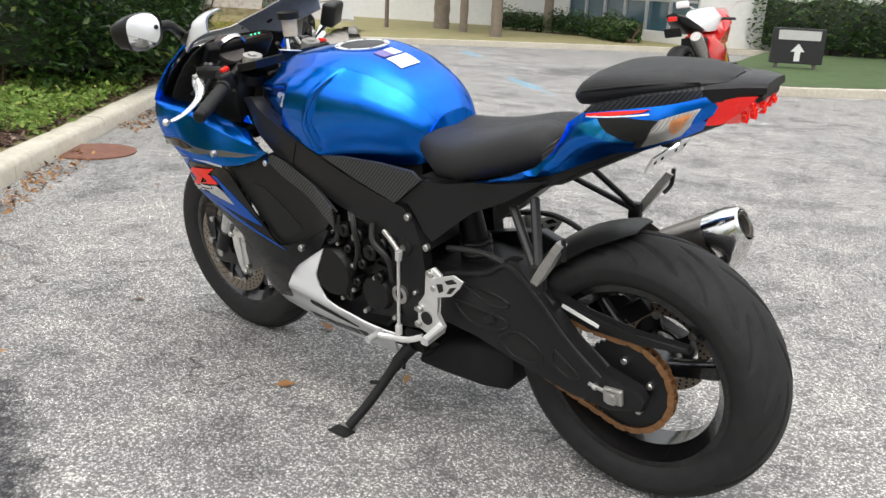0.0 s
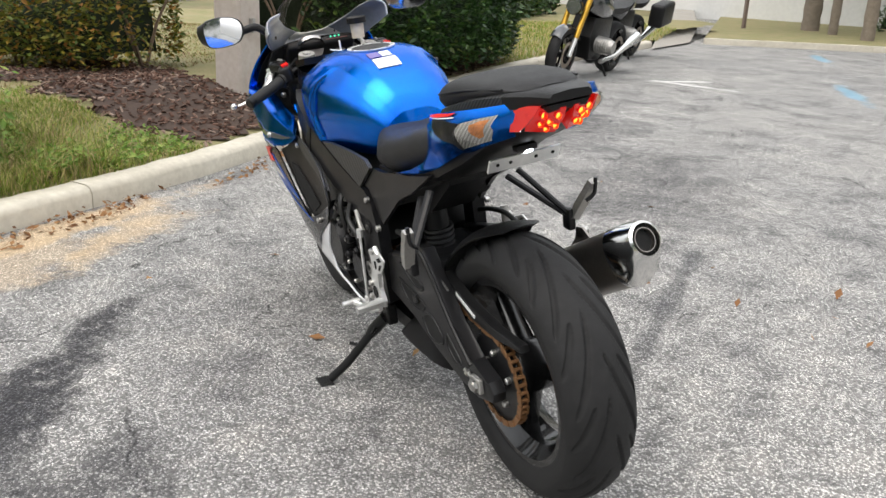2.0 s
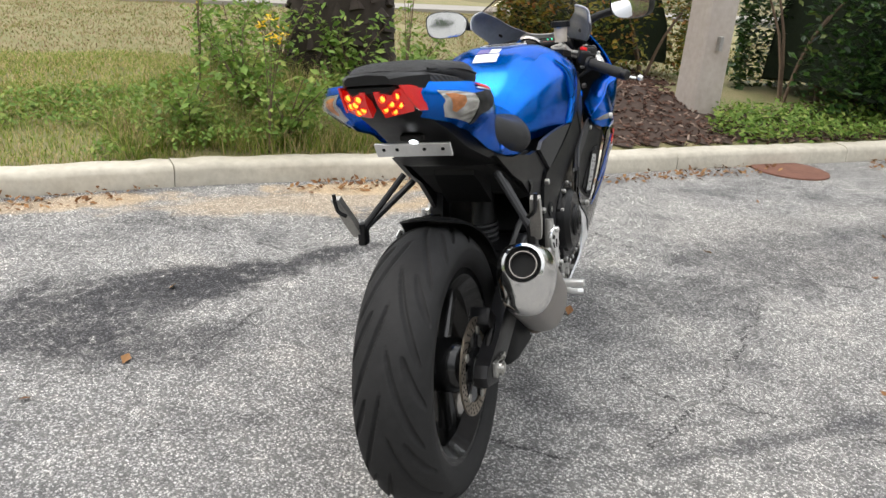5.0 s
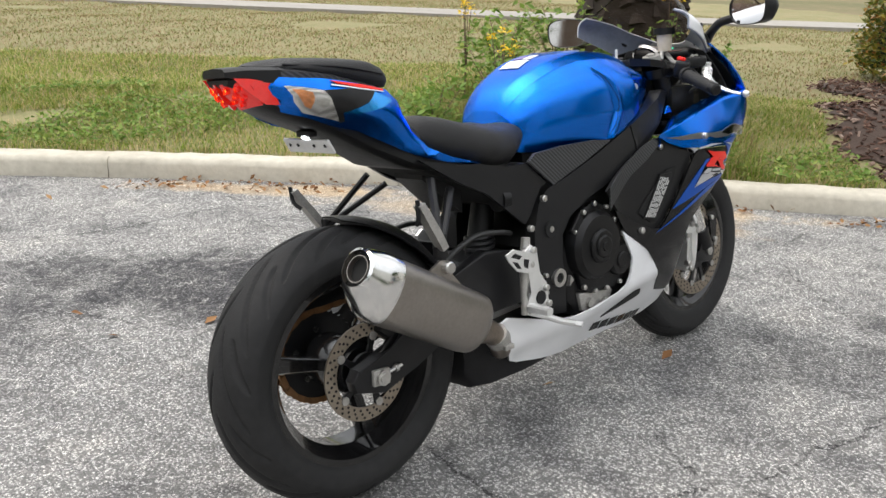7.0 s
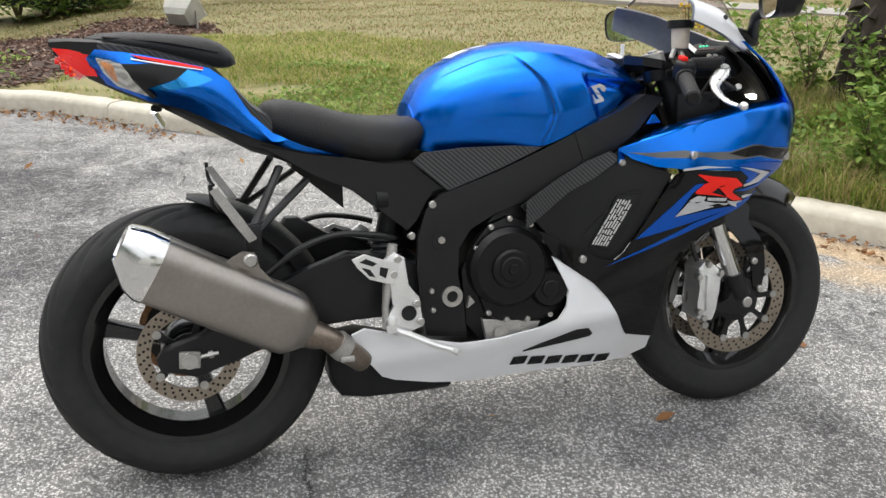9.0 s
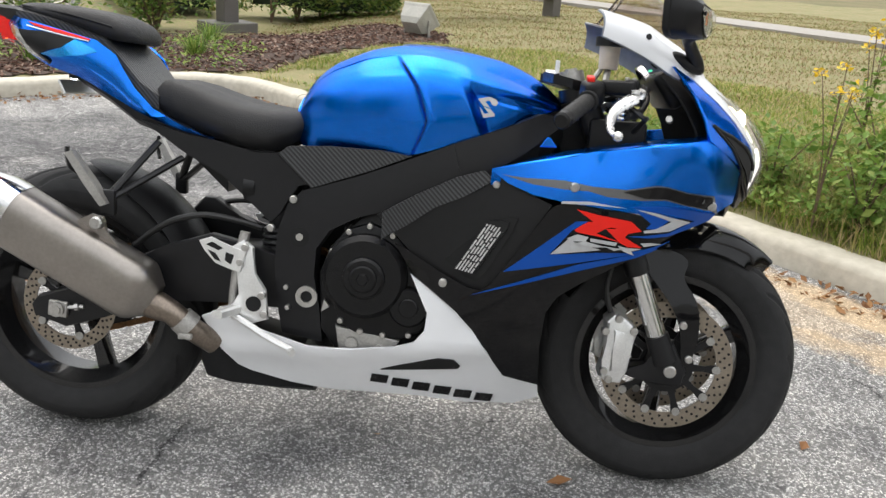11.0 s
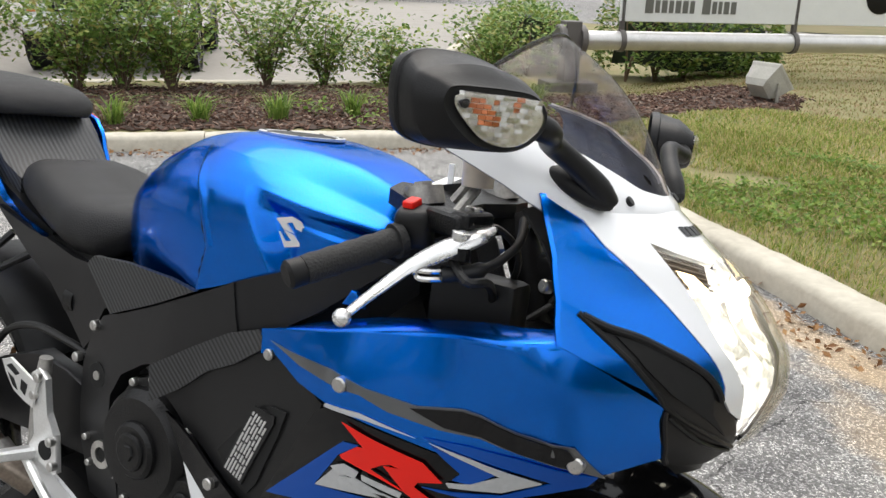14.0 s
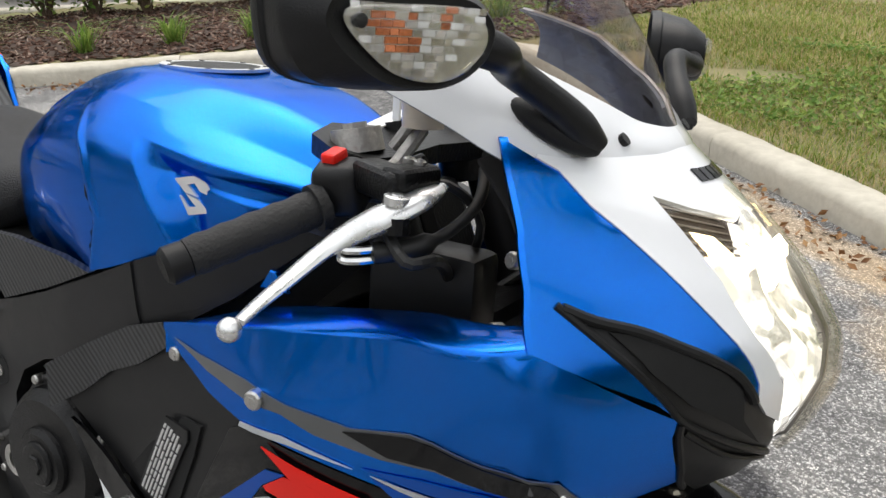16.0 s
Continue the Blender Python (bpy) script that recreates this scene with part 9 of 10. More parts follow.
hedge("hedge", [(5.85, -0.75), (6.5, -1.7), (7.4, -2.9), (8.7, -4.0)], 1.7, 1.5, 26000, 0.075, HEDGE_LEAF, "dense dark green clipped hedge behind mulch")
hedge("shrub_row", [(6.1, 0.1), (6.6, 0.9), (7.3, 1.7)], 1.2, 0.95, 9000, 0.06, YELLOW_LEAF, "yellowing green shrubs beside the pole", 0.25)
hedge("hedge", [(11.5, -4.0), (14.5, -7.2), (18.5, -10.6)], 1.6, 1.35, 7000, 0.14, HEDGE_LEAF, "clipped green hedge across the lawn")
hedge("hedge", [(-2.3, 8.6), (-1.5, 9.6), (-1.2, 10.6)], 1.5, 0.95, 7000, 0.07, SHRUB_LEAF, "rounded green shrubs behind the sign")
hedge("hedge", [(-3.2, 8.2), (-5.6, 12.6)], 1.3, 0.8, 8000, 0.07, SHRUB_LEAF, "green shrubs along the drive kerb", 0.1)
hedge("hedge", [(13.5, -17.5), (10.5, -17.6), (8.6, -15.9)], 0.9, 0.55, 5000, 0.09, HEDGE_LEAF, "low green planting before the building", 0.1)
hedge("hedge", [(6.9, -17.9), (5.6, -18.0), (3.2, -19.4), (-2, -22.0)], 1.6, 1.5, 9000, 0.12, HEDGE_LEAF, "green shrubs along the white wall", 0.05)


# open young shrubs and grass tufts in the strip
def shrub(at, hgt, spread, n, name="young_shrub"):
    th = thing(name, "sparse young shrub with light green leaves and bare stems", "shrub", Matrix.Translation((at[0], at[1], 0.1)), "young shrubs")
    pts = []
    bm = bmesh.new()
    for i in range(n):
        a = 2 * math.pi * i / n + rng.uniform(-0.4, 0.4)
        rr = spread * rng.uniform(0.35, 1)
        top = (math.cos(a) * rr, math.sin(a) * rr, hgt * rng.uniform(0.65, 1.05))
        line = smooth_path([(0.02 * math.cos(a), 0.02 * math.sin(a), 0), (top[0] * 0.35, top[1] * 0.35, top[2] * 0.5), top], 5)
        add_tube(bm, line, [0.009 - 0.0006 * k for k in range(len(line))], 5)
        for k, q in enumerate(line):
            if k >= 3:
                for _ in range(int(3 + 2.3 * k)):
                    pts.append(np.array(q) + rng.normal(0, 0.075, 3) * (0.6 + 0.12 * k))
    part("stem", bm, TWIG, th)["kind"] = "stuff"
    leaves("foliage", np.array(pts), 0.062, SHRUB_LEAF, "", "", parent=th, stuff=False)


for at, hh, sp, n in (((-4.6, 5.35), 0.88, 0.42, 13), ((-3.75, 6.25), 0.55, 0.36, 9), ((-4.95, 4.45), 1.0, 0.45, 14), ((-5.45, 3.8), 0.95, 0.5, 15), ((-6.0, 3.1), 0.9, 0.5, 14), ((-2.9, 7.0), 0.75, 0.38, 12), ((-6.8, 2.3), 1.0, 0.5, 14), ((-4.2, 5.75), 0.7, 0.36, 10), ((-5.2, 4.1), 0.8, 0.4, 11)):
    shrub(at, hh, sp * 1.35, n + 3)


def tuft(at, hgt=0.26, n=110):
    xy = np.zeros((n, 2)) + rng.normal(0, 0.03, (n, 2))
    ob = blades("grass_tuft", xy, np.zeros(n), hgt, 0.009, 1.25, WEED, "arching green ornamental grass tuft in mulch", "grass tuft", bend=2.2)
    ob["kind"] = ""
    del ob["kind"]
    ob["group"] = "ornamental grass tufts"
    ob.location = (at[0], at[1], 0.115)


for at in ((-3.72, 2.95), (-3.34, 3.42), (-4.2, 2.5), (-2.75, 4.5), (-2.35, 5.0), (-1.8, 5.3), (-2.0, 6.2), (-3.0, 3.9)):
    tuft(at)
p = scatter(-3.2, -1.2, 4.0, 6.2, 4000, lambda x, y: on_verge(0.25, 1.4)(x, y) & (value_noise(x, y, 4, 6) > 0.58))
leaves("ground_cover", np.c_[p, 0.12 + rng.uniform(0, 0.12, len(p))][:1500], 0.045, WEED, "low green ground cover in the mulch", "ground cover")

# fallen leaves along the kerb foot and on the lot
p = scatter(-4.5, 6, -3, 4.6, 60000, lambda x, y: (kerb_dist(x, y) < -0.01) & (kerb_dist(x, y) > -0.22) & ((value_noise(x, y, 3.3, 4.0) > 0.52) | (x < -0.1)))
p = p[rng.permutation(len(p))[:2000]]
lv = leaves("fallen_leaves", np.c_[p, rng.uniform(0.004, 0.02, len(p))], 0.036, DEAD_LEAF, "brown dead leaves lying along the kerb", "leaves", droop=0.35)
p = scatter(-2, 5, -2, 3, 60, lambda x, y: kerb_dist(x, y) < -0.3)
leaves("fallen_leaves", np.c_[p, np.full(len(p), 0.006)], 0.05, DEAD_LEAF, "single dead leaves on the asphalt", "leaves", droop=0.35)

# ---- palm trunk ----
PALM = mat("palm_bark", (0.036, 0.026, 0.02), 0.9, var=0.4, scale=6, bump=0.9, bscale=14)
palm = thing("palm_tree", "thick palm trunk with rough dark bark on the verge", "palm tree", Matrix.Translation((3.85, 2.12, 0.2)))
bm = bmesh.new()
rings = []
for z in np.linspace(-0.1, 4.6, 48):
    r0 = 0.37 - 0.05 * min(1, max(0, z) / 1.2) + 0.06 * math.exp(-max(0, z) / 0.2)
    rings.append([(math.cos(a) * r0 * (1 + 0.05 * math.sin(9 * a + 6 * z)), math.sin(a) * r0 * (1 + 0.05 * math.sin(7 * a - 5 * z)), z) for a in np.linspace(0, 2 * math.pi, 28, endpoint=False)])
add_loft(bm, rings)
part("trunk", bm, PALM, palm, smooth=True)
bm = bmesh.new()
for k in range(620):
    a, z = k * 2.3999, 0.0 + 4.4 * k / 620
    r0 = 0.365 - 0.05 * min(1, z / 1.2)
    c = Vector((math.cos(a) * r0, math.sin(a) * r0, z))
    rot = Matrix.Rotation(a + rng.normal(0, 0.25), 4, "Z") @ Matrix.Rotation(radians(rng.uniform(-35, -5)), 4, "Y") @ Matrix.Rotation(rng.normal(0, 0.35), 4, "X")
    g = bmesh.ops.create_cone(bm, segments=5, radius1=1.0, radius2=0.45, depth=1.0, cap_ends=True)
    bmesh.ops.transform(bm, matrix=Matrix.Translation(c) @ rot @ Matrix.Diagonal((0.028, rng.uniform(0.03, 0.08), rng.uniform(0.05, 0.13), 1)), verts=g["verts"])
part("leaf_base", bm, PALM, palm, "broken overlapping old leaf bases")["kind"] = "stuff"
bm = bmesh.new()
for k in range(26):
    a = k * 2.3999
    line = smooth_path([(0, 0, 4.5), (0.9 * math.cos(a), 0.9 * math.sin(a), 5.2 + 0.4 * math.sin(k)), (1.9 * math.cos(a), 1.9 * math.sin(a), 4.9 - 0.5 * math.sin(k))], 8)
    for q0, q1 in zip(line, line[1:]):
        d = (q1 - q0)
        sdv = d.cross(Vector((0, 0, 1))).normalized()
        for sg in (-1, 1):
            t = q0 + d + sdv * sg * 0.34 + Vector((0, 0, -0.12))
            bm.faces.new([bm.verts.new(q0), bm.verts.new(q0 + d * 0.35), bm.verts.new(t)])
part("frond", bm, WEED, palm, "green palm fronds")["kind"] = "stuff"

FLOWER = island_mat("yellow_petals", [(0.0, (0.70, 0.42, 0.02)), (0.6, (0.85, 0.60, 0.03)), (1.0, (0.88, 0.70, 0.12))], 0.6, 0.3)


def flowering_weed(at, top):
    z0 = float(verge_height(np.array(at[0]), np.array(at[1]))) - 0.01
    th = thing("flowering_weed", "tall thin weed with small yellow flowers", "weed", Matrix.Translation((at[0], at[1], z0)), "yellow flowers")
    pts, fl_ = [], []
    bm = bmesh.new()
    for i in range(5):
        a = rng.uniform(0, 6.28)
        tip = (0.09 * math.cos(a) * i / 4, 0.09 * math.sin(a) * i / 4, (top - z0) * rng.uniform(0.82, 1.0) if i else top - z0)
        line = smooth_path([(0, 0, 0), (tip[0] * 0.2, tip[1] * 0.2, tip[2] * 0.5), tip], 4)
        add_tube(bm, line, [0.004 - 0.0003 * k for k in range(len(line))], 5)
        for q in line[2:7]:
            pts += [np.array(q) + rng.normal(0, 0.03, 3) for _ in range(4)]
        fl_ += [np.array(tip) + rng.normal(0, 0.013, 3) for _ in range(16)]
    part("stem", bm, TWIG, th)["kind"] = "stuff"
    leaves("foliage", np.array(pts), 0.045, WEED, "", "", parent=th, stuff=False)
    leaves("blossom", np.array(fl_), 0.026, FLOWER, "small yellow flower heads", "", parent=th, stuff=False)


for x, y, z in ((2.27, 1.76, 0.81), (2.65, 2.44, 0.94), (3.19, 1.36, 1.03)):
    flowering_weed((x, y), z)


# ---- utility pole ----
pole = thing("utility_pole", "square weathered grey-tan concrete pole in mulch", "pole", Matrix.Translation((4.93, -0.27, 0.1)) @ Matrix.Rotation(radians(38), 4, "Z") @ Matrix.Rotation(radians(1.0), 4, "X"))
bm = bmesh.new()
rings = []
for z, w in ((0, 0.125), (3, 0.115), (7.5, 0.10)):
    c = 0.02
    rings.append([(w - c, w, z), (w, w - c, z), (w, -w + c, z), (w - c, -w, z), (-w + c, -w, z), (-w, -w + c, z), (-w, w - c, z), (-w + c, w, z)])
add_loft(bm, rings)
part("shaft", bm, mat("weathered_pole", (0.40, 0.34, 0.29), 0.85, var=0.3, scale=2.5, color2=(0.52, 0.47, 0.43), bump=0.4, bscale=30), pole)
bm = bmesh.new()
add_box(bm, (0.05, 0.03, 0.10), (-0.135, 0.0, 0.62), None, 0.004)
part("junction_box", bm, RAW, pole)

# ---- sign on a round rail ----
SIGN_GREY = mat("sign_bronze_paint", (0.115, 0.105, 0.098), 0.5, var=0.15, scale=9)
RAIL = mat("rail_alloy", (0.62, 0.61, 0.59), 0.35, metal=0.7, var=0.15, scale=8)
SIGN_WHITE = mat("sign_face_white", (0.74, 0.75, 0.74), 0.45, var=0.04)
PRINT = mat("sign_print", (0.13, 0.13, 0.115), 0.5)
pL, pR = Vector((-2.22, 7.30, 0)), Vector((1.28, 11.0, 0))
dv = (pR - pL)
length = dv.length
ang = math.atan2(dv.y, dv.x)
sign = thing("entrance_sign", "low white entrance sign on alloy rail between bronze posts", "sign", Matrix.Translation((pL.x, pL.y, 0.08)) @ Matrix.Rotation(ang, 4, "Z"))
for x in (0.0, length):
    bm = bmesh.new()
    add_box(bm, (0.52, 0.40, 0.14), (x, 0, 0.07), None, 0.012)
    ft = part("post_plinth", bm, SIGN_GREY, sign, "bronze painted plinth")
    bm = bmesh.new()
    add_box(bm, (0.17, 0.20, 0.62), (x, 0, 0.43), None, 0.01)
    part("post", bm, SIGN_GREY, sign, "bronze painted square post")
    bm = bmesh.new()
    for s in (-1, 1):
        add_tube(bm, [(x + s * 0.08, 0, 0.55), (x + s * 0.135, 0, 0.55), (x + s * 0.15, 0, 0.55)], [0.155, 0.155, 0.14], 28)
    part("collar", bm, SIGN_GREY, sign, "round bronze collar", smooth=True, sharp=0.5)
bm = bmesh.new()
add_tube(bm, [(0.1, 0, 0.55), (length - 0.1, 0, 0.55)], 0.098, 28)
part("rail", bm, RAIL, sign, "round brushed alloy rail", smooth=True)
for x in (0.55, length / 2, length - 0.5):
    bm = bmesh.new()
    add_lathe(bm, [(0.115, -0.025), (0.115, 0.025), (0.095, 0.025), (0.095, -0.025)], seg=28)
    place(bm, Matrix.Translation((x, 0, 0.55)) @ Matrix.Rotation(radians(90), 4, "Z"))
    add_box(bm, (0.05, 0.05, 0.95), (x, 0.0, 1.12), None, 0.006)
    part("strap", bm, SIGN_GREY, sign, "bronze strap holding the panel", smooth=True, sharp=0.5)
bm = bmesh.new()
add_box(bm, (length - 1.0, 0.05, 0.95), (length / 2 + 0.02, 0.0, 1.22), None, 0.008)
panel_ = part("sign_panel", bm, SIGN_WHITE, sign, "white sign panel with dark print")
x0 = 0.78
for row, z, bars in ((0, 1.12, (0.07, 0.07, 0.07, 0.07)), (1, 0.90, (0.09, 0.05, 0.06, 0.05, 0.06, 0.06, 0.05, 0.0, 0.09, 0.05, 0.04, 0.06, 0.06))):
    xx = x0
    for wdt in bars:
        if wdt:
            bm = bmesh.new()
            add_box(bm, (wdt, 0.008, 0.16 if wdt > 0.065 else 0.125), (xx + wdt / 2, -0.026, z + (0.012 if wdt > 0.065 else 0)))
            part("print_bar", bm, PRINT, panel_)
        xx += wdt + 0.022 if wdt else 0.07
bm = bmesh.new()
add_tube(bm, [(3.55, -0.024, 1.06), (3.55, -0.030, 1.06)], 0.19, 32)
part("round_mark", bm, GLOSS, panel_, "black round mark")

# flood lamp on the grass before the sign
fl = thing("flood_lamp", "grey weathered flood lamp on a short stake in the grass", "lamp", Matrix.Translation((-0.10, 6.75, 0.10)) @ Matrix.Rotation(radians(58), 4, "Z"))
bm = bmesh.new()
rings = []
for x, w, h in ((-0.11, 0.10, 0.07), (-0.06, 0.125, 0.10), (0.06, 0.15, 0.125), (0.085, 0.16, 0.135), (0.10, 0.16, 0.135)):
    rings.append([(x, w, h), (x, -w, h), (x, -w, -h), (x, w, -h)])
add_loft(bm, rings)
place(bm, Matrix.Translation((0, 0, 0.33)) @ Matrix.Rotation(radians(-40), 4, "Y"))
body = part("housing", bm, mat("aged_grey_paint", (0.42, 0.41, 0.37), 0.6, var=0.2, scale=10), fl, "grey die-cast housing")
bm = bmesh.new()
add_box(bm, (0.006, 0.28, 0.22), (0.103, 0, 0), None, 0.002)
place(bm, Matrix.Translation((0, 0, 0.33)) @ Matrix.Rotation(radians(-40), 4, "Y"))
part("lens", bm, mat("lamp_glass", (0.30, 0.30, 0.28), 0.12), body)
bm = bmesh.new()
add_tube(bm, [(0, 0, -0.03), (0, 0, 0.17)], 0.03, 10)
for s in (-1, 1):
    add_box(bm, (0.03, 0.012, 0.2), (0, s * 0.15, 0.24), None, 0.003)
add_box(bm, (0.03, 0.30, 0.012), (0, 0, 0.15), None, 0.003)
part("bracket", bm, RAW, fl)

# ---- arrow sign on the island ----
arrow = thing("direction_sign", "low black direction sign with white upward arrow", "sign", Matrix.Translation((4.0, -12.85, 0.1)) @ Matrix.Rotation(radians(33), 4, "Z"))
bm = bmesh.new()
add_box(bm, (0.82, 0.10, 0.56), (0, 0, 0.36), None, 0.01)
bx = part("sign_box", bm, mat("sign_black", (0.018, 0.018, 0.02), 0.5), arrow)
bm = bmesh.new()
for s in (-1, 1):
    add_box(bm, (0.05, 0.05, 0.12), (s * 0.3, 0, 0.04))
part("leg", bm, SIGN_GREY, arrow)
bm = bmesh.new()
add_prism(bm, [(-0.045, 0.12), (0.045, 0.12), (0.045, 0.27), (0.11, 0.27), (0.0, 0.40), (-0.11, 0.27), (-0.045, 0.27)], 0.052, 0.056)
part("arrow", bm, SIGN_WHITE, bx, "white arrow")
bm = bmesh.new()
add_box(bm, (0.66, 0.006, 0.15), (0, 0.053, 0.53))
part("print_bar", bm, LABEL, bx)

# ---- building ----
WALL = mat("white_render", (0.66, 0.66, 0.64), 0.85, var=0.08, scale=1.2, bump=0.2, bscale=30)
PANE = mat("tinted_glazing", (0.05, 0.10, 0.13), 0.06, metal=0.0, var=0.2, scale=0.8, spec=0.9)
MULLION = mat("window_mullion", (0.50, 0.52, 0.53), 0.4, metal=0.5)
bld = thing("office_building", "white rendered office building with a tinted glass front", "building")


def wall(a, b, z0, z1, thick, material, name, parent, label=""):
    a, b = Vector((*a, 0)), Vector((*b, 0))
    d = b - a
    bm = bmesh.new()
    add_box(bm, (d.length, thick, z1 - z0), (d.length / 2, 0, (z0 + z1) / 2))
    place(bm, Matrix.Translation(a) @ Matrix.Rotation(math.atan2(d.y, d.x), 4, "Z"))
    return part(name, bm, material, parent, label)


wall((25, -15.5), (12.6, -19.6), 0, 6.5, 0.3, WALL, "wall", bld)
wall((7.6, -16.9), (5.0, -19.0), 0, 6.5, 0.3, WALL, "wall", bld)
wall((5.0, -19.0), (-14, -27.5), 0, 6.5, 0.3, WALL, "wall", bld)
wall((12.6, -19.6), (7.6, -16.9), 3.4, 6.5, 0.3, WALL, "wall", bld)
ga, gb = Vector((12.6, -19.6)), Vector((7.6, -16.9))
for i in range(6):
    p0, p1 = ga + (gb - ga) * (i / 6), ga + (gb - ga) * ((i + 1) / 6)
    wd = wall(p0, p1, 0.35, 3.4, 0.03, PANE, "window", bld, "tinted blue glass window")
    q = (gb - ga).normalized() * 0.04
    wall(p0 - q, p0 + q, 0.1, 3.4, 0.14, MULLION, "frame", wd)
    wall(p0, p1, 1.02, 1.08, 0.10, MULLION, "transom", wd)
wall(ga, gb, 0.0, 0.35, 0.2, WALL, "sill", bld)
bm = bmesh.new()
vs = [bm.verts.new((x, y, z)) for z in (6.5, 6.8) for x, y in ((25, -15.5), (12.6, -19.6), (7.6, -16.9), (5, -19), (-14, -27.5), (-10, -45), (30, -40))]
bm.faces.new(vs[:7])
bm.faces.new(vs[7:][::-1])
for i in range(7):
    bm.faces.new((vs[i], vs[(i + 1) % 7], vs[7 + (i + 1) % 7], vs[7 + i]))
part("roof", bm, MULLION, bld)
for at, r in (((10.9, -13.9), 0.13), ((13.6, -15.2), 0.2), ((12.4, -14.6), 0.1), ((1.2, -15.2), 0.22), ((11.8, -17.3), 0.12)):
    th = thing("palm_tree", "slender palm trunk in the planting bed", "palm tree", Matrix.Translation((*at, 0.05)), "palms by the building")
    bm = bmesh.new()
    rings = []
    for z in np.linspace(0, 5, 30):
        rings.append([(math.cos(a) * r * (1 + 0.06 * math.sin(14 * z)), math.sin(a) * r * (1 + 0.06 * math.sin(14 * z)), z) for a in np.linspace(0, 2 * math.pi, 14, endpoint=False)])
    add_loft(bm, rings)
    part("trunk", bm, mat("pale_palm_bark", (0.20, 0.165, 0.13), 0.9, var=0.3, scale=9, bump=0.8, bscale=20), th, smooth=True)
    pts = np.stack([rng.normal(0, 0.8, 500), rng.normal(0, 0.8, 500), 5.2 + rng.normal(0, 0.35, 500)], -1)
    leaves("frond", pts, 0.5, HEDGE_LEAF, "", "", parent=th, stuff=False)
sp = thing("sign_post", "thin brown metal sign post beside the walk", "post", Matrix.Translation((13.4, -13.0, 0.15)))
bm = bmesh.new()
add_box(bm, (0.07, 0.07, 2.6), (0, 0, 1.3), None, 0.005)
part("post", bm, mat("brown_post", (0.16, 0.12, 0.10), 0.7), sp)
bm = bmesh.new()
add_box(bm, (0.03, 0.45, 0.6), (-0.05, 0, 2.3), None, 0.004)
part("plate", bm, SIGN_WHITE, sp)


# ---- distance: trees and parked cars beyond the field ----
def far_tree(at, hgt, wid, n, group="distant trees"):
    th = thing("tree", "distant broad dark green tree", "tree", Matrix.Translation((*at, -0.02)), group)
    bm = bmesh.new()
    add_tube(bm, [(0, 0, 0), (0.1, 0, hgt * 0.35), (0, 0.1, hgt * 0.7)], [0.35, 0.28, 0.12], 8)
    for k in range(6):
        a = k * 1.05
        add_tube(bm, [(0.05, 0, hgt * 0.35), (math.cos(a) * wid * 0.4, math.sin(a) * wid * 0.4, hgt * 0.68)], [0.14, 0.05], 6)
    part("trunk", bm, TWIG, th)
    c = rng.normal(0, 1, (26, 3)) * (wid * 0.26, wid * 0.26, hgt * 0.15) + (0, 0, hgt * 0.66)
    pts = (c[rng.integers(0, 26, n)] + rng.normal(0, 1, (n, 3)) * wid * 0.10)
    pts[:, 2] = np.maximum(pts[:, 2], 0.3)
    leaves("crown", pts, 0.65, HEDGE_LEAF, "", "", parent=th, stuff=False)


# the last five stand unseen, added to darken mirror and paint reflections
for at, hh, w in (((26, -11), 3.2, 3.5), ((45, -22), 7, 8), ((60, -28), 8, 9), ((75, -33), 9, 11), ((52, -6), 8, 9), ((58, 10), 9, 10), ((50, 30), 9, 10), ((30, 48), 9, 10), ((8, 55), 9, 11), ((-14, 48), 8, 10), ((80, -50), 9, 11), ((66, -12), 8, 9), ((-30, 40), 9, 11), ((-38, 20), 9, 11), ((-40, 0), 9, 11), ((-30, -30), 9, 11), ((0, -45), 9, 11), ((-15, -9), 8, 8), ((-18, -1), 8, 9), ((-17, 7), 8, 8), ((-12, -19), 8, 9), ((-22, -14), 9, 10)):
    far_tree(at, hh, w, 1600)


# ---- parked vehicles ----
def simple_wheel(parent, at, R, w, name="wheel"):
    bm = bmesh.new()
    rr = R - 0.09
    add_lathe(bm, [(rr + 0.01, -w), (rr + 0.01, w), (rr - 0.03, w * 0.6), (rr - 0.03, -w * 0.6)], seg=40)
    add_lathe(bm, [(0.012, -w), (0.05, -w * 0.8), (0.05, w * 0.8), (0.012, w)], seg=20)
    for k in range(5):
        a = k * 2 * math.pi / 5
        add_tube(bm, [(0.04 * math.cos(a), 0, 0.04 * math.sin(a)), ((rr - 0.02) * math.cos(a), 0, (rr - 0.02) * math.sin(a))], 0.014, 6)
    place(bm, Matrix.Translation(at))
    wh = part(name, bm, GLOSS, parent, smooth=True, sharp=0.5)
    bm = bmesh.new()
    prof = [(rr, -w * 0.8), (rr + 0.03, -w)] + [(R - 0.04 * (1 - math.cos(a)), w * math.sin(a)) for a in np.linspace(-1.4, 1.4, 13)] + [(rr + 0.03, w), (rr, w * 0.8)]
    add_lathe(bm, prof, seg=56)
    place(bm, Matrix.Translation(at))
    part("tyre", bm, RUBBER, wh, smooth=True, sharp=0.6)
    bm = bmesh.new()
    add_lathe(bm, [(0.15, w + 0.01), (0.15, w + 0.014), (0.10, w + 0.014), (0.10, w + 0.01)], seg=32)
    place(bm, Matrix.Translation(at))
    part("brake_disc", bm, ROTOR, wh)
    return wh


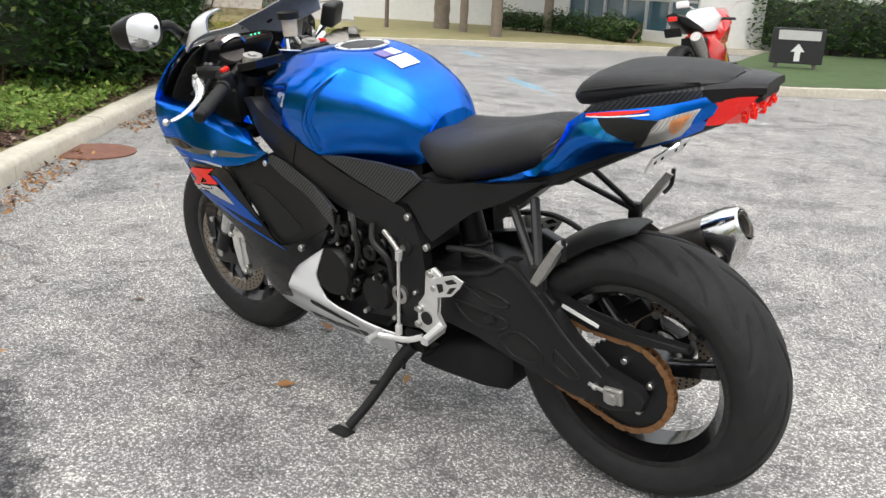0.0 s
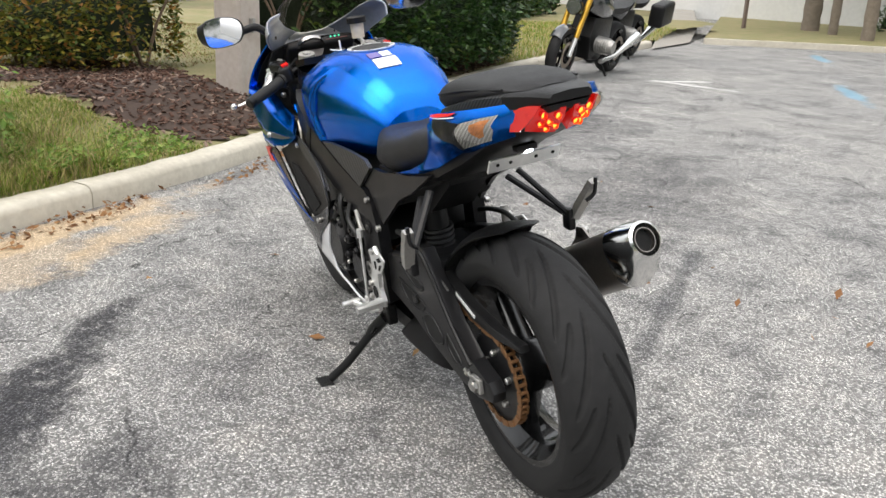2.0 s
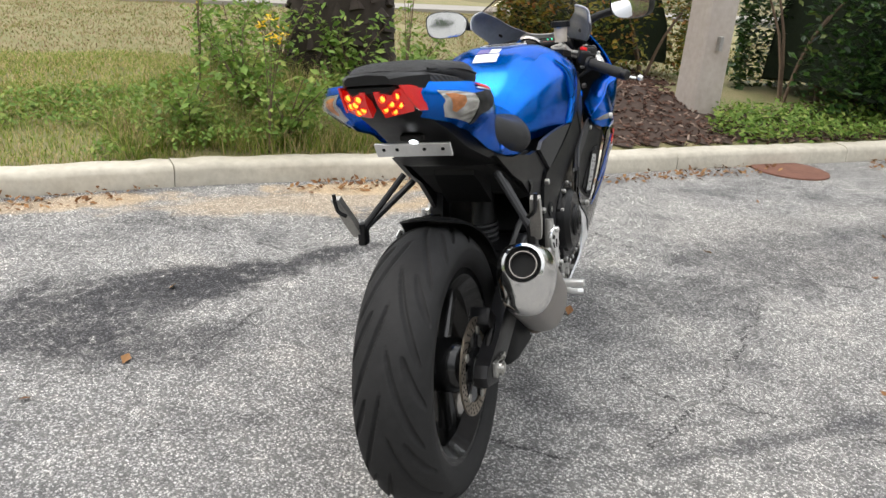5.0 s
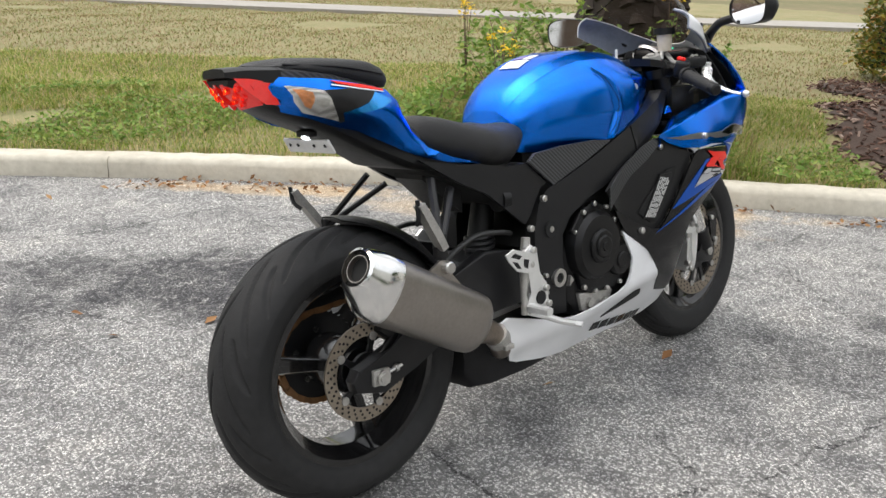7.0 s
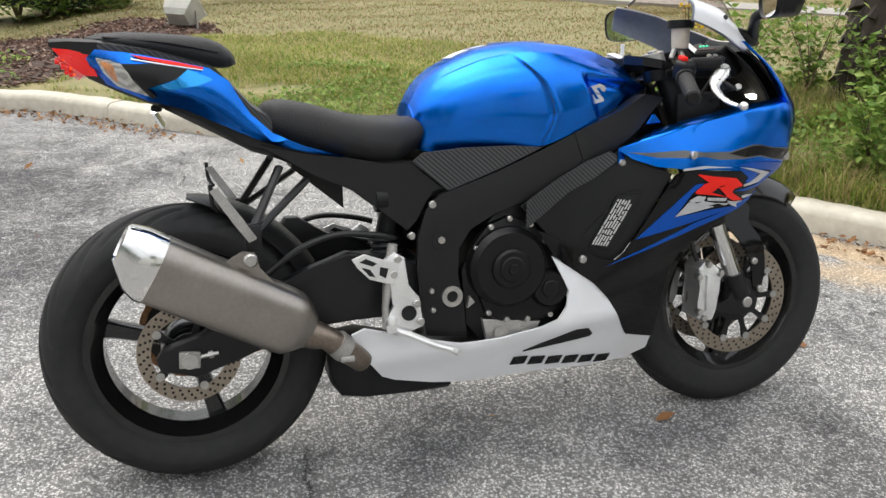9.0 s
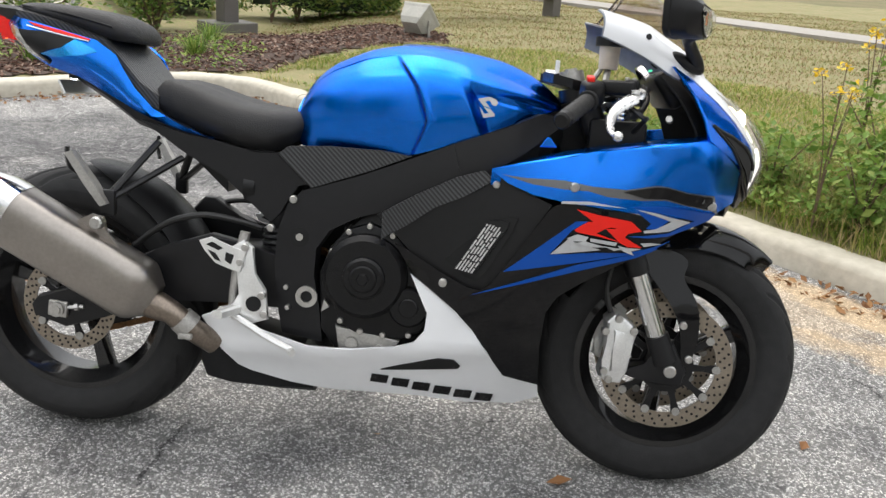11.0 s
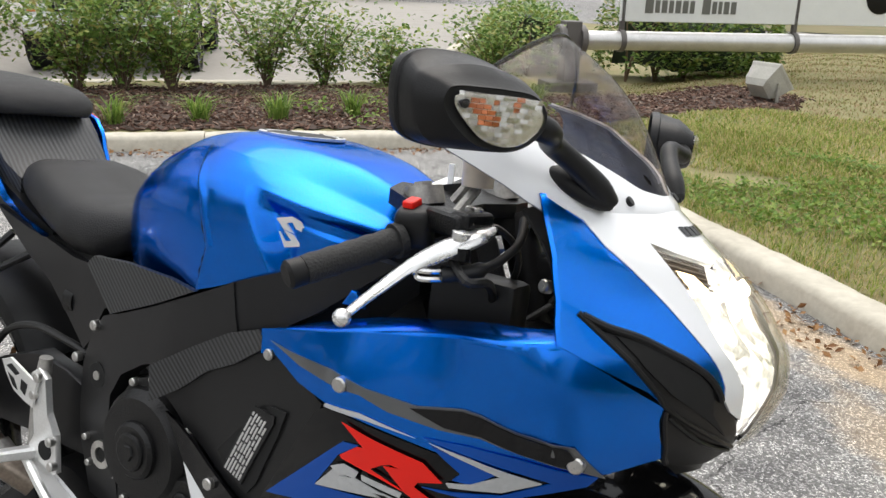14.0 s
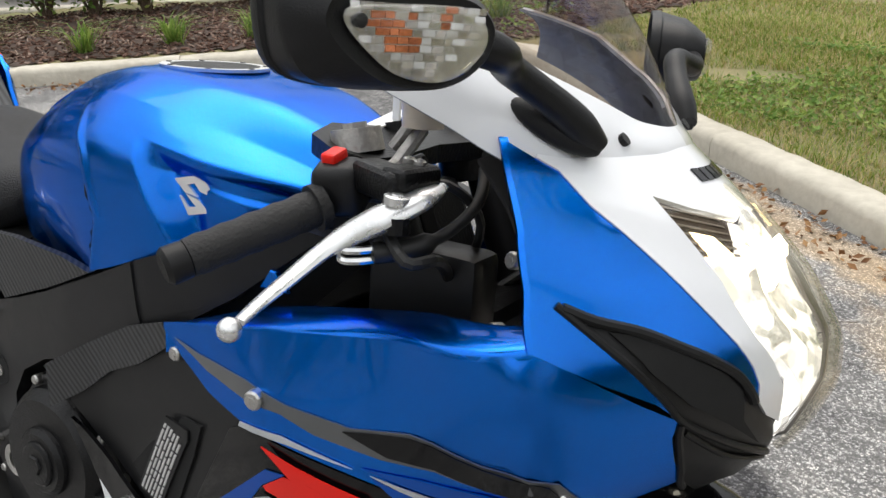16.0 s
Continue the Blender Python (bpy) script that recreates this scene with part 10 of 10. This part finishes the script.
GOLD = mat("gold_fork_anodising", (0.62, 0.36, 0.05), 0.35, metal=0.8, var=0.1)
DARKPAINT = paint("dark_metallic_paint", (0.02, 0.022, 0.026), rough=0.25)


def roadster(m, touring):
    th = thing("motorcycle", "dark touring motorcycle with screen and side cases parked on the lot" if touring else "dark naked roadster with gold forks parked on the lot", "motorcycle", m @ Matrix.Rotation(radians(-9), 4, "X"), "parked motorcycles")
    simple_wheel(th, (0, 0, 0.31), 0.315, 0.085, "rear_wheel")
    simple_wheel(th, (1.48, 0, 0.31), 0.31, 0.06, "front_wheel")
    for s in (-1, 1):
        bm = bmesh.new()
        add_tube(bm, [(1.49, s * 0.10, 0.30), (1.40, s * 0.10, 0.52)], 0.026, 12)
        leg = part("fork_leg", bm, ALLOY, th, smooth=True)
        bm = bmesh.new()
        add_tube(bm, [(1.41, s * 0.10, 0.50), (1.24, s * 0.10, 0.93)], 0.031, 12)
        part("fork_tube", bm, DARKPAINT if touring else GOLD, leg, "gold anodised fork tube" if not touring else "", smooth=True)
        bm = bmesh.new()
        add_tube(bm, smooth_path([(1.20, s * 0.08, 0.98), (1.17, s * 0.25, 1.04), (1.08, s * 0.38, 1.03)], 4), 0.014, 8)
        hb = part("handlebar", bm, PLASTIC, th, smooth=True)
        bm = bmesh.new()
        add_tube(bm, [(1.15, s * 0.27, 1.04), (1.19, s * 0.33, 1.20)], 0.006, 6)
        add_box(bm, (0.03, 0.12, 0.07), (1.18, s * 0.36, 1.22), None, 0.012)
        part("mirror", bm, PLASTIC, hb)
        # boxer cylinder
        bm = bmesh.new()
        add_tube(bm, [(0.86, s * 0.12, 0.42), (0.86, s * 0.32, 0.42), (0.86, s * 0.36, 0.42)], [0.085, 0.085, 0.07], 16)
        for k in range(6):
            add_tube(bm, [(0.86, s * (0.15 + 0.028 * k), 0.42), (0.86, s * (0.158 + 0.028 * k), 0.42)], 0.10, 16)
        part("finned_cylinder", bm, RAW, th, "grey finned cylinder", smooth=True, sharp=0.5)
    bm = bmesh.new()
    add_tube(bm, [(1.30, 0, 0.84), (1.40, 0, 0.83), (1.425, 0, 0.83)], [0.06, 0.095, 0.09], 24)
    hl = part("headlamp", bm, GLOSS, th, smooth=True)
    bm = bmesh.new()
    add_tube(bm, [(1.42, 0, 0.83), (1.43, 0, 0.83)], 0.085, 24)
    part("lens", bm, REFLECTOR, hl)
    bm = bmesh.new()
    rings = []
    for x, zb, zt, w in ((0.42, 0.76, 0.84, 0.12), (0.62, 0.72, 0.92, 0.16), (0.85, 0.72, 1.0, 0.18), (1.05, 0.76, 0.98, 0.17), (1.18, 0.80, 0.93, 0.13)):
        rings.append([(x, w, (zb + zt) / 2), (x, w * 0.7, zt), (x, 0, zt + 0.015), (x, -w * 0.7, zt), (x, -w, (zb + zt) / 2), (x, -w * 0.8, zb), (x, w * 0.8, zb)])
    add_loft(bm, rings)
    part("fuel_tank", bm, DARKPAINT, th, smooth=True)
    bm = bmesh.new()
    rings = []
    for x, zb, zt, w in ((-0.28, 0.86, 0.90, 0.08), (-0.05, 0.78, 0.87, 0.13), (0.2, 0.74, 0.84, 0.15), (0.48, 0.74, 0.83, 0.12)):
        rings.append([(x, w, zt - 0.02), (x, 0, zt), (x, -w, zt - 0.02), (x, -w * 0.8, zb), (x, w * 0.8, zb)])
    add_loft(bm, rings)
    part("seat", bm, VINYL, th, smooth=True)
    bm = bmesh.new()
    add_prism(bm, [(0.45, 0.35), (0.70, 0.22), (1.0, 0.24), (1.08, 0.50), (1.0, 0.72), (0.50, 0.72)], -0.14, 0.14, 0.02)
    part("engine", bm, CASTING, th, smooth=True, sharp=0.5)
    bm = bmesh.new()
    add_tube(bm, [(0.5, -0.11, 0.36), (0.0, -0.12, 0.31)], 0.04, 10)
    part("swingarm", bm, FRAME, th)
    bm = bmesh.new()
    add_tube(bm, [(0.75, 0.2, 0.22), (0.35, 0.2, 0.26), (-0.1, 0.21, 0.42), (-0.28, 0.21, 0.48)], [0.03, 0.03, 0.055, 0.055], 14)
    part("exhaust", bm, CHROME, th, smooth=True)
    bm = bmesh.new()
    add_tube(bm, [(0.65, 0.14, 0.22), (0.62, 0.26, 0.045)], 0.014, 8)
    part("side_stand", bm, PLASTIC, th)
    bm = bmesh.new()
    rings = []
    for a in np.linspace(radians(40), radians(150), 14):
        rings.append([(1.48 + 0.335 * math.cos(a), y, 0.31 + 0.335 * math.sin(a) - 0.03 * (abs(y) / 0.07) ** 2) for y in (-0.07, -0.035, 0, 0.035, 0.07)] + [(1.48 + 0.33 * math.cos(a), y, 0.31 + 0.33 * math.sin(a) - 0.03 * (abs(y) / 0.07) ** 2) for y in (0.068, 0, -0.068)])
    add_loft(bm, rings)
    part("mudguard", bm, DARKPAINT, th, smooth=True)
    if touring:
        for s in (-1, 1):
            bm = bmesh.new()
            add_box(bm, (0.52, 0.22, 0.34), (-0.10, s * 0.34, 0.70), Matrix.Rotation(radians(8), 4, "Y"), 0.05, 3)
            part("side_case", bm, PLASTIC, th, "black hard side case", smooth=True, sharp=0.6)
        bm = bmesh.new()
        rings = []
        for x, zb, zt, w in ((1.05, 0.70, 0.98, 0.27), (1.25, 0.62, 1.05, 0.27), (1.42, 0.68, 1.0, 0.17), (1.52, 0.78, 0.88, 0.06)):
            rings.append([(x, w, zt), (x, 0, zt + 0.04), (x, -w, zt), (x, -w * 0.8, zb), (x, w * 0.8, zb)])
        add_loft(bm, rings)
        part("fairing", bm, DARKPAINT, th, smooth=True)
        bm = bmesh.new()
        g = [[bm.verts.new((1.36 - 0.28 * v, u * (0.2 - 0.04 * v), 1.05 + 0.36 * v - 0.02 * u * u)) for u in np.linspace(-1, 1, 9)] for v in np.linspace(0, 1, 7)]
        for a, b in zip(g, g[1:]):
            for i in range(8):
                bm.faces.new((a[i], a[i + 1], b[i + 1], b[i]))
        bmesh.ops.solidify(bm, geom=bm.faces[:], thickness=0.004)
        part("windscreen", bm, CLEAR, th, smooth=True)
    return th


def stand(at, head):
    return Matrix.Translation((at[0], at[1], 0)) @ Matrix.Rotation(radians(head), 4, "Z")


# front wheels stand towards the kerb corner nearest the camera
d1 = math.degrees(math.atan2(-4.2 + 5.42, 6.8 - 7.62))
roadster(stand((7.66, -5.42), d1), False)
d2 = math.degrees(math.atan2(1.25, -0.85))
roadster(stand((9.45, -7.05), d2), True)

# red, white and black sport machine seen from behind
th = thing("motorcycle", "red, white and black sport motorcycle parked facing the island", "motorcycle", stand((3.26, -7.12), -83) @ Matrix.Rotation(radians(-9), 4, "X"), "parked motorcycles")
simple_wheel(th, (0, 0, 0.31), 0.316, 0.092, "rear_wheel")
simple_wheel(th, (1.42, 0, 0.30), 0.30, 0.06, "front_wheel")
RW = paint("bright_red_paint", (0.62, 0.012, 0.012), rough=0.25)
for nm, rows, mt in (("tail_unit", ((-0.22, 0.90, 0.95, 0.07), (-0.05, 0.84, 0.93, 0.12), (0.2, 0.78, 0.86, 0.14), (0.45, 0.74, 0.80, 0.13)), PLASTIC),
                     ("fuel_tank", ((0.48, 0.78, 0.86, 0.10), (0.62, 0.75, 0.98, 0.17), (0.82, 0.76, 1.02, 0.20), (1.0, 0.80, 0.97, 0.17)), WHITE),
                     ("upper_fairing", ((0.95, 0.66, 0.80, 0.22), (1.15, 0.62, 0.98, 0.24), (1.35, 0.68, 1.02, 0.18), (1.52, 0.76, 0.86, 0.06)), RW),
                     ("side_fairing", ((0.55, 0.50, 0.72, 0.17), (0.75, 0.40, 0.72, 0.22), (1.0, 0.30, 0.70, 0.22), (1.15, 0.36, 0.66, 0.17)), RW),
                     ("belly_pan", ((0.35, 0.20, 0.30, 0.12), (0.65, 0.16, 0.42, 0.18), (0.95, 0.16, 0.34, 0.17), (1.08, 0.2, 0.3, 0.1)), WHITE)):
    bm = bmesh.new()
    rings = []
    for x, zb, zt, w in rows:
        rings.append([(x, w, zb + 0.6 * (zt - zb)), (x, w * 0.65, zt), (x, 0, zt + 0.01), (x, -w * 0.65, zt), (x, -w, zb + 0.6 * (zt - zb)), (x, -w * 0.75, zb), (x, w * 0.75, zb)])
    add_loft(bm, rings)
    part(nm, bm, mt, th, smooth=True, sharp=1.0)
bm = bmesh.new()
add_tube(bm, [(0.38, -0.16, 0.36), (0.10, -0.20, 0.55), (-0.12, -0.22, 0.68), (-0.16, -0.22, 0.705)], [0.03, 0.062, 0.066, 0.055], 16)
part("silencer", bm, RAW, th, smooth=True)
bm = bmesh.new()
add_prism(bm, [(0.5, 0.45), (0.0, 0.36), (-0.04, 0.30), (0.05, 0.27), (0.5, 0.33)], 0.10, 0.14, 0.005)
add_prism(bm, [(0.5, 0.45), (0.0, 0.36), (-0.04, 0.30), (0.05, 0.27), (0.5, 0.33)], -0.14, -0.10, 0.005)
part("swingarm", bm, FRAME, th)
bm = bmesh.new()
add_box(bm, (0.04, 0.10, 0.05), (-0.215, 0, 0.90), None, 0.01)
part("tail_lamp", bm, REDLENS, th)
bm = bmesh.new()
add_box(bm, (0.02, 0.18, 0.10), (-0.22, 0, 0.76), Matrix.Rotation(radians(-25), 4, "Y"), 0.004)
part("plate", bm, PLASTIC, th)
for s in (-1, 1):
    bm = bmesh.new()
    add_tube(bm, [(1.05, s * 0.10, 0.90), (1.0, s * 0.32, 0.87)], 0.016, 8)
    part("handlebar", bm, GRIP, th)
    bm = bmesh.new()
    add_tube(bm, [(1.30, s * 0.18, 1.0), (1.25, s * 0.30, 1.08)], 0.008, 6)
    add_box(bm, (0.05, 0.16, 0.08), (1.23, s * 0.36, 1.10), None, 0.02)
    part("mirror", bm, WHITE, th)
    bm = bmesh.new()
    add_tube(bm, [(1.42, s * 0.1, 0.3), (1.2, s * 0.1, 0.8)], 0.028, 10)
    part("fork_leg", bm, GOLD, th, smooth=True)
bm = bmesh.new()
add_prism(bm, [(0.4, 0.3), (0.9, 0.25), (1.0, 0.65), (0.45, 0.7)], -0.14, 0.14, 0.02)
part("engine", bm, CASTING, th)
bm = bmesh.new()
add_tube(bm, [(0.58, 0.14, 0.25), (0.62, 0.3, 0.055)], 0.014, 8)
part("side_stand", bm, PLASTIC, th)

# ---- white pickup-sized car behind the strip ----
heading = math.degrees(math.atan2(-1.43, 1.41))
car = thing("car", "white off-road car with dark grille and chrome trim facing the strip", "car", Matrix.Translation((-7.55, 5.75, 0.012)) @ Matrix.Rotation(radians(heading), 4, "Z"))
CARW = paint("white_car_paint", (0.78, 0.79, 0.80), rough=0.2)


def car_loft(rows, cut=0.06):
    bm = bmesh.new()
    rings = []
    for x, zb, zt, w in rows:
        c = cut
        rings.append([(x, w - c, zt), (x, w, zt - c), (x, w, zb + c), (x, w - c, zb), (x, -w + c, zb), (x, -w, zb + c), (x, -w, zt - c), (x, -w + c, zt)])
    add_loft(bm, rings)
    return bm


part("body", car_loft([(-4.2, 0.48, 1.12, 0.88), (-4.1, 0.42, 1.16, 0.93), (-1.0, 0.42, 1.16, 0.95), (0.05, 0.48, 1.14, 0.94), (0.50, 0.52, 1.08, 0.90), (0.60, 0.56, 0.98, 0.84)]), CARW, car, "white car body", smooth=True, sharp=0.5)
cab = part("cabin", car_loft([(-4.0, 1.12, 1.75, 0.82), (-3.7, 1.12, 1.86, 0.80), (-1.6, 1.12, 1.86, 0.80), (-0.9, 1.12, 1.20, 0.86)], 0.1), CARW, car, "white roof and pillars", smooth=True, sharp=0.5)
bm = bmesh.new()
add_prism(bm, [(-3.85, 1.22), (-3.62, 1.72), (-1.72, 1.72), (-1.1, 1.22)], -0.87, 0.87)
part("side_glass", bm, PANE, cab)
bm = bmesh.new()
patch(bm, [(-0.72, 0.0), (0.72, 0.0), (0.66, 1.0), (-0.66, 1.0)], lambda y, v: (-0.93 - 0.66 * v, y, 1.21 + 0.60 * v), (1, 0, 0.5), thick=0.02, off=0.03, step=0.3)
part("windscreen", bm, PANE, cab)
bm = bmesh.new()
add_box(bm, (0.22, 1.80, 0.20), (0.60, 0, 0.56), None, 0.05, 3)
bump_ = part("bumper", bm, CARW, car, "white front bumper", smooth=True, sharp=0.6)
bm = bmesh.new()
add_box(bm, (0.06, 1.2, 0.14), (0.69, 0, 0.50), None, 0.02)
part("bumper_grille", bm, PLASTIC, bump_)
bm = bmesh.new()
add_box(bm, (0.04, 1.5, 0.025), (0.705, 0, 0.64), None, 0.01)
part("bumper_trim", bm, CHROME, bump_)
bm = bmesh.new()
add_box(bm, (0.05, 1.16, 0.30), (0.60, 0, 0.84), None, 0.02)
gr = part("grille", bm, PLASTIC, car, "black slotted grille")
for k in range(7):
    bm = bmesh.new()
    y = -0.48 + 0.16 * k
    add_tube(bm, smooth_path([(0.63, y - 0.05, 0.74), (0.635, y - 0.05, 0.93), (0.635, y + 0.05, 0.93), (0.63, y + 0.05, 0.74), (0.63, y - 0.05, 0.74)], 2), 0.010, 6)
    part("slot_ring", bm, CHROME, gr)
for s in (-1, 1):
    bm = bmesh.new()
    add_box(bm, (0.06, 0.30, 0.20), (0.585, s * 0.72, 0.86), Matrix.Rotation(radians(s * -12), 4, "Z"), 0.03, 3)
    hl = part("headlamp", bm, REFLECTOR, car, "clear headlamp", smooth=True)
    bm = bmesh.new()
    add_box(bm, (0.03, 0.10, 0.05), (0.60, s * 0.80, 0.72), None, 0.01)
    part("indicator", bm, AMBER, hl)
    bm = bmesh.new()
    add_box(bm, (0.10, 0.25, 0.16), (-1.0, s * 1.05, 1.22), None, 0.04, 3)
    part("mirror", bm, PLASTIC, car)
    for x in (-0.02, -3.1):
        w = simple_wheel(car, (x, s * 0.83, 0.37), 0.37, 0.12)
    bm = bmesh.new()
    add_lathe(bm, [(0.46, -0.02), (0.46, 0.02), (0.40, 0.02), (0.40, -0.02)], (-0.02, s * 0.945, 0.42), 32)
    part("wheel_arch", bm, PLASTIC, car)
bm = bmesh.new()
add_box(bm, (3.6, 1.5, 0.14), (-1.9, 0, 0.42), None, 0.03)
part("underbody", bm, DARK, car)

# two cars far across the field
for at, hd, c, lab in (((62, -24), 60, (0.75, 0.76, 0.77), "white car parked far across the field"), ((66, -29), 62, (0.5, 0.02, 0.02), "red car parked far across the field")):
    far_car = thing("car", lab, "car", Matrix.Translation((*at, 0.2)) @ Matrix.Rotation(radians(hd), 4, "Z"), "distant cars")
    m_ = paint("far_car_paint", c)
    part("body", car_loft([(-2.2, 0.35, 0.85, 0.85), (2.1, 0.35, 0.80, 0.85)], 0.12), m_, far_car, smooth=True)
    part("cabin", car_loft([(-1.4, 0.8, 1.0, 0.8), (-0.9, 0.8, 1.4, 0.7), (0.5, 0.8, 1.4, 0.7), (1.1, 0.8, 0.9, 0.8)], 0.1), PANE, far_car, smooth=True)
    for x in (-1.35, 1.35):
        for s in (-1, 1):
            simple_wheel(far_car, (x, s * 0.8, 0.31), 0.31, 0.1)
# rust-coloured iron lid by the kerb
lid_ = thing("iron_lid", "rust-coloured round iron lid set in the asphalt", "manhole cover", Matrix.Translation((4.29, -0.95, 0.0)))
bm = bmesh.new()
add_tube(bm, [(0, 0, -0.01), (0, 0, 0.010), (0, 0, 0.013)], [0.25, 0.25, 0.235], 32)
part("cover", bm, mat("rusty_iron", (0.17, 0.075, 0.05), 0.8, var=0.35, scale=15, bump=0.6, bscale=60), lid_, smooth=True, sharp=0.5)
